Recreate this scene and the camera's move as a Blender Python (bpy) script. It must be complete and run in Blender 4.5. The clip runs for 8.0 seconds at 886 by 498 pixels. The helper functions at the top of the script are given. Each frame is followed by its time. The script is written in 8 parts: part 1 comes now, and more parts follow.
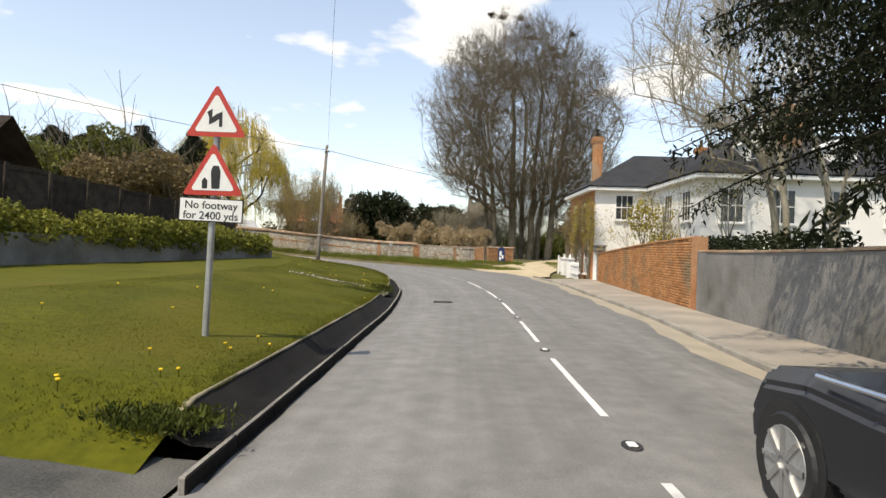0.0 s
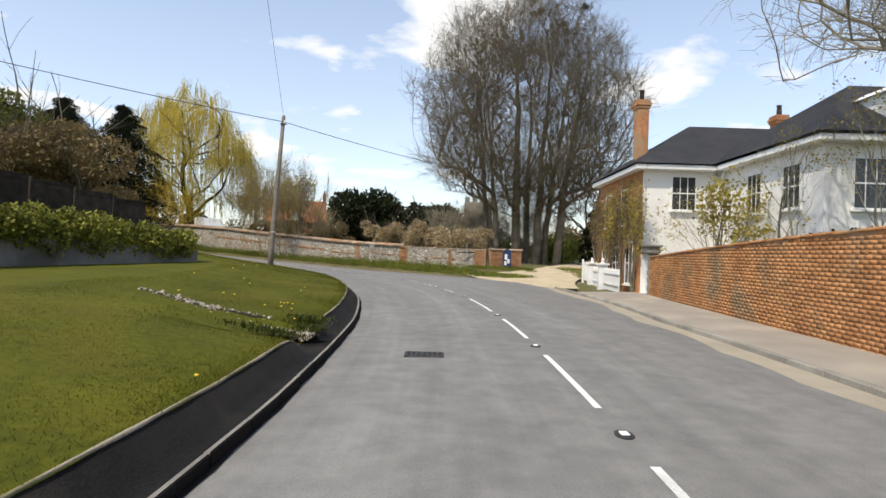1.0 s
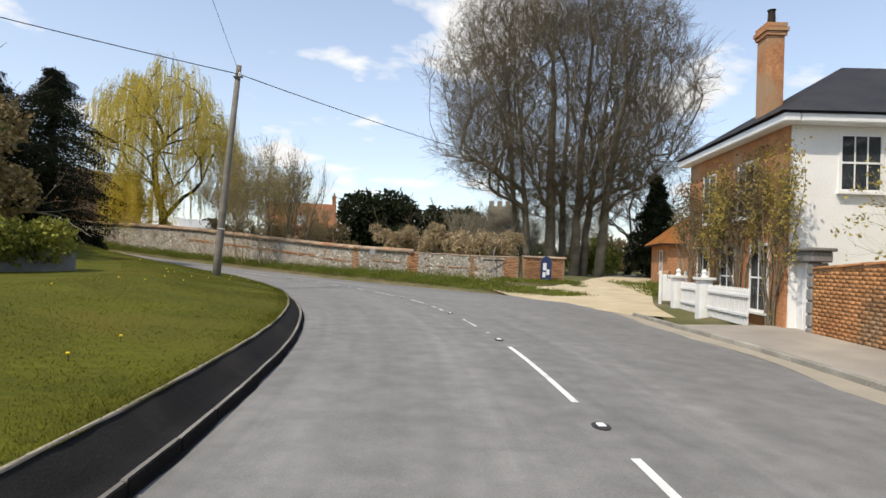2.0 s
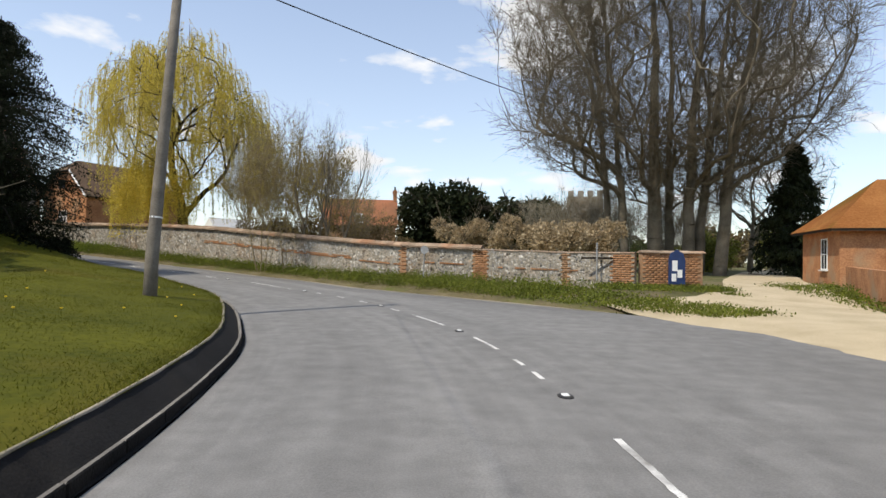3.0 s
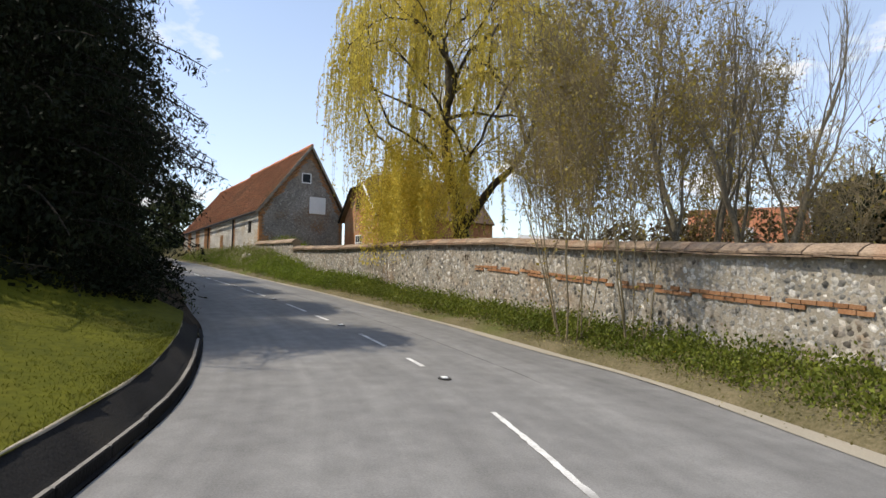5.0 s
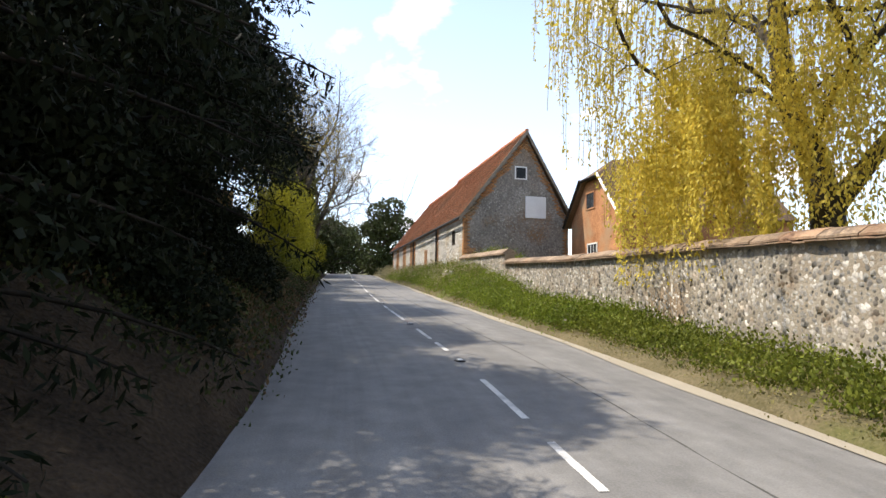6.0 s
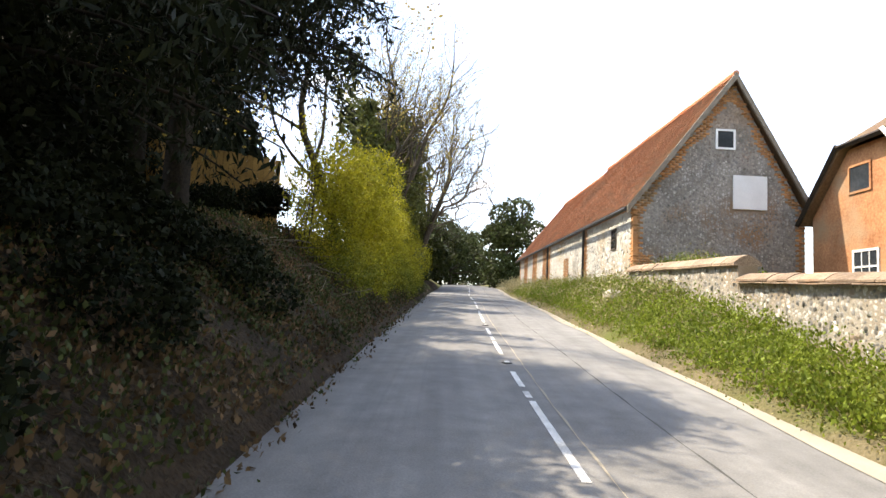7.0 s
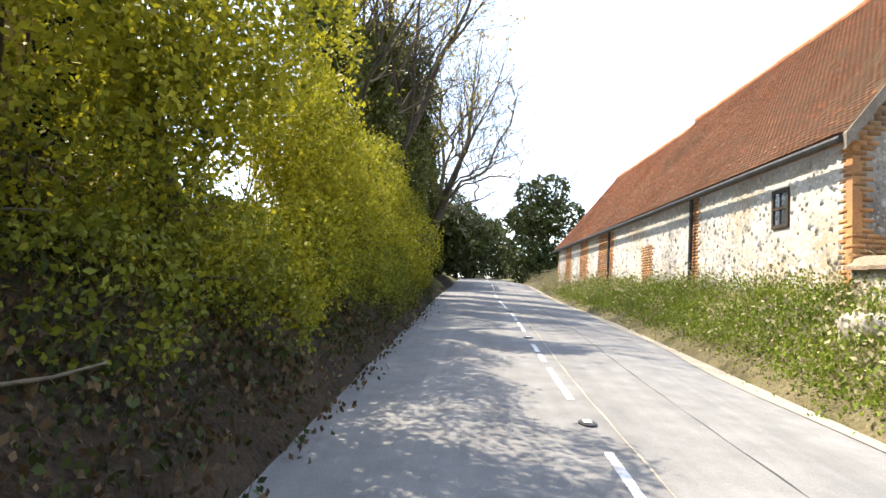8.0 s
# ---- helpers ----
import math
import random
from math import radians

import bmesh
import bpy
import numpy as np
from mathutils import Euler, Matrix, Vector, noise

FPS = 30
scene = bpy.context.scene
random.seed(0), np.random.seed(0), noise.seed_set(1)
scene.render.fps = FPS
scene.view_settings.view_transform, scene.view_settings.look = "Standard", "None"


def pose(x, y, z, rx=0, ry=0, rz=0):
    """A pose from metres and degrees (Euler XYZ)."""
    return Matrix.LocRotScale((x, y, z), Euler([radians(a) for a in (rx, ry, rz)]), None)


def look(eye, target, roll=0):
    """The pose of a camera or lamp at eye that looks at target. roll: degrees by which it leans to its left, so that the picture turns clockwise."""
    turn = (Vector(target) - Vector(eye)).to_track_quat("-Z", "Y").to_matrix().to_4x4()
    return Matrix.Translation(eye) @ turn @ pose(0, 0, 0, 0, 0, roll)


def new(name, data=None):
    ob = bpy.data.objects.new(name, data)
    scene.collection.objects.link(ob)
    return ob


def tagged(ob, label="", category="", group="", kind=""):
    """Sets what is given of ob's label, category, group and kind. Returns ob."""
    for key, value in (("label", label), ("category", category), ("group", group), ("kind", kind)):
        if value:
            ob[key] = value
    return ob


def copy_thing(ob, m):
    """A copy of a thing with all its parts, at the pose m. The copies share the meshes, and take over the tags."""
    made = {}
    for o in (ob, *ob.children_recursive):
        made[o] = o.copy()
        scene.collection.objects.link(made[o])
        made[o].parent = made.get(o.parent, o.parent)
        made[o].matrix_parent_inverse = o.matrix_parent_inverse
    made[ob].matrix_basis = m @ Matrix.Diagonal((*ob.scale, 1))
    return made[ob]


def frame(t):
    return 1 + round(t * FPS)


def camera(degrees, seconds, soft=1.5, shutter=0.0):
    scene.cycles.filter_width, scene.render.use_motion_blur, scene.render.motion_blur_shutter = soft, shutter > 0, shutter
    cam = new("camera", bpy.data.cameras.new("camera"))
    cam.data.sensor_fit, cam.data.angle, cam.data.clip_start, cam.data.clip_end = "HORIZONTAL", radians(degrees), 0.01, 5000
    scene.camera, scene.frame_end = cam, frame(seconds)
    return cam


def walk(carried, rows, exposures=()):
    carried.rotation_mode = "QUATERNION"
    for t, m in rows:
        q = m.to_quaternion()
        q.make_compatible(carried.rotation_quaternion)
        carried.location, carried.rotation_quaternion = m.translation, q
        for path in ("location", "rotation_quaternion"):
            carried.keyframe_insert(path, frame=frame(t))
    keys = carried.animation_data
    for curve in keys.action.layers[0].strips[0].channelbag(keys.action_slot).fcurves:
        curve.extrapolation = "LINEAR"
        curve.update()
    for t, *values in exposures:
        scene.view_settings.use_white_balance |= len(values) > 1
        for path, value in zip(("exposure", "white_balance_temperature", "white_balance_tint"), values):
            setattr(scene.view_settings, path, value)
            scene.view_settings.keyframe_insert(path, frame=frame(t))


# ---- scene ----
cam = camera(73.76, 8.0)
PATH = [
    (0, (0.005, 0.004, 1.558), (-0.121, 10.003, 1.545), 1.72),
    (0.5, (0.045, 4.776, 1.482), (-0.048, 14.776, 1.490), 1.86),
    (1, (0.107, 9.508, 1.436), (0.053, 19.508, 1.494), 1.79),
    (1.5, (0.198, 14.268, 1.377), (0.052, 24.267, 1.405), 2.08),
    (2, (0.178, 19.015, 1.355), (-0.258, 29.004, 1.557), 2.17),
    (2.5, (-0.029, 23.803, 1.403), (-0.744, 33.775, 1.637), 1.33),
    (3, (-0.539, 28.605, 1.411), (-2.185, 38.467, 1.566), 0.83),
    (3.5, (-1.613, 33.271, 1.439), (-4.305, 42.900, 1.632), 1.07),
    (4, (-3.227, 37.871, 1.454), (-7.207, 47.042, 1.679), 0.83),
    (4.5, (-5.410, 42.036, 1.495), (-10.800, 50.451, 1.853), 0.41),
    (5, (-8.216, 45.792, 1.643), (-14.980, 53.132, 2.244), 1.00),
    (5.5, (-11.970, 48.904, 1.860), (-19.973, 54.874, 2.419), 0.60),
    (6, (-16.390, 51.368, 2.047), (-25.306, 55.823, 2.865), 0.97),
    (6.5, (-21.001, 53.298, 2.353), (-30.443, 56.443, 3.339), 1.95),
    (7, (-25.711, 54.822, 2.696), (-35.351, 57.316, 3.611), 2.76),
    (7.5, (-30.576, 56.062, 3.037), (-40.296, 58.285, 3.789), 3.32),
    (8, (-35.480, 57.283, 3.283), (-45.193, 59.538, 4.029), 3.30),
]
walk(cam, [(t, look(eye, target, roll)) for t, eye, target, roll in PATH],
     [(0.0, -0.15, 7250, 10), (0.4, -0.22, 6850, 10), (1.7, -0.3, 6850, 10), (2.8, -0.38, 6700, 10), (4.2, -0.36, 6700, 10), (5.3, -0.08, 6750, 11), (6.0, 0.4, 6800, 12), (6.5, 0.72, 6950, 12), (7.0, 1.1, 7200, 12), (7.5, 1.25, 7250, 12), (8.0, 1.28, 6900, 11)])

# ---- light ----
SUN_FROM = Vector((-0.50, -0.565, 1.04))
world = bpy.data.worlds.new("world")
scene.world = world
world.use_nodes = True


def build_sky():
    nt = world.node_tree
    nd, ln = nt.nodes, nt.links
    nd.clear()
    out = nd.new("ShaderNodeOutputWorld")
    bg = nd.new("ShaderNodeBackground")
    sky = nd.new("ShaderNodeTexSky")
    sky.sky_type = "NISHITA"
    sky.sun_disc = False
    sky.sun_elevation = math.asin(SUN_FROM.normalized().z)
    sky.sun_rotation = math.atan2(SUN_FROM.x, SUN_FROM.y)
    sky.altitude, sky.air_density, sky.dust_density, sky.ozone_density = 60, 1.0, 0.6, 2.0
    geo = nd.new("ShaderNodeTexCoord")
    sep = nd.new("ShaderNodeSeparateXYZ")
    ln.new(geo.outputs["Generated"], sep.inputs[0])
    # clouds lie on a flat layer: the direction is divided by its height
    up = nd.new("ShaderNodeMath")
    up.operation = "MAXIMUM"
    up.inputs[1].default_value = 0.02
    ln.new(sep.outputs["Z"], up.inputs[0])
    add = nd.new("ShaderNodeMath")
    add.operation = "ADD"
    add.inputs[1].default_value = 0.16
    ln.new(up.outputs[0], add.inputs[0])
    vec = nd.new("ShaderNodeVectorMath")
    vec.operation = "DIVIDE"
    com = nd.new("ShaderNodeCombineXYZ")
    for k in range(3):
        ln.new(add.outputs[0], com.inputs[k])
    ln.new(geo.outputs["Generated"], vec.inputs[0])
    ln.new(com.outputs[0], vec.inputs[1])
    big = nd.new("ShaderNodeTexNoise")
    big.inputs["Scale"].default_value, big.inputs["Detail"].default_value = 1.9, 7
    big.inputs["Roughness"].default_value = 0.52
    big.inputs["Distortion"].default_value = 0.15
    ln.new(vec.outputs[0], big.inputs["Vector"])
    ramp = nd.new("ShaderNodeValToRGB")
    ramp.color_ramp.elements[0].position, ramp.color_ramp.elements[1].position = 0.52, 0.64
    ln.new(big.outputs["Fac"], ramp.inputs[0])
    haze = nd.new("ShaderNodeMapRange")
    haze.inputs["From Min"].default_value, haze.inputs["From Max"].default_value = 0.0, 0.55
    haze.inputs["To Min"].default_value, haze.inputs["To Max"].default_value = 0.48, 0.17
    ln.new(sep.outputs["Z"], haze.inputs["Value"])
    fac = nd.new("ShaderNodeMath")
    fac.operation = "MAXIMUM"
    ln.new(ramp.outputs["Color"], fac.inputs[0])
    ln.new(haze.outputs["Result"], fac.inputs[1])
    mix = nd.new("ShaderNodeMix")
    mix.data_type = "RGBA"
    ln.new(fac.outputs[0], mix.inputs["Factor"])
    rich = nd.new("ShaderNodeHueSaturation")
    rich.inputs["Saturation"].default_value, rich.inputs["Value"].default_value = 1.1, 1.8
    ln.new(sky.outputs[0], rich.inputs["Color"])
    ln.new(rich.outputs[0], mix.inputs["A"])
    mix.inputs["B"].default_value = (8.6, 8.8, 9.1, 1)
    ln.new(mix.outputs["Result"], bg.inputs["Color"])
    bg.inputs["Strength"].default_value = 0.15
    ln.new(bg.outputs[0], out.inputs["Surface"])


build_sky()
sun_data = bpy.data.lights.new("sun", "SUN")
sun_data.energy, sun_data.angle, sun_data.color = 5.0, radians(0.6), (1.0, 0.93, 0.81)
sun = new("sun", sun_data)
sun.matrix_world = look(SUN_FROM * 60, (0, 0, 0))


# ---- materials ----
def material(name, low, high, rough=0.85, scale=2.0, fine=30.0, bump=0.2, metal=0.0, third=None, size=0.02, random_tint=0.0, per_island=0.0):
    """Colour between low and high by coarse and fine noise, relief from the fine noise; third: stains."""
    m = bpy.data.materials.new(name)
    m.use_nodes = True
    nt = m.node_tree
    nd, ln = nt.nodes, nt.links
    b = nd["Principled BSDF"]
    b.inputs["Roughness"].default_value, b.inputs["Metallic"].default_value = rough, metal
    if rough >= 0.8 and metal == 0:
        b.inputs["Specular IOR Level"].default_value = 0.15
    pos = nd.new("ShaderNodeNewGeometry").outputs["Position"]
    n1, n2 = nd.new("ShaderNodeTexNoise"), nd.new("ShaderNodeTexNoise")
    n1.inputs["Scale"].default_value, n1.inputs["Detail"].default_value = scale, 4
    n2.inputs["Scale"].default_value, n2.inputs["Detail"].default_value = fine, 5
    for n in (n1, n2):
        ln.new(pos, n.inputs["Vector"])
    av = nd.new("ShaderNodeMath")
    av.operation = "ADD"
    ln.new(n1.outputs["Fac"], av.inputs[0])
    ln.new(n2.outputs["Fac"], av.inputs[1])
    mr = nd.new("ShaderNodeMapRange")
    mr.inputs["From Min"].default_value, mr.inputs["From Max"].default_value = 0.72, 1.28
    ln.new(av.outputs[0], mr.inputs["Value"])
    mix = nd.new("ShaderNodeMix")
    mix.data_type = "RGBA"
    mix.inputs["A"].default_value, mix.inputs["B"].default_value = (*low, 1), (*high, 1)
    ln.new(mr.outputs["Result"], mix.inputs["Factor"])
    col = mix.outputs["Result"]
    if third:
        n3 = nd.new("ShaderNodeTexNoise")
        n3.inputs["Scale"].default_value, n3.inputs["Detail"].default_value = scale * 0.37 + 0.11, 6
        ln.new(pos, n3.inputs["Vector"])
        r3 = nd.new("ShaderNodeMapRange")
        r3.inputs["From Min"].default_value, r3.inputs["From Max"].default_value = 0.52, 0.68
        ln.new(n3.outputs["Fac"], r3.inputs["Value"])
        m3 = nd.new("ShaderNodeMix")
        m3.data_type = "RGBA"
        ln.new(r3.outputs["Result"], m3.inputs["Factor"])
        ln.new(col, m3.inputs["A"])
        m3.inputs["B"].default_value = (*third, 1)
        col = m3.outputs["Result"]
    if random_tint or per_island:
        hsv = nd.new("ShaderNodeHueSaturation")
        amount = random_tint or per_island
        if random_tint:
            rnd = nd.new("ShaderNodeObjectInfo").outputs["Random"]
        else:
            rnd = nd.new("ShaderNodeNewGeometry").outputs["Random Per Island"]
        rr = nd.new("ShaderNodeMapRange")
        rr.inputs["To Min"].default_value, rr.inputs["To Max"].default_value = 1 - amount, 1 + amount
        ln.new(rnd, rr.inputs["Value"])
        ln.new(rr.outputs["Result"], hsv.inputs["Value"])
        ln.new(col, hsv.inputs["Color"])
        col = hsv.outputs["Color"]
    ln.new(col, b.inputs["Base Color"])
    if bump:
        bp = nd.new("ShaderNodeBump")
        bp.inputs["Strength"].default_value, bp.inputs["Distance"].default_value = bump, size
        ln.new(n2.outputs["Fac"], bp.inputs["Height"])
        ln.new(bp.outputs["Normal"], b.inputs["Normal"])
    return m


def leafy(name, low, high, per_island=0.25, through_light=0.35, gloss=0.2):
    """Foliage: leaves that let some light through, each of its own tone."""
    m = material(name, low, high, rough=0.6, scale=0.8, fine=6, bump=0, per_island=per_island)
    nt = m.node_tree
    nd, ln = nt.nodes, nt.links
    b = nd["Principled BSDF"]
    b.inputs["Specular IOR Level"].default_value = gloss
    tr = nd.new("ShaderNodeBsdfTranslucent")
    mixs = nd.new("ShaderNodeMixShader")
    mixs.inputs[0].default_value = through_light
    ln.new(b.inputs["Base Color"].links[0].from_socket, tr.inputs["Color"])
    ln.new(b.outputs[0], mixs.inputs[1])
    ln.new(tr.outputs[0], mixs.inputs[2])
    ln.new(mixs.outputs[0], nd["Material Output"].inputs["Surface"])
    return m


ASPHALT = material("asphalt", (0.162, 0.158, 0.150), (0.232, 0.226, 0.214), 0.9, 3.1, 62, 0.35, size=0.010)


def wheel_worn(m):
    """Long bands of polish and dark wear that follow the lanes, by the road's own length and breadth."""
    nt = m.node_tree
    nd, ln = nt.nodes, nt.links
    b = nd["Principled BSDF"]
    uv = nd.new("ShaderNodeUVMap")
    uv.uv_map = "along"
    col = b.inputs["Base Color"].links[0].from_socket
    for scale, amount, detail in (((1.1, 0.035, 1), 0.12, 3), ((5.5, 0.10, 1), 0.07, 4), ((0.6, 0.5, 1), 0.06, 6)):
        mp = nd.new("ShaderNodeMapping")
        mp.inputs["Scale"].default_value = scale
        ln.new(uv.outputs[0], mp.inputs["Vector"])
        no = nd.new("ShaderNodeTexNoise")
        no.inputs["Scale"].default_value, no.inputs["Detail"].default_value = 1.0, detail
        ln.new(mp.outputs[0], no.inputs["Vector"])
        mr = nd.new("ShaderNodeMapRange")
        mr.inputs["From Min"].default_value, mr.inputs["From Max"].default_value = 0.3, 0.7
        mr.inputs["To Min"].default_value, mr.inputs["To Max"].default_value = 1 - amount, 1 + amount
        ln.new(no.outputs["Fac"], mr.inputs["Value"])
        hs = nd.new("ShaderNodeHueSaturation")
        ln.new(mr.outputs["Result"], hs.inputs["Value"])
        ln.new(col, hs.inputs["Color"])
        col = hs.outputs["Color"]
    ln.new(col, b.inputs["Base Color"])


wheel_worn(ASPHALT)
RIM = material("pale_concrete_rim", (0.24, 0.21, 0.15), (0.40, 0.35, 0.27), 0.95, 1.5, 40, 0.4, third=(0.16, 0.15, 0.06))
SIDE_PATH = material("dark_path_asphalt", (0.05, 0.05, 0.047), (0.11, 0.108, 0.10), 0.95, 1.5, 45, 0.5, third=(0.15, 0.145, 0.13))
KERB_WORN = material("dark_kerb_stone", (0.15, 0.14, 0.125), (0.27, 0.25, 0.22), 0.9, 1.5, 50, 0.3, random_tint=0.15)
DUST = material("gutter_dust", (0.30, 0.27, 0.21), (0.40, 0.35, 0.27), 0.95, 1.2, 60, 0.3)
PAVING = material("pavement_asphalt", (0.26, 0.235, 0.20), (0.36, 0.32, 0.27), 0.95, 0.8, 70, 0.3, third=(0.40, 0.35, 0.28))
KERB = material("kerb_stone", (0.20, 0.185, 0.16), (0.38, 0.36, 0.31), 0.9, 1.5, 50, 0.3, random_tint=0.12)
# Near-black: shade of the recess and kerb is put into this colour.
SHADED_EDGE = material("shaded_edge_black", (0.008, 0.0075, 0.0075), (0.019, 0.018, 0.017), 0.9, 1.5, 40, 0.5, third=(0.028, 0.025, 0.021))
PAINT_WORN = material("worn_road_paint", (0.5, 0.49, 0.46), (0.78, 0.77, 0.73), 0.8, 4, 45, 0.2, third=(0.22, 0.21, 0.195))
PAINT = material("road_paint", (0.62, 0.61, 0.58), (0.85, 0.84, 0.8), 0.7, 2, 45, 0.2, third=(0.42, 0.41, 0.39))
GRASS = material("lawn_grass", (0.052, 0.058, 0.004), (0.104, 0.104, 0.007), 0.95, 0.7, 9, 0.4, third=(0.104, 0.09, 0.010), size=0.03)
ROUGH_GRASS = material("rough_ground", (0.07, 0.085, 0.03), (0.17, 0.15, 0.07), 0.95, 0.6, 25, 0.8, third=(0.2, 0.16, 0.1), size=0.05)
EARTH = material("leaf_litter_earth", (0.020, 0.015, 0.010), (0.07, 0.050, 0.032), 0.95, 1.2, 22, 1.0, size=0.06)
GRAVEL = material("pale_gravel", (0.40, 0.325, 0.205), (0.58, 0.485, 0.33), 0.95, 0.8, 50, 0.6)
BRICK = material("red_brick", (0.31, 0.135, 0.055), (0.50, 0.25, 0.105), 0.92, 1.3, 30, 0.3, third=(0.235, 0.165, 0.095), random_tint=0.24)
BRICK_WALL = material("weathered_brick", (0.29, 0.125, 0.06), (0.54, 0.27, 0.13), 0.92, 1.4, 14, 0.6, third=(0.38, 0.25, 0.15))
MORTAR = material("mortar", (0.33, 0.19, 0.105), (0.43, 0.27, 0.16), 0.95, 2, 40, 0.4, third=(0.25, 0.18, 0.11))
FLINT_MORTAR = material("flint_mortar", (0.25, 0.22, 0.17), (0.40, 0.36, 0.29), 0.95, 1.1, 30, 0.5, third=(0.27, 0.20, 0.13))
FLINT = material("flint", (0.13, 0.124, 0.113), (0.52, 0.49, 0.43), 0.65, 5, 25, 0.3, third=(0.26, 0.195, 0.13), per_island=0.65)
RENDER_GREY = material("grey_render", (0.16, 0.155, 0.145), (0.27, 0.26, 0.24), 0.9, 1.0, 25, 0.5, third=(0.12, 0.115, 0.10))
WHITE_WALL = material("white_render", (0.76, 0.75, 0.72), (0.86, 0.85, 0.82), 0.8, 0.8, 20, 0.15)
WHITE_PAINT = material("white_paint", (0.74, 0.74, 0.72), (0.84, 0.84, 0.82), 0.5, 2, 30, 0.05)
SLATE = material("slate", (0.045, 0.045, 0.05), (0.085, 0.083, 0.085), 0.6, 1.2, 25, 0.3, random_tint=0.2)
CLAY = material("clay_tile", (0.54, 0.215, 0.11), (0.70, 0.34, 0.19), 0.9, 0.5, 12, 0.5, third=(0.46, 0.235, 0.135), per_island=0.14)
CLAY_DARK = material("brown_clay_tile", (0.105, 0.068, 0.042), (0.20, 0.132, 0.085), 0.9, 0.8, 12, 0.5, third=(0.17, 0.125, 0.075), per_island=0.18)
DARK_TIMBER = material("black_timber", (0.018, 0.0145, 0.0115), (0.062, 0.049, 0.038), 0.8, 3, 30, 0.4, random_tint=0.3)
WOOD = material("weathered_wood", (0.17, 0.14, 0.105), (0.30, 0.255, 0.20), 0.85, 4, 40, 0.4)
BARK = material("grey_brown_bark", (0.10, 0.085, 0.06), (0.22, 0.19, 0.14), 0.95, 1.5, 20, 0.6)
BARK_DARK = material("dark_bark", (0.035, 0.028, 0.02), (0.10, 0.085, 0.06), 0.95, 1.5, 20, 0.6)
# Near-black bark for the conifers' trunks and boughs.
BARK_BLACK = material("black_bark", (0.012, 0.010, 0.008), (0.035, 0.029, 0.022), 0.95, 1.5, 20, 0.5)
BARK_TAN = material("tan_stems", (0.17, 0.135, 0.08), (0.32, 0.26, 0.16), 0.95, 1.5, 20, 0.4)
BARK_PALE = material("pale_bark", (0.20, 0.18, 0.13), (0.36, 0.33, 0.26), 0.95, 1.5, 20, 0.4)
GLASS_DARK = material("window_glass", (0.02, 0.025, 0.03), (0.04, 0.045, 0.05), 0.06, 2, 10, 0.0)
STEEL = material("galvanised_steel", (0.30, 0.30, 0.29), (0.44, 0.44, 0.43), 0.5, 4, 40, 0.1, metal=0.6)
RED = material("red_sign_border", (0.42, 0.03, 0.018), (0.50, 0.045, 0.025), 0.45, 4, 40, 0.03)
SIGN_WHITE = material("white_sign_sheet", (0.72, 0.72, 0.70), (0.80, 0.80, 0.78), 0.45, 4, 40, 0.03)
BLACK = material("black_sign_figure", (0.008, 0.008, 0.008), (0.02, 0.02, 0.02), 0.5, 4, 40, 0.0)
IRON = material("cast_iron", (0.03, 0.03, 0.03), (0.08, 0.075, 0.07), 0.6, 6, 50, 0.4, metal=0.5)
LEAF_WILLOW = leafy("willow_leaves", (0.56, 0.44, 0.06), (0.80, 0.66, 0.14), 0.2, 0.5)
LEAF_LAUREL = leafy("laurel_leaves", (0.07, 0.085, 0.012), (0.34, 0.33, 0.06), 0.45, 0.25)
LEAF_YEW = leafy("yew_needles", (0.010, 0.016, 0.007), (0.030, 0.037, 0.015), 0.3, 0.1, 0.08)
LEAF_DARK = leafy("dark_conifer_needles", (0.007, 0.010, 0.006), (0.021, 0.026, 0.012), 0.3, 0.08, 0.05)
LEAF_HEDGE = leafy("spring_hedge_leaves", (0.17, 0.175, 0.011), (0.42, 0.385, 0.03), 0.3, 0.4)
LEAF_IVY = leafy("ivy_leaves", (0.022, 0.032, 0.009), (0.075, 0.09, 0.024), 0.35, 0.15)
LEAF_WEED = leafy("verge_weeds", (0.075, 0.10, 0.012), (0.19, 0.21, 0.030), 0.35, 0.3)
LEAF_BANK = leafy("bank_ground_cover", (0.085, 0.125, 0.012), (0.22, 0.27, 0.032), 0.3, 0.35)
LEAF_RANK = leafy("rank_weeds", (0.030, 0.042, 0.008), (0.085, 0.098, 0.016), 0.3, 0.2)
LEAF_DEAD = leafy("dead_leaves", (0.05, 0.032, 0.016), (0.17, 0.11, 0.055), 0.35, 0.15)
LEAF_LOWHEDGE = leafy("low_hedge_leaves", (0.10, 0.115, 0.012), (0.26, 0.26, 0.026), 0.3, 0.35)
LEAF_OLIVE = leafy("olive_leaves", (0.07, 0.085, 0.015), (0.19, 0.19, 0.035), 0.3, 0.2)
LEAF_DRY = leafy("dry_stalks", (0.22, 0.19, 0.09), (0.42, 0.37, 0.2), 0.3, 0.2)
LEAF_GRASS = leafy("grass_blades", (0.068, 0.075, 0.005), (0.125, 0.126, 0.010), 0.2, 0.4)
LEAF_MAGNOLIA = leafy("magnolia_leaves", (0.22, 0.18, 0.03), (0.38, 0.32, 0.07), 0.3, 0.3)
LEAF_BUDBROWN = leafy("brown_bud_haze", (0.13, 0.09, 0.04), (0.24, 0.18, 0.08), 0.25, 0.2)
LEAF_FAR = leafy("far_woods", (0.05, 0.055, 0.03), (0.14, 0.12, 0.07), 0.3, 0.1)
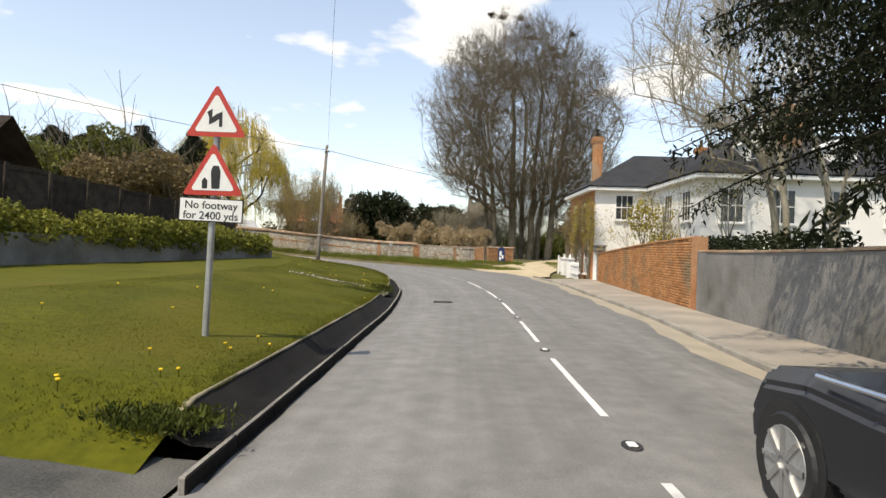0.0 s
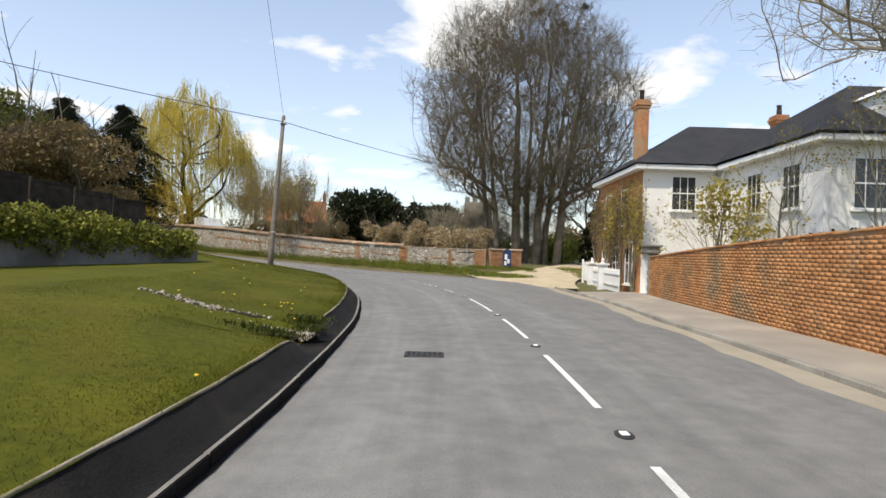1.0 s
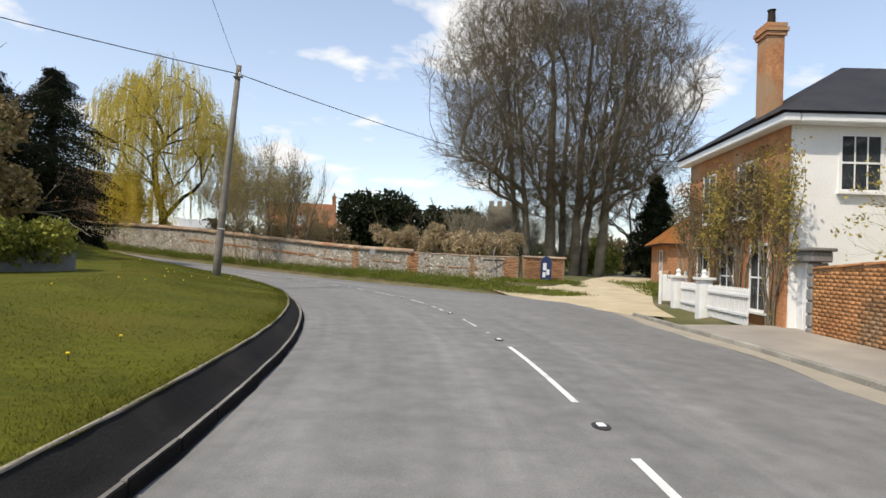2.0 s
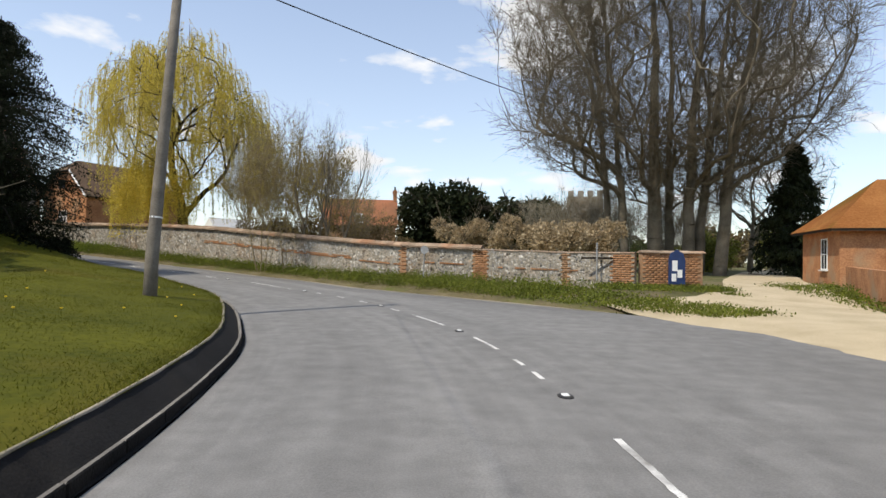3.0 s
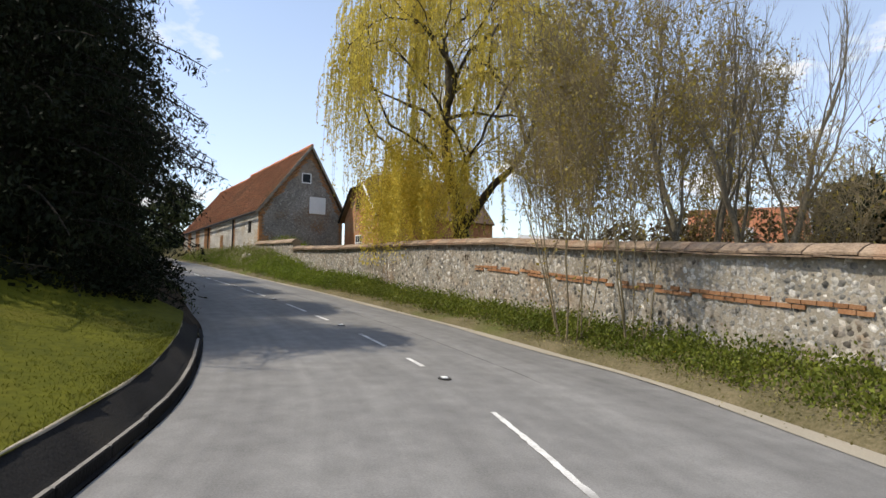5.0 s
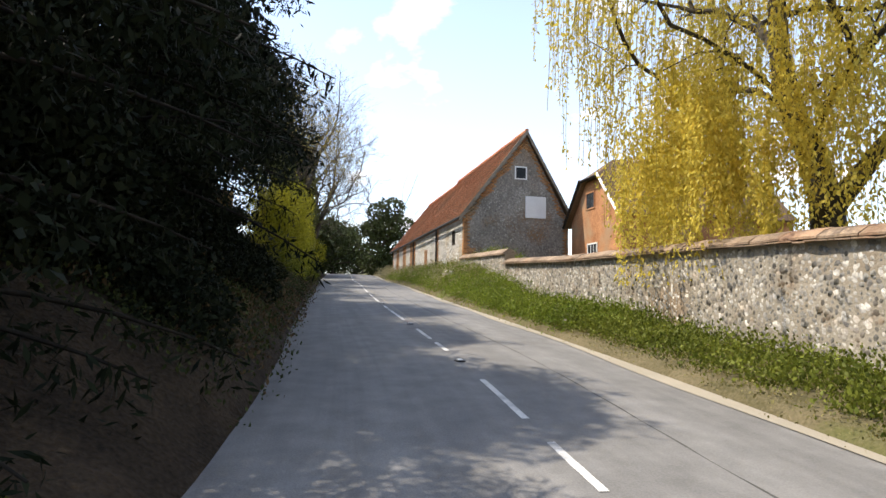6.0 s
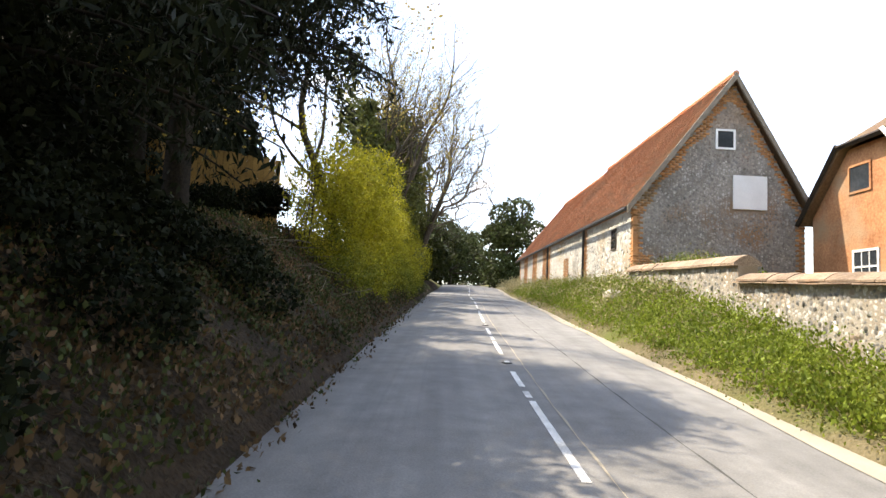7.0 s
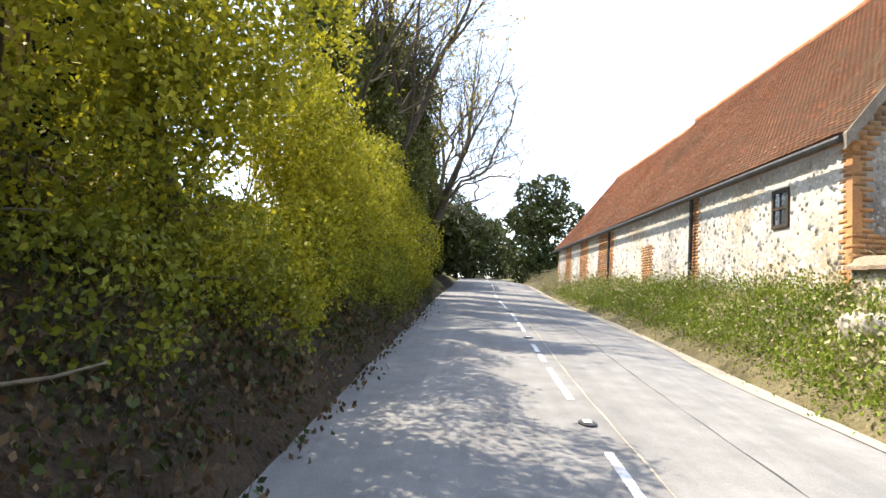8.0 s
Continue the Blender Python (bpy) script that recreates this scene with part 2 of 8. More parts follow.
ORANGE_WOOD = material("orange_planks", (0.22, 0.13, 0.04), (0.36, 0.225, 0.075), 0.8, 3, 30, 0.3, random_tint=0.15)
YELLOW = material("dandelion_petals", (0.75, 0.48, 0.01), (0.85, 0.6, 0.02), 0.7, 8, 40, 0.0)
STONE_PALE = material("pale_field_stone", (0.22, 0.195, 0.15), (0.42, 0.38, 0.31), 0.9, 4, 30, 0.4, random_tint=0.25)
VERGE_SOIL = material("verge_soil", (0.085, 0.075, 0.033), (0.19, 0.155, 0.09), 0.95, 1.1, 24, 0.8, third=(0.10, 0.11, 0.03), size=0.04)
LEAF_BLOSSOM = leafy("blossom_and_buds", (0.28, 0.20, 0.10), (0.52, 0.42, 0.27), 0.3, 0.25)
FAR_BLOBS = []
LEAF_BUD = leafy("spring_buds", (0.27, 0.205, 0.04), (0.46, 0.37, 0.10), 0.25, 0.35)


# ---- building helpers ----
def thing(name, label, category, group="", kind="", at=(0, 0, 0), rz=0.0):
    ob = new(name)
    ob.empty_display_size = 0.2
    ob.matrix_basis = pose(*at, 0, 0, rz)
    return tagged(ob, label, category, group, kind)


def mesh_of(name, bm):
    me = bpy.data.meshes.new(name)
    bm.normal_update()
    bm.to_mesh(me)
    bm.free()
    return me


def part(name, bm, mat, parent=None, label="", kind="", smooth=False):
    me = bm if isinstance(bm, bpy.types.Mesh) else mesh_of(name, bm)
    if mat and not me.materials:
        me.materials.append(mat)
    if smooth:
        for p in me.polygons:
            p.use_smooth = True
    ob = new(name, me)
    ob.parent = parent
    return tagged(ob, label, kind=kind)


def arrays(name, verts, faces):
    """A mesh from numpy arrays: n x 3 places and m x 3 or m x 4 corners."""
    me = bpy.data.meshes.new(name)
    k = faces.shape[1]
    me.vertices.add(len(verts))
    me.vertices.foreach_set("co", np.asarray(verts, np.float32).ravel())
    me.loops.add(faces.size)
    me.loops.foreach_set("vertex_index", np.asarray(faces, np.int32).ravel())
    me.polygons.add(len(faces))
    me.polygons.foreach_set("loop_start", np.arange(0, faces.size, k, dtype=np.int32))
    me.polygons.foreach_set("loop_total", np.full(len(faces), k, np.int32))
    me.update()
    me.validate()
    return me


def add_box(bm, x0, y0, z0, x1, y1, z1, m=None, bevel=0.0):
    r = bmesh.ops.create_cube(bm, size=1.0)
    vs = r["verts"]
    for v in vs:
        v.co = Vector(((x0 + x1) / 2 + v.co.x * (x1 - x0), (y0 + y1) / 2 + v.co.y * (y1 - y0), (z0 + z1) / 2 + v.co.z * (z1 - z0)))
        if m is not None:
            v.co = m @ v.co
    if bevel:
        es = list({e for v in vs for e in v.link_edges})
        bmesh.ops.bevel(bm, geom=es, offset=bevel, segments=1, affect="EDGES")
    return vs


def box(x0, y0, z0, x1, y1, z1, m=None, bevel=0.0):
    bm = bmesh.new()
    add_box(bm, x0, y0, z0, x1, y1, z1, m, bevel)
    return bm


def add_tube(bm, pts, radii, sides=8, cap=True):
    rings = []
    for i, p in enumerate(pts):
        a = Vector(pts[min(i + 1, len(pts) - 1)]) - Vector(pts[max(i - 1, 0)])
        q = a.to_track_quat("Z", "Y")
        r = radii[i] if hasattr(radii, "__len__") else radii
        rings.append([bm.verts.new(Vector(p) + q @ Vector((r * math.cos(k * math.tau / sides), r * math.sin(k * math.tau / sides), 0))) for k in range(sides)])
    for a, b in zip(rings, rings[1:]):
        for k in range(sides):
            bm.faces.new((a[k], a[(k + 1) % sides], b[(k + 1) % sides], b[k]))
    if cap:
        bm.faces.new(rings[0][::-1])
        bm.faces.new(rings[-1])


def tube(pts, radii, sides=8):
    bm = bmesh.new()
    add_tube(bm, pts, radii, sides)
    return bm


def add_slab(bm, outline, depth, m=None):
    """A flat outline (x, y) given thickness along z from 0 to depth, placed by m."""
    lo = [bm.verts.new(Vector((x, y, 0))) for x, y in outline]
    hi = [bm.verts.new(Vector((x, y, depth))) for x, y in outline]
    bm.faces.new(lo[::-1])
    bm.faces.new(hi)
    n = len(outline)
    for i in range(n):
        bm.faces.new((lo[i], lo[(i + 1) % n], hi[(i + 1) % n], hi[i]))
    if m is not None:
        for v in lo + hi:
            v.co = m @ v.co


def slab(outline, depth, m=None):
    bm = bmesh.new()
    add_slab(bm, outline, depth, m)
    return bm


# ---- the road's line ----
CENTRE = [(1.2, -60), (1.3, -30), (1.4, -10), (1.5, 2), (1.6, 9), (1.72, 15), (1.68, 20), (1.5, 24), (1.0, 29), (0.2, 33.3), (-0.7, 36.7), (-1.62, 39.15),
          (-2.82, 41.45), (-4.42, 43.95), (-5.8, 45.8), (-7.6, 47.5), (-9.8, 49.2), (-12.6, 51.1), (-15.0, 52.36), (-17.9, 53.6), (-20.2, 54.4), (-24.2, 55.6),
          (-28.3, 56.62), (-35.0, 58.36), (-42.0, 60.32), (-50.0, 62.65), (-60.0, 65.45), (-75.0, 70.0), (-95.0, 75.0), (-120.0, 78.0), (-160, 78)]


def smooth_line(pts, step=0.5):
    """Catmull-Rom through pts, at about even steps."""
    p = np.array([pts[0], *pts, pts[-1]], float)
    out = []
    for i in range(1, len(p) - 2):
        n = max(2, int(np.linalg.norm(p[i + 1] - p[i]) / step))
        t = np.linspace(0, 1, n, endpoint=False)[:, None]
        a, b, c, d = p[i - 1], p[i], p[i + 1], p[i + 2]
        out.append(0.5 * ((2 * b) + (c - a) * t + (2 * a - 5 * b + 4 * c - d) * t ** 2 + (3 * b - a - 3 * c + d) * t ** 3))
    out.append(p[-1:])
    return np.concatenate(out)


LINE = smooth_line(CENTRE)
LS = np.concatenate([[0], np.cumsum(np.linalg.norm(np.diff(LINE, axis=0), axis=1))])
LT = np.gradient(LINE, axis=0)
LT /= np.linalg.norm(LT, axis=1)[:, None]
LN = np.stack([LT[:, 1], -LT[:, 0]], 1)  # to the right


def s_of(x, y):
    d = np.hypot(LINE[:, 0] - x, LINE[:, 1] - y)
    return float(LS[d.argmin()])


S0 = s_of(1.5, 0)  # arc length at the first eye


def by_s(keys):
    """A table over arc length, keyed by places on the line: ((x, y), value)."""
    ks = np.array([s_of(*k) for k, v in keys])
    vs = np.array([v for k, v in keys], float)
    return lambda s: np.interp(s, ks, vs)


road_z = by_s([((1.4, -20), 0.25), ((1.5, 0), 0.0), ((1.6, 9), -0.12), ((1.7, 15), -0.17), ((1.5, 24), -0.17), ((-0.6, 36.7), -0.12), ((-5.8, 45.8), 0.0),
               ((-9.8, 49.2), 0.16), ((-15, 52.2), 0.42), ((-20.2, 54.4), 0.75), ((-24.2, 55.6), 1.05), ((-28.3, 56.8), 1.36), ((-35, 58.6), 1.78), ((-50, 62.8), 2.72), ((-62, 66), 3.35), ((-75, 70), 4.15), ((-95, 75), 5.0), ((-120, 78), 5.6), ((-160, 78), 6.2)])
wide_l = by_s([((1.4, -20), 3.15), ((1.5, 4), 3.22), ((1.6, 9), 3.27), ((1.7, 15), 3.33), ((1.5, 24), 3.54), ((0.2, 33.3), 3.83), ((-0.6, 36.7), 3.98), ((-2.7, 41.5), 4.02), ((-5.8, 45.8), 3.82), ((-9.8, 49.2), 3.48), ((-12.6, 51), 3.2), ((-20, 54.4), 2.75), ((-35, 58.6), 2.45), ((-120, 78), 2.4)])
wide_r = by_s([((1.4, -20), 3.2), ((1.5, 2), 3.0), ((1.6, 9), 3.1), ((1.7, 15), 3.65), ((1.5, 24), 4.1), ((1.0, 29), 4.8), ((0.2, 33.3), 5.4), ((-0.6, 36.7), 6.2), ((-1.5, 39.2), 6.7),
               ((-2.7, 41.5), 6.2), ((-4.35, 44), 5.2), ((-5.8, 45.8), 4.4), ((-7.6, 47.5), 3.6), ((-9.8, 49.2), 3.1), ((-15, 52.2), 2.95), ((-24.2, 55.6), 2.75), ((-35, 58.6), 2.75), ((-120, 78), 2.6)])


def strip(name, s0, s1, us, zs, step=0.5):
    """A ribbon along the road: us and zs give, at arc length s, the offsets and heights of its cross-section."""
    ss = np.arange(s0, s1 + step / 2, step)
    x, y = np.interp(ss, LS, LINE[:, 0]), np.interp(ss, LS, LINE[:, 1])
    nx, ny = np.interp(ss, LS, LN[:, 0]), np.interp(ss, LS, LN[:, 1])
    cols = []
    for u, z in zip(us, zs):
        uu = u(ss) if callable(u) else np.full(len(ss), u)
        zz = z(ss) if callable(z) else np.full(len(ss), z)
        cols.append(np.stack([x + nx * uu, y + ny * uu, zz], 1))
    v = np.stack(cols, 1)
    n, k = v.shape[:2]
    i = np.arange(n - 1)[:, None] * k + np.arange(k - 1)[None]
    f = np.stack([i, i + 1, i + k + 1, i + k], -1).reshape(-1, 4)
    return arrays(name, v.reshape(-1, 3), f)


def su(x, y):
    """Arc length and offset (right positive) of places, as arrays."""
    x, y = np.asarray(x, float), np.asarray(y, float)
    shape = x.shape
    q = np.stack([x.ravel(), y.ravel()], 1)
    s, u = np.empty(len(q)), np.empty(len(q))
    for a in range(0, len(q), 2000):
        d = q[a:a + 2000, None] - LINE[None, ::2]
        j = (d ** 2).sum(-1).argmin(1)
        dd = d[np.arange(len(j)), j]
        s[a:a + 2000] = LS[::2][j]
        side = (dd * LN[::2][j]).sum(-1)
        u[a:a + 2000] = np.sign(side) * np.linalg.norm(dd, axis=1)
    return s.reshape(shape), u.reshape(shape)


S_LAWN_END = s_of(-17.0, 53.2)
S_MOUTH = s_of(-0.6, 36.7)
S_VERGE = s_of(-3.4, 42.6)
bank_l = by_s([((1.5, -30), 0.27), ((-9.8, 49.2), 0.27), ((-15, 52.2), 0.30), ((-18, 53.6), 0.2), ((-40, 60), 0.2)])
slope_l = by_s([((1.5, -30), 0.13), ((-9.8, 49.2), 0.13), ((-16, 52.6), 0.2), ((-20, 54.4), 0.62), ((-40, 60), 0.75), ((-75, 70), 0.5), ((-110, 77), 0.2)])
reach_l = by_s([((1.5, -30), 4.2), ((-12, 50.5), 4.2), ((-20, 54.4), 2.9), ((-40, 60), 2.8), ((-120, 78), 2.5)])
slope_r = by_s([((1.5, -30), 0.0), ((-2.7, 41.5), 0.02), ((-4.35, 44), 0.10), ((-9.8, 49.2), 0.11), ((-20, 54.4), 0.10), ((-25, 55.8), 0.05), ((-33, 57.8), 0.06), ((-38, 59.2), 0.30), ((-42, 60.5), 0.52), ((-70, 68), 0.3), ((-110, 77), 0.1)])
reach_r = by_s([((1.5, -30), 4.0), ((-9.8, 49.2), 3.2), ((-30, 57.2), 3.0), ((-42, 60.5), 3.4), ((-110, 77), 3.0)])


def height(x, y):
    """The ground's height, by its place beside the road."""
    s, u = su(x, y)
    z = road_z(s)
    dl = -u - wide_l(s)
    dr = u - wide_r(s)
    zl = z + bank_l(s) + slope_l(s) * np.clip(dl, 0, reach_l(s))
    kerb_r = np.where(s < S_VERGE, 0.10, 0.08)
    zr = z + kerb_r + slope_r(s) * np.clip(dr, 0, reach_r(s))
    return np.where(u < 0, np.where(dl > 0, zl, z), np.where(dr > 0, zr, z))


def ground_z(x, y):
    return float(height(np.array([x]), np.array([y]))[0])


# ---- ground, road, pavement, lawn ----
def build_ground():
    gx = np.unique(np.concatenate([np.linspace(-1500, -130, 16), np.arange(-130, 40, 1.5), np.linspace(40, 1500, 20)]))
    gy = np.unique(np.concatenate([np.linspace(-900, -40, 12), np.arange(-40, 125, 1.5), np.linspace(125, 1500, 16)]))
    X, Y = np.meshgrid(gx, gy, indexing="ij")
    s, u = su(X, Y)
    Z = height(X, Y) - 0.10
    on_road = (u > -wide_l(s) - 1.2) & (u < wide_r(s) + 1.2)
    Z = np.where(on_road, road_z(s) - 0.35, Z)
    far = np.clip((np.abs(u) - 60) / 200, 0, 1)
    Z = Z * (1 - far) + far * 1.0
    n, k = X.shape
    i = np.arange(n - 1)[:, None] * k + np.arange(k - 1)[None]
    f = np.stack([i, i + k, i + k + 1, i + 1], -1).reshape(-1, 4)
    me = arrays("ground", np.stack([X, Y, Z], -1).reshape(-1, 3), f)
    tagged(part("ground", me, ROUGH_GRASS, kind="structure", smooth=True), "rough grassy ground round the road", "ground")


build_ground()
S_A, S_B = s_of(1.3, -40), s_of(-150, 78)
camber = lambda s: road_z(s) + 0.05
ob = part("road", strip("road", S_A, S_B, [lambda s: -wide_l(s), lambda s: -wide_l(s) + 0.7, -1.2, 0.0, 1.5, lambda s: wide_r(s) - 0.7, lambda s: wide_r(s)],
                        [road_z, lambda s: road_z(s) + 0.02, lambda s: road_z(s) + 0.045, camber, lambda s: road_z(s) + 0.04, lambda s: road_z(s) + 0.02, road_z]), ASPHALT, kind="structure", smooth=True)
tagged(ob, "worn grey asphalt road curving uphill", "road")
uv = ob.data.uv_layers.new(name="along")
corner = np.array([lp.vertex_index for lp in ob.data.loops])
uv.data.foreach_set("uv", np.stack([np.array([-3.3, -2.5, -1.2, 0, 1.5, 2.4, 3.2])[corner % 7], (corner // 7) * 0.5], 1).astype(np.float32).ravel())


def gutter(name, side, s0, s1, w):
    if side < 0:
        us = [lambda s: -wide_l(s), lambda s: -wide_l(s) + w * (0.7 + 0.3 * np.sin(s * 0.7))]
    else:
        us = [lambda s: wide_r(s) - w * (0.8 + 0.2 * np.sin(s * 0.9)), lambda s: wide_r(s)]
    me = strip(name, s0, s1, us, [lambda s: road_z(s) + 0.006 + (0.0 if side < 0 else 0.012), lambda s: road_z(s) + 0.006 + (0.012 if side < 0 else 0.0)])
    tagged(part(name, me, DUST, kind="structure"), "pale dust and grit lying along the road's edge", "road edge")


# lawn: behind the low dark retaining edge; it runs out at the side path and dips at the stony drain
S_LAWN0, S_DRAIN = s_of(1.5, 3.9), s_of(1.7, 18.6)


kerb_out = by_s([((1.5, -30), 0.09), ((1.6, 22), 0.09), ((0.2, 33.3), -0.05), ((-20, 54.4), -0.05)])


def dip(s, d):
    """How much of the lawn's bank stands at arc length s, d metres behind the edge."""
    end = np.clip((s - S_LAWN0) / 0.9, 0, 1)
    drain = np.exp(-((s - S_DRAIN) / 0.55) ** 2) * max(0.0, 1 - d / 2.4)
    return end * (1 - 0.85 * drain)


def lawn_z(d):
    return lambda s: road_z(s) + 0.03 + dip(s, d) * (bank_l(s) - 0.03 + slope_l(s) * np.minimum(d, reach_l(s)))


lawn_ds = (20, 14, 9, 6, 4.2, 3, 2, 1.2, 0.6, 0.36)
lawn_us = [lambda s, d=d: -wide_l(s) - d for d in lawn_ds]
ob = part("lawn", strip("lawn", S_LAWN0, s_of(-19, 54), lawn_us, [lawn_z(d) for d in lawn_ds], 0.5), GRASS, kind="structure", smooth=True)
tagged(ob, "mown green lawn bank beside the road", "lawn")
rim = lambda s: road_z(s) + 0.05 + dip(s, 0.4) * bank_l(s)
# Dark earth face and recess; their shade is part of the colour.
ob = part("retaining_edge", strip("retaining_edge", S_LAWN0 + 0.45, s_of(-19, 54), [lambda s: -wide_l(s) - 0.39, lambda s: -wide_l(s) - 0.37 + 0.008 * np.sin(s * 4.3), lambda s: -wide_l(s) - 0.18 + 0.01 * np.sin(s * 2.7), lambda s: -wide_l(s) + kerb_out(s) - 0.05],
                                  [rim, rim, lambda s: road_z(s) + 0.10, lambda s: road_z(s) + 0.085], 0.25), SHADED_EDGE, kind="structure")
tagged(ob, "low dark retaining edge below the lawn, shade included in its black", "retaining edge")
ob = part("retaining_rim", strip("retaining_rim", S_LAWN0 + 0.45, s_of(-19, 54), [lambda s: -wide_l(s) - 0.44 + 0.012 * np.sin(s * 5.3), lambda s: -wide_l(s) - 0.392, lambda s: -wide_l(s) - 0.366 + 0.008 * np.sin(s * 4.3), lambda s: -wide_l(s) - 0.364 + 0.008 * np.sin(s * 4.3)],
                                 [lambda s: rim(s) - 0.01, lambda s: rim(s) + 0.014, lambda s: rim(s) + 0.012, lambda s: rim(s) - 0.02], 0.25), RIM, kind="structure")
tagged(ob, "thin pale concrete rim along the lawn's edge", "retaining edge")
path_us = (14, 6, 3, 1.2, 0.3, 0.02)
ob = part("side_path", strip("side_path", S_A, S_LAWN0 + 0.5, [lambda s, d=d: -wide_l(s) - d for d in path_us], [lambda s, d=d: road_z(s) + 0.02 + 0.05 * min(d, 4) for d in path_us]), SIDE_PATH, kind="structure")
tagged(ob, "dark asphalt side path meeting the road", "path")
bank_us = (9, 6, 4, 3, 2.2, 1.5, 0.9, 0.4, 0.0)
ob = part("shaded_bank", strip("shaded_bank", s_of(-16.8, 53.0), s_of(-70, 68.4), [lambda s, d=d: -wide_l(s) - d + 0.14 * np.sin(s * 1.9 + d) * (0.3 < d < 3) + (0.03 if d == 0 else 0) for d in bank_us], [lambda s, d=d: road_z(s) - 0.03 + (bank_l(s) + slope_l(s) * np.minimum(d, reach_l(s)) + 0.06 * np.sin(s * 1.3 + d * 2)) * min(1, d * 2.5) - 0.25 * np.clip((s_of(-20, 54.4) - s) / 3.5, 0, 1) for d in bank_us]), EARTH, kind="structure", smooth=True)
tagged(ob, "dark earth bank strewn with leaf litter", "bank")

pv = lambda s: road_z(s) + 0.10
verge_us = (0.0, 0.12, 0.4, 0.9, 1.5, 2.2, 3.0, 4.2)
ob = part("verge", strip("verge", s_of(-3.4, 42.6), s_of(-80, 71.3), [lambda s, d=d: wide_r(s) + d for d in verge_us], [lambda s, d=d: road_z(s) - 0.02 + min(1, d * 8) * np.clip((s - s_of(-3.4, 42.6)) / 1.6, 0, 1) * (0.105 + slope_r(s) * np.minimum(d, reach_r(s)) + 0.02 * np.sin(s * 1.7 + d * 3)) for d in verge_us]), VERGE_SOIL, kind="structure", smooth=True)
tagged(ob, "brown earth verge between kerb and wall", "verge")
S_P0, S_P1 = S_A, s_of(0.2, 33.3)
ob = part("pavement", strip("pavement", S_P0, S_P1, [lambda s: wide_r(s) + 0.12, lambda s: wide_r(s) + 1.0, lambda s: wide_r(s) + 3.6], [pv, lambda s: pv(s) + 0.02, lambda s: pv(s) + 0.03]), PAVING, kind="structure")
tagged(ob, "sandy grey asphalt pavement beside the wall", "pavement")
gutter("gutter_right", 1, S_A, s_of(-0.6, 36.7), 0.7)
gutter("gutter_verge", 1, s_of(-3.4, 42.6), s_of(-75, 70), 0.35)


def kerbs(name, side, s0, s1, w, h, step, label, mat=None, shift=None, face=None):
    """Kerb stones, each a stone of its own under one kerb."""
    top = thing(name, label, "kerb", kind="structure")
    s = s0
    while s < s1:
        c = s + step / 2
        q = []
        for e in (s, s + step):
            u = -wide_l(e) - w / 2 + (shift(e) if shift else 0.0) if side < 0 else wide_r(e) + w / 2
            q.append(np.array([np.interp(e, LS, LINE[:, k]) + np.interp(e, LS, LN[:, k]) * u for k in (0, 1)]))
        (x, y), (tx, ty) = (q[0] + q[1]) / 2, q[1] - q[0]
        run = math.hypot(tx, ty) / step
        z0, z1 = float(road_z(s)), float(road_z(s + step))
        me = KERB_MESH.setdefault((w, h, step), None)
        if me is None:
            me = mesh_of("kerb_stone", box(-step / 2 + 0.006, -w / 2, -0.15, step / 2 - 0.006, w / 2, h, bevel=0.012))
            me.materials.append(mat or KERB)
            if face:
                me.materials.append(face)
                # Only the road-side faces take the face colour, for shade and grime.
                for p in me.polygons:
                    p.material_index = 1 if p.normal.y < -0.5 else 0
            KERB_MESH[(w, h, step)] = me
        ob = new("kerb_stone", me)
        ob.parent = top
        ob.matrix_basis = pose(x, y, (z0 + z1) / 2 + random.uniform(-0.005, 0.005), 0, -math.degrees(math.atan2(z1 - z0, step)), math.degrees(math.atan2(ty, tx)) + random.uniform(-0.3, 0.3)) @ Matrix.Diagonal((run, 1, 1, 1))
        s += step


KERB_MESH = {}
kerbs("kerb_left", -1, S_LAWN0 - 0.2, s_of(-17, 53.2), 0.06, 0.115, 0.91, "narrow worn kerb stones below the lawn, road faces black with shade and grime", KERB_WORN, kerb_out, SHADED_EDGE)
kerbs("kerb_right", 1, s_of(1.4, -6), s_of(-0.2, 35.2), 0.13, 0.10, 0.91, "worn kerb stones edging the pavement")


# The narrow shadow at the kerb's foot, laid on the road as a dark strip.
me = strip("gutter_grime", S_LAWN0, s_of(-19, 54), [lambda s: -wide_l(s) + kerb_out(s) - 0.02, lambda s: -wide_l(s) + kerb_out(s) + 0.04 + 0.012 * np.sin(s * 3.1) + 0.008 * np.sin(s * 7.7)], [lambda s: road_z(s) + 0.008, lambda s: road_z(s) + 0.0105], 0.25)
tagged(part("gutter_grime", me, SHADED_EDGE, kind="structure"), "dark strip standing in for the kerb's shade on the road", "road edge")


# centre line
def s_exact(x, y):
    k = int(np.clip(np.hypot(LINE[:, 0] - x, LINE[:, 1] - y).argmin(), 0, len(LINE) - 1))
    return float(LS[k] + (np.array([x, y]) - LINE[k]) @ LT[k])


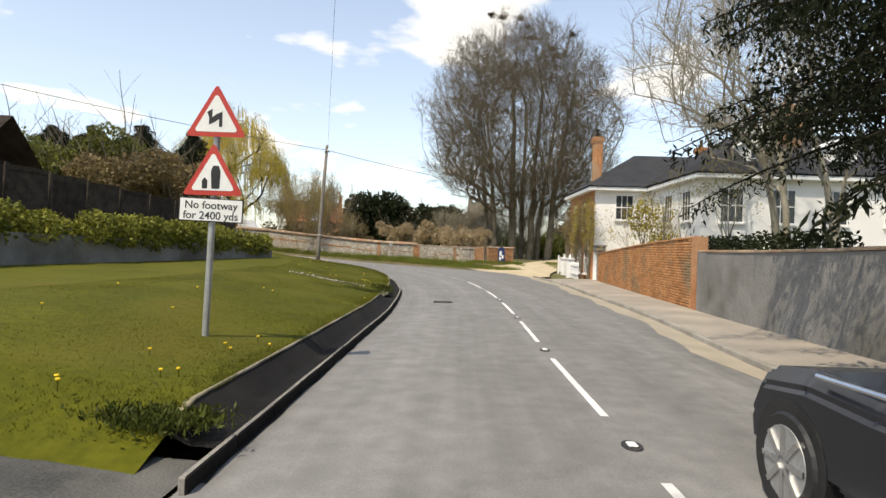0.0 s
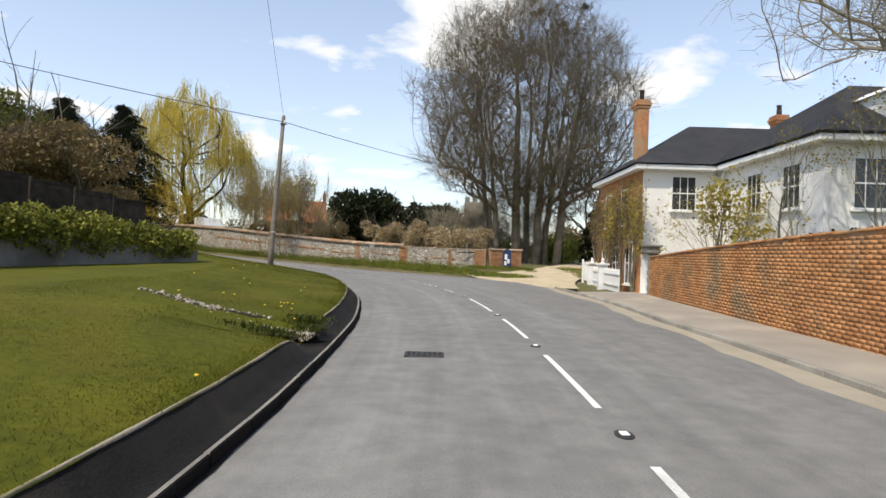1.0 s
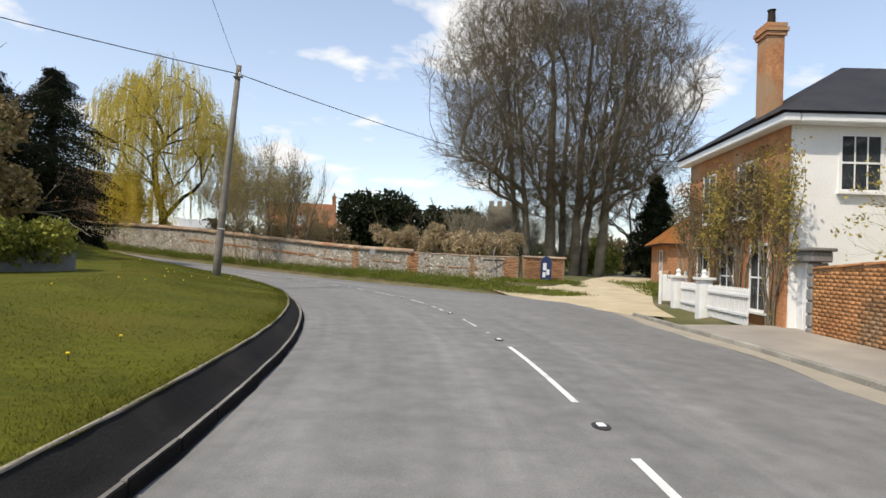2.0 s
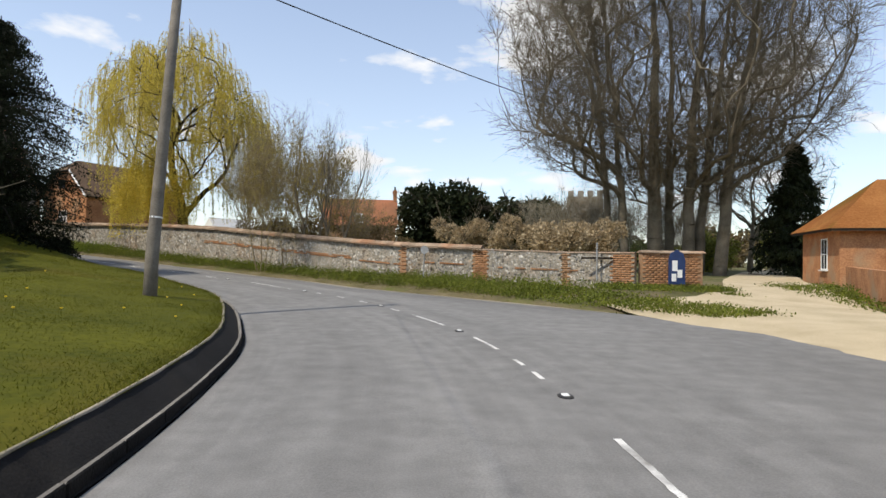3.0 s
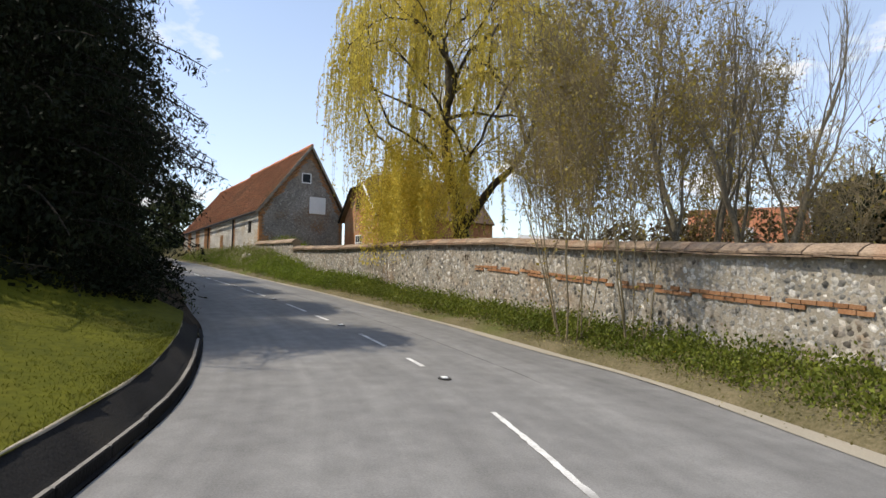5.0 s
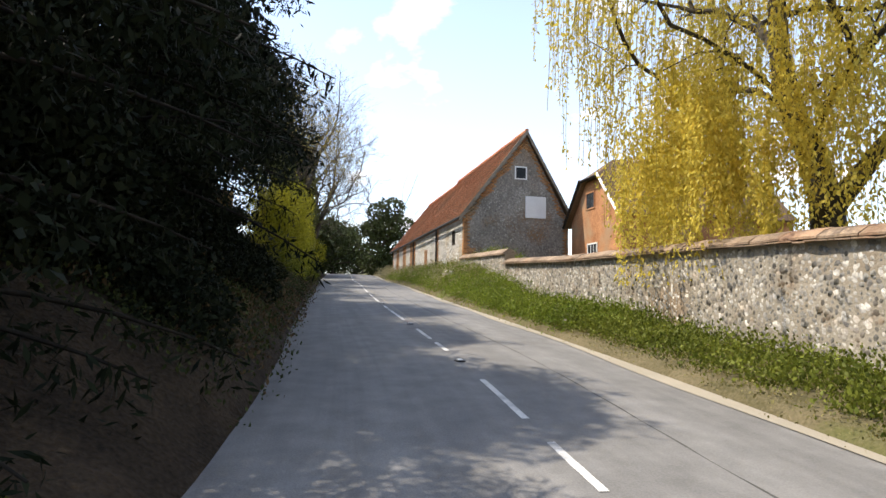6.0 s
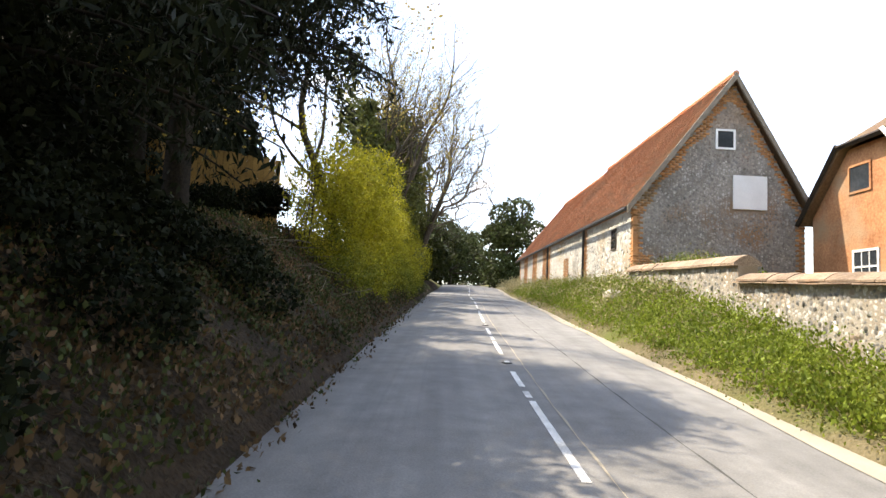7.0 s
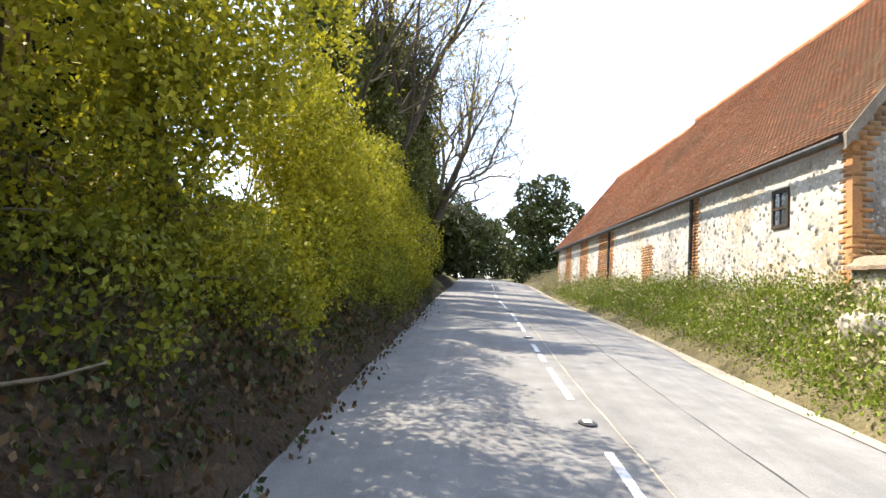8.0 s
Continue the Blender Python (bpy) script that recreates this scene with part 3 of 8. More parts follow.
def mark(s0, s1, rng, w=0.082):
    """One dash of the centre line; round the bend it is worn to fragments."""
    mid = (s0 + s1) / 2
    worn = 0.75 if s_of(0.6, 31.0) < mid < s_of(-14, 51.7) else (0.22 if mid > s_of(-14, 51.7) else 0.06)
    t = thing("road_marking", "worn white centre line dash" if worn < 0.5 else "white centre line dash worn to fragments", "road marking", kind="structure")
    ss = np.arange(s0, s1 + 0.01, 0.09)
    keep = np.convolve(rng.random(len(ss) + 4), np.ones(5) / 5, "valid")[:len(ss)] + 0.12 * np.sin(ss * 2.1) > 0.30 + 0.19 * worn
    edge = w * (0.5 - 0.28 * worn * rng.random((len(ss), 2)))
    x, y = np.interp(ss, LS, LINE[:, 0]), np.interp(ss, LS, LINE[:, 1])
    nx, ny = np.interp(ss, LS, LN[:, 0]), np.interp(ss, LS, LN[:, 1])
    z = road_z(ss) + 0.056
    a = np.stack([x - nx * edge[:, 0], y - ny * edge[:, 0], z], 1)
    b = np.stack([x + nx * edge[:, 1], y + ny * edge[:, 1], z], 1)
    v = np.stack([a, b], 1).reshape(-1, 3)
    k = np.where(keep[:-1] | (worn < 0.1))[0]
    if len(k):
        part("paint", arrays("paint", v, np.stack([k * 2, k * 2 + 1, k * 2 + 3, k * 2 + 2], 1)), PAINT_WORN if worn > 0.1 else PAINT, t)


STUDS = [s_of(1.6, 9.9) - 0.3 + k * 4.93 for k in range(-6, 4)]
s_last = STUDS[-1]
BEND_STUDS = [(0.75, 30.2), (-0.22, 35.2), (-2.1, 40.2), (-4.95, 44.8), (-8.8, 48.45), (-13.6, 51.5), (-18.7, 53.9), (-24.3, 55.5), (-28.7, 56.7), (-34.6, 58.25), (-40.5, 59.9)]
STUDS += [s_exact(x, y) for x, y in BEND_STUDS]
s_last = STUDS[-1]
STUDS += [s_last + k * 5.9 for k in range(1, 14)]
rng_marks = np.random.default_rng(14)
for a, b in zip(STUDS, STUDS[1:]):
    mark(a + 0.9, b - 0.8, rng_marks)


def stud_mesh():
    bm = bmesh.new()
    add_slab(bm, [(0.13 * math.cos(k * math.tau / 12), 0.085 * math.sin(k * math.tau / 12)) for k in range(12)], 0.012)
    return bm


def road_stud():
    t = thing("road_stud", "cat's-eye stud in an iron shoe set in the road", "road stud", "cat's eyes along the centre line")
    part("shoe", stud_mesh(), IRON, t)
    part("pad", box(-0.055, -0.04, 0.012, 0.055, 0.04, 0.028, bevel=0.008), WHITE_PAINT, t, "white rubber pad")
    return t


first_stud = None
for s in STUDS:
    x, y = np.interp(s, LS, LINE[:, 0]), np.interp(s, LS, LINE[:, 1])
    tx, ty = np.interp(s, LS, LT[:, 0]), np.interp(s, LS, LT[:, 1])
    m = pose(x, y, float(road_z(s)) + 0.05, 0, 0, math.degrees(math.atan2(ty, tx)))
    if first_stud is None:
        first_stud = road_stud()
        first_stud.matrix_basis = m
    else:
        copy_thing(first_stud, m)

# tar seam in the far lane, and edge seams
for nm, s0, s1, u in (("tar_seam", s_of(-13, 51.2), s_of(-70, 68.5), 1.15), ("tar_seam", s_of(-28, 56.7), s_of(-60, 65.6), 0.22)):
    me = strip(nm, s0, s1, [lambda s: u + 0.025 * np.sin(s * 0.5), lambda s: u + (0.02 if u > 1 else 0.018) + 0.025 * np.sin(s * 0.5) + 0.010 * np.sin(s * 5.1)], [lambda s: road_z(s) + 0.0575 - 0.012 * u, lambda s: road_z(s) + 0.0575 - 0.012 * u], 0.25)
    tagged(part(nm, me, SIDE_PATH if u > 1 else DUST, kind="structure"), "dark joint line in the asphalt" if u > 1 else "faded old white line", "road seam")


def drain_cover():
    t = thing("drain_cover", "rectangular cast-iron cover set in the road", "drain cover", at=(-0.18, 18.52, float(road_z(s_of(1.7, 18.9))) + 0.035), rz=1.0)
    part("frame", box(-0.30, -0.21, -0.02, 0.30, 0.21, 0.012, bevel=0.006), IRON, t)
    part("lid", box(-0.29, -0.2, 0.0, 0.29, 0.2, 0.017, bevel=0.004), IRON, t)
    for i in range(7):
        for j in range(5):
            part("tread", box(-0.025, -0.012, 0.015, 0.025, 0.012, 0.022, pose(-0.24 + i * 0.08, -0.16 + j * 0.08, 0, 0, 0, 45 if (i + j) % 2 else -45)), IRON, t)


drain_cover()

# driveway
def driveway():
    left = smooth_line([(1.2, 47.0), (3.2, 47.9), (5.4, 50.4), (7.0, 55.0), (9.0, 62.0), (12.5, 72.0), (17.0, 84.0), (24, 100)], 1.0)
    right = smooth_line([(6.1, 36.0), (6.9, 40.5), (8.2, 45.0), (10.2, 52.0), (12.4, 60.0), (16.4, 71.5), (20.5, 83.0), (28, 99)], 1.0)
    k = np.linspace(0, 1, 60)
    l = np.stack([np.interp(k, np.linspace(0, 1, len(left)), left[:, c]) for c in (0, 1)], 1)
    r = np.stack([np.interp(k, np.linspace(0, 1, len(right)), right[:, c]) for c in (0, 1)], 1)
    w = np.linspace(0, 1, 7)[None, :, None]
    p = l[:, None] * (1 - w) + r[:, None] * w
    s, u = su(p[..., 0], p[..., 1])
    z = np.where(u < wide_r(s) + 0.3, road_z(s) + 0.012, height(p[..., 0], p[..., 1]) + 0.02 + 0.0 * u)
    v = np.concatenate([p, z[..., None]], -1)
    n, c = v.shape[:2]
    i = np.arange(n - 1)[:, None] * c + np.arange(c - 1)[None]
    f = np.stack([i, i + 1, i + c + 1, i + c], -1).reshape(-1, 4)
    tagged(part("driveway", arrays("driveway", v.reshape(-1, 3), f), GRAVEL, kind="structure", smooth=True), "pale gravel driveway leading off between wall and house", "driveway")


driveway()


# ---- trees ----
def segments_mesh(name, segs, sides=5):
    """Tapered sticks from an array of x0 y0 z0 x1 y1 z1 r0 r1."""
    a = np.asarray(segs, float)
    d = a[:, 3:6] - a[:, :3]
    d /= np.maximum(np.linalg.norm(d, axis=1), 1e-6)[:, None]
    ref = np.where(np.abs(d[:, 2:3]) < 0.9, [[0, 0, 1.0]], [[1.0, 0, 0]])
    e1 = np.cross(d, ref)
    e1 /= np.linalg.norm(e1, axis=1)[:, None]
    e2 = np.cross(d, e1)
    ang = np.arange(sides) * math.tau / sides
    ring = e1[:, None] * np.cos(ang)[None, :, None] + e2[:, None] * np.sin(ang)[None, :, None]
    v = np.concatenate([a[:, None, :3] + ring * a[:, None, 6:7], a[:, None, 3:6] + ring * a[:, None, 7:8]], 1)
    base = np.arange(len(a))[:, None] * 2 * sides
    k = np.arange(sides)[None]
    f = np.stack([base + k, base + (k + 1) % sides, base + sides + (k + 1) % sides, base + sides + k], -1).reshape(-1, 4)
    return arrays(name, v.reshape(-1, 3), f)


def grow(rng, start, heading, length, radius, levels, spread=0.6, upward=0.25, kids=(3, 5), wobble=0.12, steps=4, out=None, tips=None, shrink=0.62, thin=0.55, droop=0.0, first=0.35):
    """Adds one limb and its branches to out; tips gathers the ends."""
    p, h = np.array(start, float), np.array(heading, float)
    h /= np.linalg.norm(h)
    r = radius
    nodes = []
    for i in range(steps):
        h = h + rng.normal(0, wobble, 3) + np.array([0, 0, upward - droop * (i + 1)]) * 0.25
        h /= np.linalg.norm(h)
        q = p + h * length / steps
        r2 = radius * (1 - (1 - thin) * (i + 1) / steps)
        out.append((*p, *q, r, r2))
        p, r = q, r2
        nodes.append((p.copy(), h.copy(), r, (i + 1) / steps))
    if levels <= 0:
        tips.append((*p, *h))
        return
    n = rng.integers(kids[0], kids[1] + 1)
    for j in range(n):
        t = first + (1 - first) * (j + rng.random()) / n
        k = min(int(t * steps), steps - 1)
        c, hh, rr, _ = nodes[k]
        side = rng.normal(0, 1, 3)
        side -= hh * side.dot(hh)
        side /= np.linalg.norm(side)
        nh = hh * (1 - spread * 0.5) + side * spread
        grow(rng, c, nh, length * shrink * rng.uniform(0.75, 1.15), rr * rng.uniform(0.45, 0.62), levels - 1, spread, upward, kids, wobble, max(2, steps - 1), out, tips, shrink, thin, droop, first)
    grow(rng, p, h, length * shrink, r, levels - 1, spread, upward, kids, wobble, max(2, steps - 1), out, tips, shrink, thin, droop, first)


def split_mesh(segs, limit, name_a, name_b, mat, parent):
    """Stout limbs with six sides, fine twigs with three, as two parts."""
    a = np.asarray(segs)
    big = a[:, 6] >= limit
    part(name_a, segments_mesh(name_a, a[big], 6), mat, parent, smooth=True)
    if (~big).any():
        part(name_b, segments_mesh(name_b, a[~big], 3), mat, parent, kind="")


def leaf_cards(name, pts, size, rng, normal=None, stretch=1.6, flat=0.0, hang=0.0):
    """One small folded leaf at each place: two triangles each way, of uneven size and tilt."""
    p = np.asarray(pts, float)
    n = len(p)
    a = rng.normal(0, 1, (n, 3))
    a[:, 2] -= hang * 3
    a /= np.linalg.norm(a, axis=1)[:, None]
    b = np.cross(a, rng.normal(0, 1, (n, 3)))
    b /= np.maximum(np.linalg.norm(b, axis=1), 1e-6)[:, None]
    c = np.cross(a, b)
    sz = size * rng.uniform(0.6, 1.4, (n, 1))
    v = np.stack([p, p + a * sz * stretch * 0.5 + b * sz * 0.5 + c * sz * 0.12, p + a * sz * stretch, p + a * sz * stretch * 0.5 - b * sz * 0.5 + c * sz * 0.12], 1)
    i = np.arange(n)[:, None] * 4
    f = i + np.array([[0, 1, 2, 3]])
    return arrays(name, v.reshape(-1, 3), f)


def shell_points(rng, blobs, count, inner=0.55):
    """Places near the skin of a heap of ellipsoids (x y z rx ry rz), with an uneven outline."""
    w = np.array([b[3] * b[4] + b[4] * b[5] + b[3] * b[5] for b in blobs])
    k = rng.choice(len(blobs), count, p=w / w.sum())
    d = rng.normal(0, 1, (count, 3))
    d /= np.linalg.norm(d, axis=1)[:, None]
    r = rng.uniform(inner, 1.0, (count, 1)) ** 0.5
    bb = np.array(blobs)[k]
    lump = 1 + 0.22 * np.sin(d[:, :1] * 7 + bb[:, :1]) * np.sin(d[:, 1:2] * 6 + bb[:, 1:2]) * np.sin(d[:, 2:3] * 8 + bb[:, 2:3])
    return bb[:, :3] + d * bb[:, 3:] * r * lump


def bare_tree(name, label, at, h, r, seed, stems=1, levels=5, spread=0.55, upward=0.35, kids=(3, 4), mat=None, limit=0.035, lean=0.06, shrink=0.64, wobble=0.12, first=0.4, trunk=0.42, thin=0.55):
    rng = np.random.default_rng(seed)
    t = thing(name, label, "tree", at=at)
    segs, tips = [], []
    for k in range(stems):
        a = k * math.tau / max(stems, 1) + rng.random()
        o = np.array([math.cos(a), math.sin(a), 0]) * r * (0.0 if stems == 1 else 1.0)
        grow(rng, o + [0, 0, -0.3], [math.cos(a) * lean * stems, math.sin(a) * lean * stems, 1], h * trunk, r * (1 if stems == 1 else 0.75), levels, spread, upward, kids, wobble, 5, segs, tips, shrink=shrink, first=first, thin=thin)
    split_mesh(segs, limit, "trunk", "crown", mat or BARK, t)
    return t, np.array(tips)


def colonise(rng, trunk, targets, step=0.7, steep=0.35, jitter=0.10, tip=0.011, power=2.3, most=None, radial=0.0):
    """A branching frame that reaches every target from the trunk's nodes: rows x0 y0 z0 x1 y1 z1 r0 r1, and the tips with headings."""
    T = np.asarray(trunk, float)
    pos = [p for p in T]
    par = [-1] + list(range(len(T) - 1))
    tg = np.asarray(targets, float)
    tg = tg[rng.permutation(len(tg))]
    a, b = max(8, len(tg) // 16), max(30, len(tg) // 4)
    far = lambda q, sign: q[np.argsort(sign * np.linalg.norm((q - T[-1]) * [1, 1, 0.7], axis=1))]
    tg = np.concatenate([far(tg[:a], -1), far(tg[a:b], -1), far(tg[b:], 1)])  # leading limbs first, then what branches off them
    tips, heads = [], []
    A = np.zeros((len(T) + len(tg) * 40, 3))
    n = len(T)
    A[:n] = T
    bad = max(2, int(len(T) * 0.25))
    for t in tg:
        v = t - A[bad:n]
        d = np.linalg.norm(v, axis=1) + 1e-6
        out = t - np.array([np.interp(t[2] * 0.5, T[:, 2], T[:, 0]), np.interp(t[2] * 0.5, T[:, 2], T[:, 1]), t[2] * 0.5])
        turn = (v @ (out / max(np.linalg.norm(out), 1e-6))) / d
        k = bad + int(np.argmin(d * (1 + steep - steep * 1.6 * v[:, 2] / d) * (1 + radial * (1 - turn))))
        p = A[k]
        L = np.linalg.norm(t - p)
        m = int(np.clip(round(L / step), 2, 16))
        g = A[k] - A[par[k]] if par[k] >= 0 else np.array([0, 0, 1.0])
        g = g / max(np.linalg.norm(g), 1e-6)
        c = p + g * L * 0.15 + (t - p) * 0.33 + np.array([0, 0, 0.08 * L])
        last = k
        for i in range(1, m + 1):
            f = i / m
            q = p * (1 - f) ** 2 + c * 2 * f * (1 - f) + t * f * f + (rng.normal(0, jitter * step, 3) if i < m else 0)
            A[n] = q
            par.append(last)
            last = n
            n += 1
        tips.append(last)
    par = np.array(par)
    w = np.zeros(n)
    w[tips] = 1.0
    for i in range(n - 1, 0, -1):
        w[par[i]] += w[i]
    r = tip * w ** (1 / power)
    if most:
        k = len(T)
        r[:k] = np.maximum(r[:k], most * (1 - 0.75 * np.linspace(0, 1, k)))
    i = np.arange(1, n)
    segs = np.concatenate([A[par[i]], A[i], np.minimum(r[par[i]], r[i] * 1.35)[:, None], r[i][:, None]], 1)
    h = A[tips] - A[par[tips]]
    return segs, A[tips], h / np.maximum(np.linalg.norm(h, axis=1), 1e-6)[:, None]


def twiggery(rng, segs, limit, per, length, r=0.008, up=0.2):
    """Fine forked twigs along every limb thinner than limit."""
    a = segs[segs[:, 7] < limit]
    k = np.repeat(np.arange(len(a)), per)
    f = rng.random((len(k), 1))
    p = a[k, :3] * (1 - f) + a[k, 3:6] * f
    h = a[k, 3:6] - a[k, :3]
    h /= np.maximum(np.linalg.norm(h, axis=1), 1e-6)[:, None]
    d = h * 0.7 + rng.normal(0, 0.5, h.shape) + [0, 0, up]
    d /= np.linalg.norm(d, axis=1)[:, None]
    L = length * rng.uniform(0.5, 1.3, (len(k), 1))
    q = p + d * L * 0.55
    e1 = d + rng.normal(0, 0.35, d.shape)
    e2 = d + rng.normal(0, 0.5, d.shape)
    R = np.full((len(k), 1), r)
    return np.concatenate([np.concatenate([p, q, R, R * 0.8], 1), np.concatenate([q, q + e1 * L * 0.45, R * 0.8, R * 0.5], 1), np.concatenate([q, q + e2 * L * 0.4, R * 0.8, R * 0.5], 1)])


# ---- walls ----
def along(pts, vals=None):
    """Place, direction and value at a distance along a broken line."""
    P = np.array(pts, float)
    S = np.concatenate([[0], np.cumsum(np.linalg.norm(np.diff(P, axis=0), axis=1))])

    def at_(s):
        i = int(np.clip(np.searchsorted(S, s, side="right") - 1, 0, len(P) - 2))
        d = (P[i + 1] - P[i]) / (S[i + 1] - S[i])
        p = P[i] + d * (s - S[i])
        return p, d, (float(np.interp(s, S, vals)) if vals is not None else 0.0)
    return at_, float(S[-1])


def wall_run(name, pts, tops, thick, mat, label, base=-0.4, category="wall"):
    """A wall along pts (x, y), its top heights given point by point; stands in the ground."""
    bm = bmesh.new()
    n = len(pts)
    P = [Vector((x, y, 0)) for x, y in pts]
    rows = []
    for i, p in enumerate(P):
        d = (P[min(i + 1, n - 1)] - P[max(i - 1, 0)]).normalized()
        nrm = Vector((d.y, -d.x, 0)) * thick / 2
        g = ground_z(p.x, p.y) + base
        rows.append([bm.verts.new(p + nrm + Vector((0, 0, g))), bm.verts.new(p + nrm + Vector((0, 0, tops[i]))), bm.verts.new(p - nrm + Vector((0, 0, tops[i]))), bm.verts.new(p - nrm + Vector((0, 0, g)))])
    for a, b in zip(rows, rows[1:]):
        for k in range(4):
            bm.faces.new((a[k], a[(k + 1) % 4], b[(k + 1) % 4], b[k]))
    bm.faces.new(rows[0][::-1])
    bm.faces.new(rows[-1])
    bmesh.ops.recalc_face_normals(bm, faces=bm.faces[:])
    return tagged(part(name, bm, mat, kind="structure"), label, category)


BRICK_LINE, BRICK_TOP = [(8.46, 33.4), (8.2, 29.5), (7.95, 25.5), (7.7, 21.7), (7.45, 17.9)], [1.48, 1.67, 1.86, 1.99, 2.09]
brick_wall = wall_run("brick_wall", BRICK_LINE, BRICK_TOP, 0.26, MORTAR, "old orange-red brick garden wall beside the pavement")
part("end_pier", box(7.28, 17.55, -0.4, 7.62, 17.9, 2.13, bevel=0.01), BRICK_WALL, brick_wall)
GREY_LINE, GREY_TOP = [(7.40, 17.45), (7.1, 13), (6.85, 9), (6.5, 2), (6.2, -12), (6.2, -40)], [1.66, 1.67, 1.73, 1.80, 2.0, 2.2]
grey_wall = wall_run("grey_wall", GREY_LINE, GREY_TOP, 0.26, RENDER_GREY, "grey rendered garden wall in tree shade")
FLINT_LINE = [(3.05, 52.35), (0.5, 53.25), (-3.1, 53.65), (-6.5, 54.1), (-11, 56.05), (-15.3, 58.0), (-18.2, 59.1), (-22.2, 60.5), (-26, 61.8), (-31, 63.0), (-36.2, 64.25)]
FLINT_TOP = [1.70, 1.68, 1.78, 1.88, 2.18, 2.52, 2.78, 2.98, 3.1, 3.2, 3.42]
flint_wall = wall_run("flint_wall", FLINT_LINE, FLINT_TOP, 0.40, FLINT_MORTAR, "flint garden wall with brick piers and bands")
END_LINE, END_TOP = [(-36.2, 64.25), (-43.1, 65.95)], [3.80, 4.02]
flint_end = wall_run("flint_wall_end", END_LINE, END_TOP, 0.42, FLINT_MORTAR, "higher flint wall joining the barn")
wall_return = wall_run("brick_wall_return", [(3.25, 52.4), (5.6, 53.1)], [1.72, 1.72], 0.36, MORTAR, "short brick wall behind the notice board")


# ---- roofs, windows ----
def gable_roof(x0, x1, y0, y1, ze, zr, over=0.3, thick=0.12, ridge="x", hip0=0.0, hip1=0.0, crest=None):
    """A roof shell over a rectangle; hips are the ridge's setbacks at its two ends."""
    bm = bmesh.new()
    x0, x1, y0, y1 = x0 - over, x1 + over, y0 - over, y1 + over
    ym = (y0 + y1) / 2 if crest is None else crest
    top = [(x0 + hip0, ym), (x1 - hip1, ym)]
    quads = [((x0, y0), (x1, y0), top[1], top[0]), ((x1, y1), (x0, y1), top[0], top[1])]
    ends = [((x0, y1), (x0, y0), top[0]), ((x1, y0), (x1, y1), top[1])]
    V = {}

    def v(p):
        z = zr if p in top else ze
        key = (round(p[0], 4), round(p[1], 4), z)
        if key not in V:
            V[key] = bm.verts.new((p[0], p[1], z))
        return V[key]
    for q in quads:
        bm.faces.new([v(p) for p in q])
    for e, hp in zip(ends, (hip0, hip1)):
        if hp > 0:
            bm.faces.new([v(p) for p in e])
    bmesh.ops.solidify(bm, geom=bm.faces[:], thickness=thick)
    return bm


def tile_courses(name, a, b, rise, gauge, width, mat, parent, rng, lift=0.012, near=0, skip=None):
    """Courses of tiles on a slope: a to b is the eave, rise the way up to the ridge; each tile tilted and uneven.
    The near first tiles become pieces of their own, the rest one joined part."""
    a, b, rise = Vector(a), Vector(b), Vector(rise)
    e = (b - a).normalized()
    up = rise.normalized()
    nrm = e.cross(up).normalized()
    rows, cols = int(rise.length / gauge), int((b - a).length / width)
    i, j = np.meshgrid(np.arange(rows), np.arange(cols), indexing="ij")
    i, j = i.ravel(), j.ravel()
    sh = (i % 2) * 0.5 * width
    n = len(i)
    o = np.array(a)[None] + np.array(e)[None] * (j * width + sh + rng.normal(0, 0.003, n))[:, None] + np.array(up)[None] * (i * gauge + rng.normal(0, 0.006, n))[:, None]
    sag = rng.normal(0, 0.004, n)
    w, L, t = width * 0.96, gauge * 1.35, 0.014
    E, U, N = np.array(e), np.array(up), np.array(nrm)
    lo = (lift + sag)[:, None] * N
    hi = (lift * 0.2 + sag * 0.3)[:, None] * N
    v = np.stack([o + lo, o + E * w + lo, o + E * w + U * L + hi, o + U * L + hi, o + lo + N * t, o + E * w + lo + N * t, o + E * w + U * L + hi + N * t, o + U * L + hi + N * t], 1)
    quad = np.array([[4, 5, 6, 7], [0, 1, 5, 4], [1, 2, 6, 5], [3, 0, 4, 7]])
    f = (np.arange(n)[:, None, None] * 8 + quad[None]).reshape(-1, 4)
    keep = np.ones(n, bool) if skip is None else ~skip(o)
    if near:
        ids = np.where(keep)[0][:near]
        for k in ids:
            me = arrays("tile", v[k], quad)
            part("tile", me, mat, parent)
        keep[ids] = False
    idx = np.where(keep)[0]
    part("tiles", arrays("tiles", v[idx].reshape(-1, 3), (np.arange(len(idx))[:, None, None] * 8 + quad[None]).reshape(-1, 4)), mat, parent, kind="stuff")


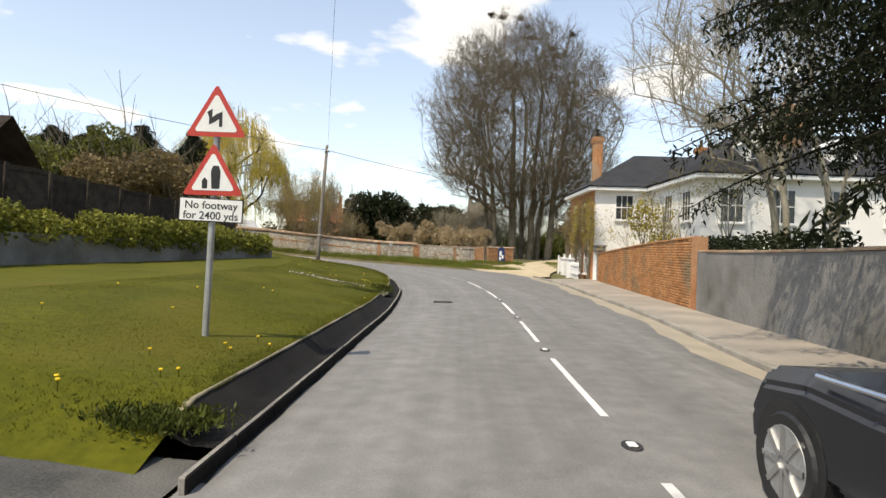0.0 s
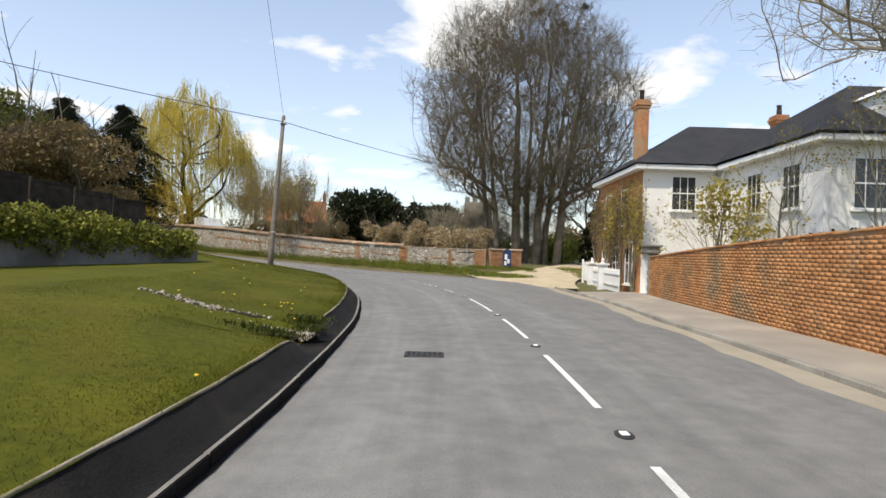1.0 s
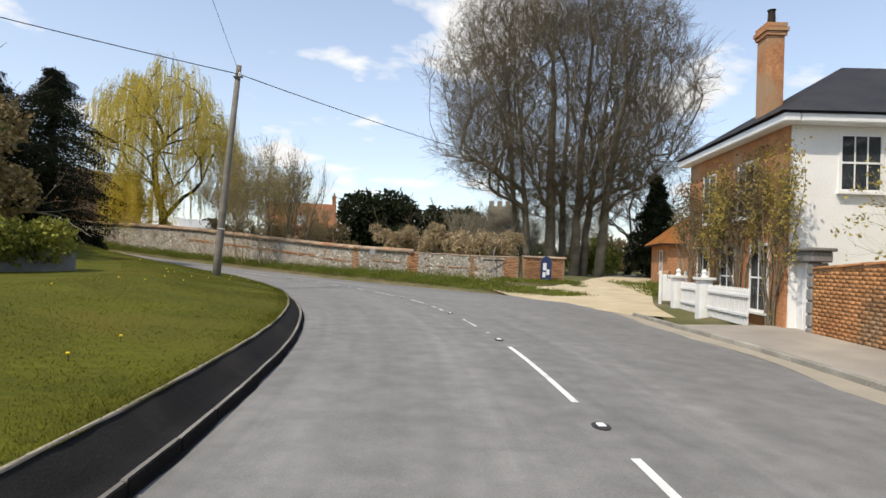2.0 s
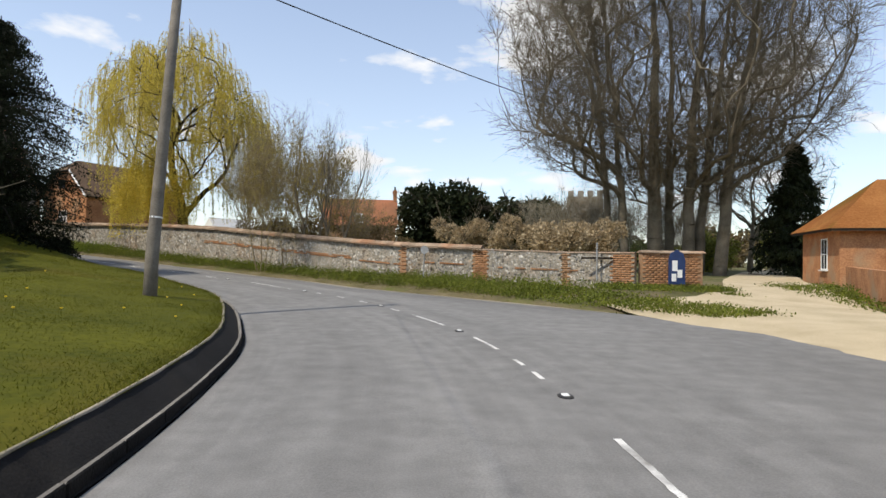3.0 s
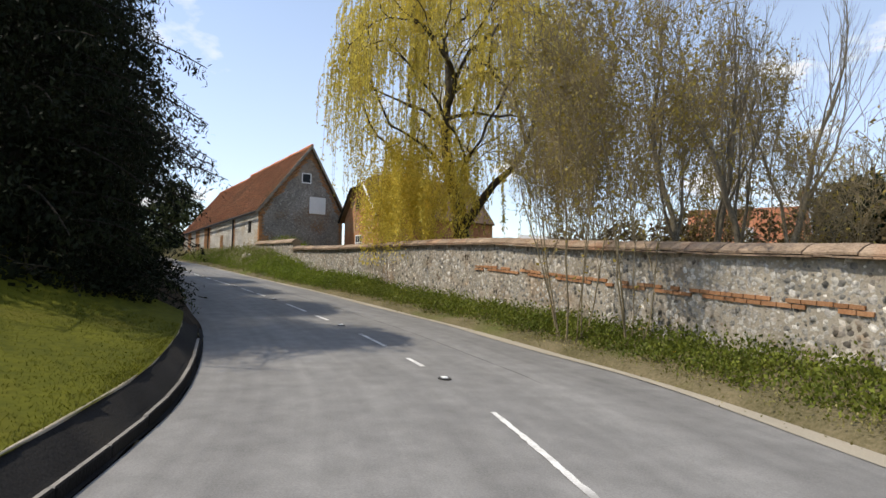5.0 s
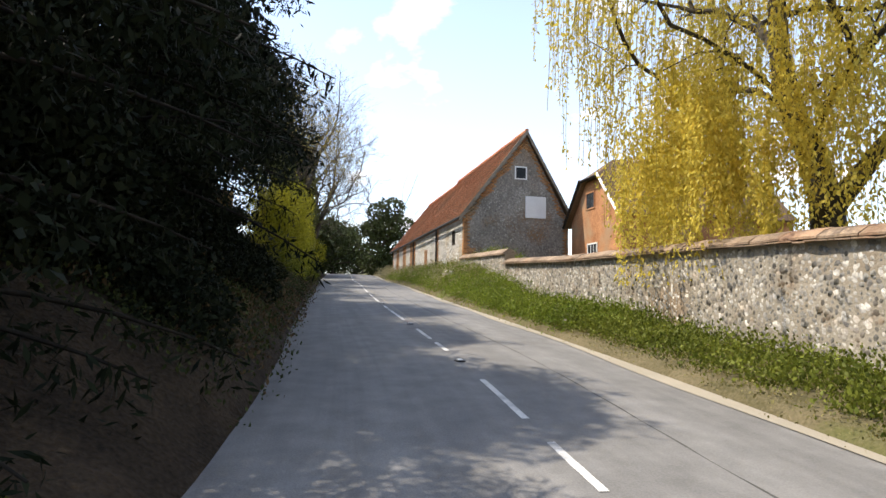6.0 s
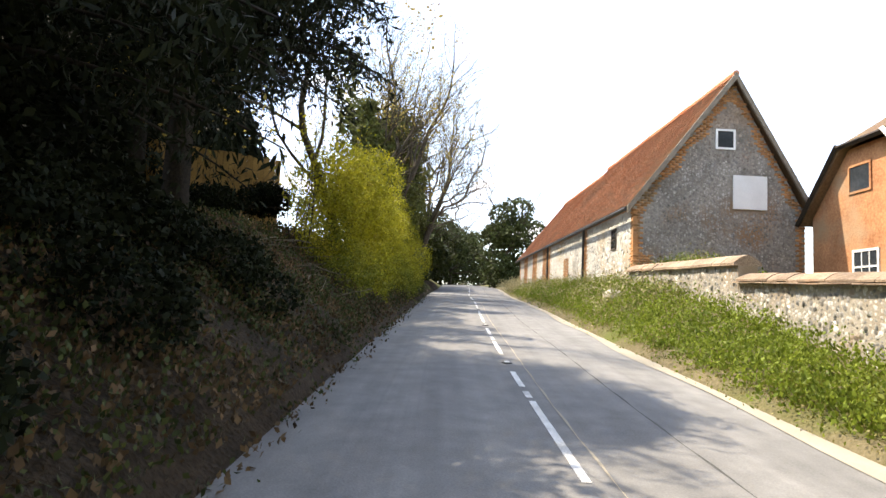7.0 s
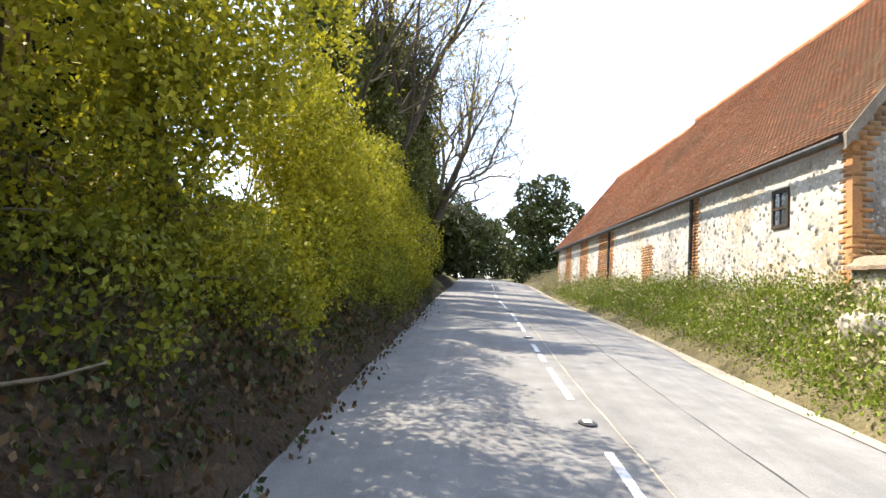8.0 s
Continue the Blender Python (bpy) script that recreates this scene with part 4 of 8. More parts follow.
def sash(parent, m, w, h, cols, rows, frame=WHITE_PAINT, depth=0.08, sill=True, rail=True):
    """A sash window in the local plane x (across), z (up), facing -y, placed by m on a wall's face."""
    win = part("window", box(-w / 2, -0.016, 0, w / 2, -0.004, h, m), GLASS_DARK, parent)
    bm = bmesh.new()
    f = 0.07
    for x0, x1, z0, z1 in ((-w / 2 - f, -w / 2, -f, h + f), (w / 2, w / 2 + f, -f, h + f), (-w / 2, w / 2, -f, 0), (-w / 2, w / 2, h, h + f), (-w / 2, w / 2, h / 2 - 0.025, h / 2 + 0.025))[:5 if rail else 4]:
        add_box(bm, x0, -depth / 2, z0, x1, 0.04, z1, m)
    part("frame", bm, frame, win)
    for c in range(1, cols):
        x = -w / 2 + w * c / cols
        part("glazing_bar", box(x - 0.015, -0.034, 0, x + 0.015, -0.017, h, m), frame, win)
    for r in range(1, rows):
        if rows % 2 == 0 and r == rows // 2:
            continue
        z = h * r / rows
        part("glazing_bar", box(-w / 2, -0.008, z - 0.015, w / 2, 0.016, z + 0.015, m), frame, win)
    if sill:
        part("sill", box(-w / 2 - 0.12, -0.14, -f - 0.06, w / 2 + 0.12, 0.02, -f, m), frame, win)
    return win


def chimney_stack(parent, x, y, z0, z1, w, d, pots=1, mat=None):
    bm = bmesh.new()
    add_box(bm, x - w / 2, y - d / 2, z0, x + w / 2, y + d / 2, z1, bevel=0.01)
    for k, (o, zz) in enumerate(((0.05, z1 - 0.32), (0.09, z1 - 0.2), (0.05, z1 - 0.06))):
        add_box(bm, x - w / 2 - o, y - d / 2 - o, zz, x + w / 2 + o, y + d / 2 + o, zz + 0.11)
    ch = part("chimney", bm, mat or BRICK_WALL, parent)
    for k in range(pots):
        yy = y + (k - (pots - 1) / 2) * 0.35
        part("pot", tube([(x, yy, z1), (x, yy, z1 + 0.1), (x, yy, z1 + 0.5), (x, yy, z1 + 0.55)], [0.14, 0.12, 0.10, 0.13], 10), CLAY if k % 2 else DARK_TIMBER, ch)


# ---- white house beside the road ----
house = thing("house", "white rendered house with a brick side and slate roof", "house")
HX, HY, HE = 8.3, 34.35, 5.35


def cornice(parent, x0, y0, x1, y1, z):
    part("cornice", box(min(x0, x1), min(y0, y1), z - 0.22, max(x0, x1), max(y0, y1), z, bevel=0.03), WHITE_PAINT, parent)


part("wall", box(HX, HY, -0.4, 19, 41.0, HE), WHITE_WALL, house)
part("wall", box(HX - 0.08, HY + 0.05, -0.4, HX - 0.004, 41.0, HE - 0.05), BRICK_WALL, house, "red brick side wall")
part("wall", box(11.6, 27.6, -0.4, 24, HY - 0.004, HE), WHITE_WALL, house)
part("roof", gable_roof(HX, 19, HY, 41.0, HE + 0.06, 7.8, 0.5, 0.1, hip0=3.7, hip1=2.0), SLATE, house)
part("roof", gable_roof(11.6, 24, 27.6, 36.0, HE + 0.10, 8.2, 0.5, 0.1, hip0=4.0, hip1=2.0), SLATE, house)
cornice(house, HX - 0.42, HY - 0.42, HX - 0.01, 41.4, HE + 0.02)
cornice(house, HX, HY - 0.42, 11.2, HY - 0.01, HE + 0.02)
cornice(house, 11.18, 27.2, 11.59, HY - 0.43, HE + 0.03)
cornice(house, 11.6, 27.18, 24, 27.59, HE + 0.03)
chimney_stack(house, 9.0, 37.0, 5.6, 8.7, 0.5, 0.62, 1)
chimney_stack(house, 15.6, 37.4, 6.2, 8.3, 0.5, 0.6, 1)
chimney_stack(house, 17.2, 30.8, 6.4, 9.3, 0.9, 1.3, 2)
sash(house, pose(10.0, HY, 3.55), 0.95, 1.35, 3, 4)
# windows on the long white front, facing the road's start, and on the inner side
for x in (13.0, 15.4, 17.8, 20.6):
    sash(house, pose(x, 27.6, 3.2), 1.0, 1.5, 3, 4)
    sash(house, pose(x, 27.6, 0.5), 1.0, 1.7, 3, 4)
for y in (29.3, 31.7):
    sash(house, pose(11.6, y, 3.3, 0, 0, -90), 0.95, 1.4, 3, 4)
for y, z, h in ((35.7, 0.35, 1.75), (37.7, 0.35, 1.75), (39.6, 0.35, 1.75), (36.6, 3.0, 1.5), (39.2, 3.0, 1.5)):
    sash(house, pose(HX - 0.08, y, z, 0, 0, -90), 0.9, h, 2, 4)


def dormer(x, y, z):
    d = part("dormer", box(x - 0.6, y, z, x + 0.6, y + 1.8, z + 1.15), WHITE_PAINT, house, "white dormer window with a pediment")
    part("pediment", slab([(-0.75, 0), (0.75, 0), (0, 0.4)], 1.9, Matrix.Translation((x, y + 1.85, z + 1.15)) @ Matrix.Rotation(math.pi / 2, 4, "X")), WHITE_PAINT, d)
    part("pane", box(x - 0.42, y - 0.02, z + 0.15, x + 0.42, y + 0.02, z + 1.0), GLASS_DARK, d)
    for k in (-0.14, 0.14):
        part("glazing_bar", box(x + k - 0.015, y - 0.035, z + 0.15, x + k + 0.015, y - 0.01, z + 1.0), WHITE_PAINT, d)
    for k in (0.43, 0.72):
        part("glazing_bar", box(x - 0.42, y - 0.034, z + k - 0.015, x + 0.42, y - 0.012, z + k + 0.015), WHITE_PAINT, d)


dormer(14.6, 28.3, 5.85)
dormer(18.6, 28.3, 5.85)
part("downpipe", tube([(11.45, HY - 0.55, HE - 0.2), (11.45, HY - 0.1, HE - 0.7), (11.45, HY - 0.1, 0)], 0.05, 8), WHITE_PAINT, house)


# garden door in the wall's end, its stone head, the white gate and pickets
def garden_door():
    t = thing("garden_door", "white garden door with rusticated jambs and a stone head", "door", kind="structure", at=(8.5, 33.95, -0.2), rz=-92)
    part("jamb", box(-0.62, -0.17, 0, -0.42, 0.2, 1.85, bevel=0.02), RENDER_GREY, t)
    part("jamb", box(0.42, -0.17, 0, 0.62, 0.2, 1.85, bevel=0.02), RENDER_GREY, t)
    for k in range(6):
        for sx in (-1, 1):
            part("block", box(sx * 0.52 - 0.115, -0.2, 0.02 + k * 0.31, sx * 0.52 + 0.115, 0.1, 0.28 + k * 0.31, bevel=0.02), RENDER_GREY, t)
    part("head", box(-0.72, -0.24, 1.86, 0.72, 0.24, 2.12, bevel=0.03), RENDER_GREY, t)
    part("cap", box(-0.8, -0.3, 2.12, 0.8, 0.3, 2.2, bevel=0.02), RENDER_GREY, t)
    leaf = part("door_leaf", box(-0.42, -0.02, 0, 0.42, 0.03, 1.84), WHITE_PAINT, t)
    for x in (-0.2, 0.2):
        for z0, z1 in ((0.15, 0.75), (0.85, 1.7)):
            part("panel", box(x - 0.15, -0.035, z0, x + 0.15, -0.015, z1, bevel=0.01), WHITE_PAINT, leaf)
    part("knob", tube([(0.32, -0.02, 0.85), (0.32, -0.07, 0.85)], [0.015, 0.03], 10), IRON, leaf)


garden_door()


def gate_pier(x, y, z):
    t = thing("gate_pier", "white painted gate pier with a pointed cap", "gate pier", "white gate piers", at=(x, y, z))
    part("shaft", box(-0.2, -0.2, -0.3, 0.2, 0.2, 1.1, bevel=0.02), WHITE_PAINT, t)
    part("cap", slab([(-0.27, -0.27), (0.27, -0.27), (0.27, 0.27), (-0.27, 0.27)], 0.08, Matrix.Translation((0, 0, 1.1))), WHITE_PAINT, t)
    part("finial", tube([(0, 0, 1.18), (0, 0, 1.26), (0, 0, 1.36), (0, 0, 1.44)], [0.12, 0.06, 0.09, 0.01], 10), WHITE_PAINT, t)


for x, y in ((7.75, 38.3), (7.95, 41.2)):
    gate_pier(x, y, -0.03)


def picket_fence(x0, y0, x1, y1, z):
    d = math.hypot(x1 - x0, y1 - y0)
    t = thing("picket_fence", "low white wooden picket fence before the house", "fence", at=(x0, y0, z), rz=math.degrees(math.atan2(y1 - y0, x1 - x0)))
    for zz in (0.25, 0.75):
        part("rail", box(0, -0.02, zz, d, 0.02, zz + 0.07), WHITE_PAINT, t)
    n = int(d / 0.14)
    for k in range(n):
        x = (k + 0.5) * d / n
        part("picket", slab([(x - 0.04, 0), (x + 0.04, 0), (x + 0.04, 0.92), (x, 1.0), (x - 0.04, 0.92)], 0.025, Matrix.Translation((0, -0.02, 0)) @ Matrix.Rotation(math.pi / 2, 4, "X")), WHITE_PAINT, t)


picket_fence(7.55, 34.9, 7.72, 38.0, -0.06)
picket_fence(7.8, 38.6, 7.92, 40.9, -0.06)
kg = thing("field_gate", "white boarded gate beside the drive", "gate", at=(8.0, 43.0, 0.0), rz=-10)
part("board", box(-0.05, -0.03, 0.1, 0.75, 0.03, 1.15, bevel=0.01), WHITE_PAINT, kg)
part("post", box(-0.17, -0.06, -0.2, -0.06, 0.06, 1.3, bevel=0.01), WHITE_PAINT, kg)
part("post", box(0.76, -0.06, -0.2, 0.87, 0.06, 1.3, bevel=0.01), WHITE_PAINT, kg)

# ---- lodge ----
MOSSY_CLAY = material("mossy_clay_tile", (0.40, 0.16, 0.05), (0.58, 0.27, 0.09), 0.95, 0.7, 10, 0.8, third=(0.36, 0.24, 0.05), size=0.04)
lodge = thing("lodge", "small brick lodge with a mossy orange tiled roof", "house", at=(13.9, 60.4, 0), rz=-7)
part("wall", box(0, 0, -0.4, 6.5, 6, 3.2), BRICK_WALL, lodge)
part("roof", gable_roof(0, 6.5, 0, 6, 3.15, 5.9, 0.55, hip0=3.2, hip1=3.2), MOSSY_CLAY, lodge)
part("eave_board", box(-0.5, -0.5, 3.02, 7.0, -0.44, 3.14), DARK_TIMBER, lodge)
part("eave_board", box(-0.5, -0.436, 3.02, -0.44, 6.5, 3.14), DARK_TIMBER, lodge)
sash(lodge, pose(0, 2.2, 1.15, 0, 0, -90), 0.85, 1.5, 2, 4)
part("porch_roof", gable_roof(3.0, 6.2, -2.6, 0.0, 1.7, 2.7, 0.15), CLAY_DARK, lodge)
part("porch_wall", box(3.1, -2.5, -0.4, 6.1, -0.004, 1.7), BRICK_WALL, lodge)
part("aerial", tube([(5.5, 3, 5.5), (5.5, 3, 6.6)], 0.02, 6), IRON, lodge)
wall_run("garden_wall_lodge", [(9.2, 46.5), (11.2, 52.5), (13.0, 57.5)], [1.2, 1.25, 1.3], 0.3, BRICK_WALL, "low brick wall along the drive")

# ---- barn ----
barn = thing("barn", "long flint barn with a steep orange tiled roof", "barn", at=(-43.4, 66.05, 0), rz=-13.7)
BW, BE, BR, BL, YM = 5.9, 6.35, 10.9, 26.0, 3.4


def barn_shell():
    bm = bmesh.new()
    P = [(0, 2.4), (BW, 2.4), (BW, BE), (YM, BR), (0, BE)]
    a = [bm.verts.new((0, y, z)) for y, z in P]
    b = [bm.verts.new((-BL, y, z)) for y, z in P]
    bm.faces.new(a)
    bm.faces.new(b[::-1])
    for k in range(5):
        bm.faces.new((a[k], b[k], b[(k + 1) % 5], a[(k + 1) % 5]))
    bmesh.ops.recalc_face_normals(bm, faces=bm.faces[:])
    return bm


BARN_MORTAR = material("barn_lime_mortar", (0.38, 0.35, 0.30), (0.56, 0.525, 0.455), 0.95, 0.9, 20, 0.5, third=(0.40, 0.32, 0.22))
# The gable faces away from the sun; its shade is in this colour.
GABLE_SHADED_MORTAR = material("shaded_gable_mortar", (0.17, 0.155, 0.135), (0.36, 0.33, 0.285), 0.95, 0.9, 9, 0.6, third=(0.27, 0.17, 0.10), size=0.03)
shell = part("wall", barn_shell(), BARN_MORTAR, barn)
shell.data.materials.append(GABLE_SHADED_MORTAR)
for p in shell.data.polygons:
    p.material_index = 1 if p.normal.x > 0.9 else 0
part("roof", gable_roof(-14.2, 0, 0, BW, BE - 0.02, BR + 0.22, 0.26, 0.1, crest=YM), CLAY_DARK, barn)
part("roof", gable_roof(-BL, -14.75, 0, BW, BE - 0.06, BR + 0.03, 0.26, 0.1, crest=YM), CLAY_DARK, barn)
for sy, m in ((0, 1), (1, -1)):
    # barge boards up the gable
    y0, ym = (-0.3, YM) if sy == 0 else (BW + 0.3, YM)
    bm = bmesh.new()
    lo, hi = [(y0, BE - 0.34), (ym, BR - 0.02)], [(y0, BE - 0.08), (ym, BR + 0.24)]
    vs = [[bm.verts.new((x, y, z)) for (y, z) in (lo[0], lo[1], hi[1], hi[0])] for x in (0.2, 0.29)]
    bm.faces.new(vs[0][::-1]), bm.faces.new(vs[1])
    for k in range(4):
        bm.faces.new((vs[0][k], vs[0][(k + 1) % 4], vs[1][(k + 1) % 4], vs[1][k]))
    bmesh.ops.recalc_face_normals(bm, faces=bm.faces[:])
    part("barge_board", bm, WOOD, barn)
part("window_panel", box(0.02, 3.4, 6.38, 0.07, 4.58, 7.56, bevel=0.01), WHITE_PAINT, barn, "cream boarded hatch in the gable")
sash(barn, pose(0.0, 3.15, 8.52, 0, 0, 90), 0.55, 0.58, 1, 1, sill=False, rail=False)
sash(barn, pose(-2.1, 0.0, 5.05, 0, 0, 0), 0.45, 0.65, 2, 2, frame=DARK_TIMBER, sill=False)
part("downpipe", tube([(-6.3, -0.1, BE - 0.1), (-6.3, -0.1, 2.5)], 0.055, 8), IRON, barn)
part("downpipe", tube([(-14.5, -0.1, BE - 0.1), (-14.5, -0.1, 2.8)], 0.055, 8), IRON, barn)
part("gutter", tube([(0.2, -0.32, BE - 0.16), (-BL - 0.2, -0.32, BE - 0.18)], 0.07, 8), IRON, barn)
cottage = thing("cottage", "brick cottage with a brown tiled half-hipped roof", "house", at=(-41.6, 71.7, 0), rz=-105)
CW = 5.4


def cottage_shell():
    bm = bmesh.new()
    P = [(0, 1.5), (CW, 1.5), (CW, 6.1), (3.6, 8.0), (1.8, 8.0), (0, 6.1)]
    a = [bm.verts.new((0, y, z)) for y, z in P]
    b = [bm.verts.new((-9, y, z)) for y, z in P]
    bm.faces.new(a), bm.faces.new(b[::-1])
    for k in range(6):
        bm.faces.new((a[k], b[k], b[(k + 1) % 6], a[(k + 1) % 6]))
    bmesh.ops.recalc_face_normals(bm, faces=bm.faces[:])
    return bm


part("wall", cottage_shell(), BRICK_WALL, cottage)


def half_hip():
    bm = bmesh.new()
    o = 0.3
    pts = {"e0": (o, -o, 5.95), "e1": (-9, -o, 5.95), "f0": (o, CW + o, 5.95), "f1": (-9, CW + o, 5.95), "h0": (o, 1.75, 8.1), "h1": (o, 3.65, 8.1), "r0": (-1.0, 2.7, 9.1), "r1": (-9, 2.7, 9.1)}
    v = {k: bm.verts.new(p) for k, p in pts.items()}
    for q in (("e1", "e0", "h0", "r0", "r1"), ("f0", "f1", "r1", "r0", "h1"), ("h0", "h1", "r0")):
        bm.faces.new([v[k] for k in q])
    bmesh.ops.recalc_face_normals(bm, faces=bm.faces[:])
    bmesh.ops.solidify(bm, geom=bm.faces[:], thickness=0.12)
    return bm


part("roof", half_hip(), CLAY_DARK, cottage)
part("barge_board", tube([(0.33, -0.32, 5.9), (0.33, 1.75, 8.12)], 0.09, 4), DARK_TIMBER, cottage)
part("barge_board", tube([(0.33, CW + 0.32, 5.9), (0.33, 3.65, 8.12)], 0.08, 4), WHITE_PAINT, cottage)
part("eave_board", tube([(0.33, 1.7, 8.05), (0.33, 3.7, 8.05)], 0.08, 4), DARK_TIMBER, cottage)
sash(cottage, pose(0, 2.3, 6.65, 0, 0, 90), 0.85, 0.75, 1, 1, frame=BRICK_WALL, sill=False, rail=False)
sash(cottage, pose(0, 2.5, 3.9, 0, 0, 90), 0.95, 0.9, 3, 2)

# ---- far buildings ----
fh = thing("far_house", "distant house with an orange tiled roof", "house", at=(-18.8, 101.2, 2.0), rz=16)
part("wall", box(-9, 0, -1, 0, 7, 3.4), MORTAR, fh)
part("roof", gable_roof(-9, 0, 0, 7, 3.4, 7.0, 0.3), CLAY, fh)
chimney_stack(fh, 0.0, 3.5, 5.4, 8.2, 0.5, 0.6, 1)
part("dormer", box(-5.2, -0.2, 3.6, -4.0, 1.5, 4.9), WHITE_PAINT, fh)
DARK_ROOF = material("dark_brown_tile", (0.05, 0.041, 0.034), (0.11, 0.09, 0.075), 0.9, 1.2, 14, 0.5)
gable = thing("gable_house", "house with a dark steep gable behind the fence", "house", at=(-24.0, 28.0, 0.8), rz=10)
part("wall", box(-7, 0, -0.5, 0, 9, 3.8), RENDER_GREY, gable)
part("roof", gable_roof(-7, 0, 0, 9, 3.8, 7.4, 0.3), DARK_ROOF, gable)


def church():
    t = thing("church_tower", "distant flint church tower with a battlemented top", "church", at=(6.0, 124, 0))
    part("tower", box(-2.6, -2.6, -1, 2.6, 2.6, 11.2), FLINT_MORTAR, t)
    for k in range(4):
        part("merlon", box(-2.6 + k * 1.45, -2.65, 11.2, -1.75 + k * 1.45, -2.2, 12.1), FLINT_MORTAR, t)
    part("nave_roof", gable_roof(-9, -2.0, -5, 3, 3.5, 7.8, 0.2), CLAY_DARK, t)
    part("nave_wall", box(-9, -5, -1, -2.0, 3, 3.5), FLINT_MORTAR, t)


church()
white_shed = thing("white_shed", "small white gabled outbuilding behind the wall", "shed", at=(-27.4, 72.0, 2.2), rz=-20)
part("wall", slab([(0, 0), (1.7, 0), (1.7, 1.1), (0.85, 2.2), (0, 1.1)], 4, Matrix.Rotation(math.pi / 2, 4, "X") @ Matrix.Translation((0, 0, -4))), WHITE_WALL, white_shed)

# ---- dark fence, hedge trough beside the lawn ----
FENCE_LINE, FENCE_TOP = [(-15.5, 12), (-15.0, 18), (-14.2, 24), (-13.2, 30), (-12.1, 35.8)], [4.2, 4.05, 3.75, 3.4, 2.95]


def board_fence():
    t = thing("board_fence", "dark stained wooden panel fence above the hedge", "fence")
    f, L = along(FENCE_LINE, FENCE_TOP)
    s = 0.0
    while s + 1.83 < L:
        p, d, z = f(s + 0.9)
        m = pose(p[0], p[1], z, 0, 0, math.degrees(math.atan2(d[1], d[0])))
        g = ground_z(*p)
        part("post", box(-0.95, -0.06, g - z - 0.3, -0.85, 0.06, 0.06, m), DARK_TIMBER, t)
        part("gravel_board", box(-0.85, -0.03, g - z - 0.2, 0.85, 0.03, -1.75, m), RENDER_GREY, t)
        pan = part("panel", box(-0.85, -0.008, -1.75, 0.85, 0.008, 0, m), DARK_TIMBER, t)
        for k in range(12):
            zz = -1.72 + k * 0.143
            part("slat", box(-0.85, -0.028, zz, 0.85, -0.01, zz + 0.135, m @ pose(0, 0, 0, 5, 0, 0)), DARK_TIMBER, pan)
        s += 1.86
    return t


board_fence()
wall_run("planter_wall", [(-14.1, 12), (-13.5, 18), (-12.6, 24), (-11.6, 30), (-10.6, 34.7)], [1.7, 1.66, 1.55, 1.4, 1.2], 0.2, RENDER_GREY, "low grey retaining wall below the laurel hedge")

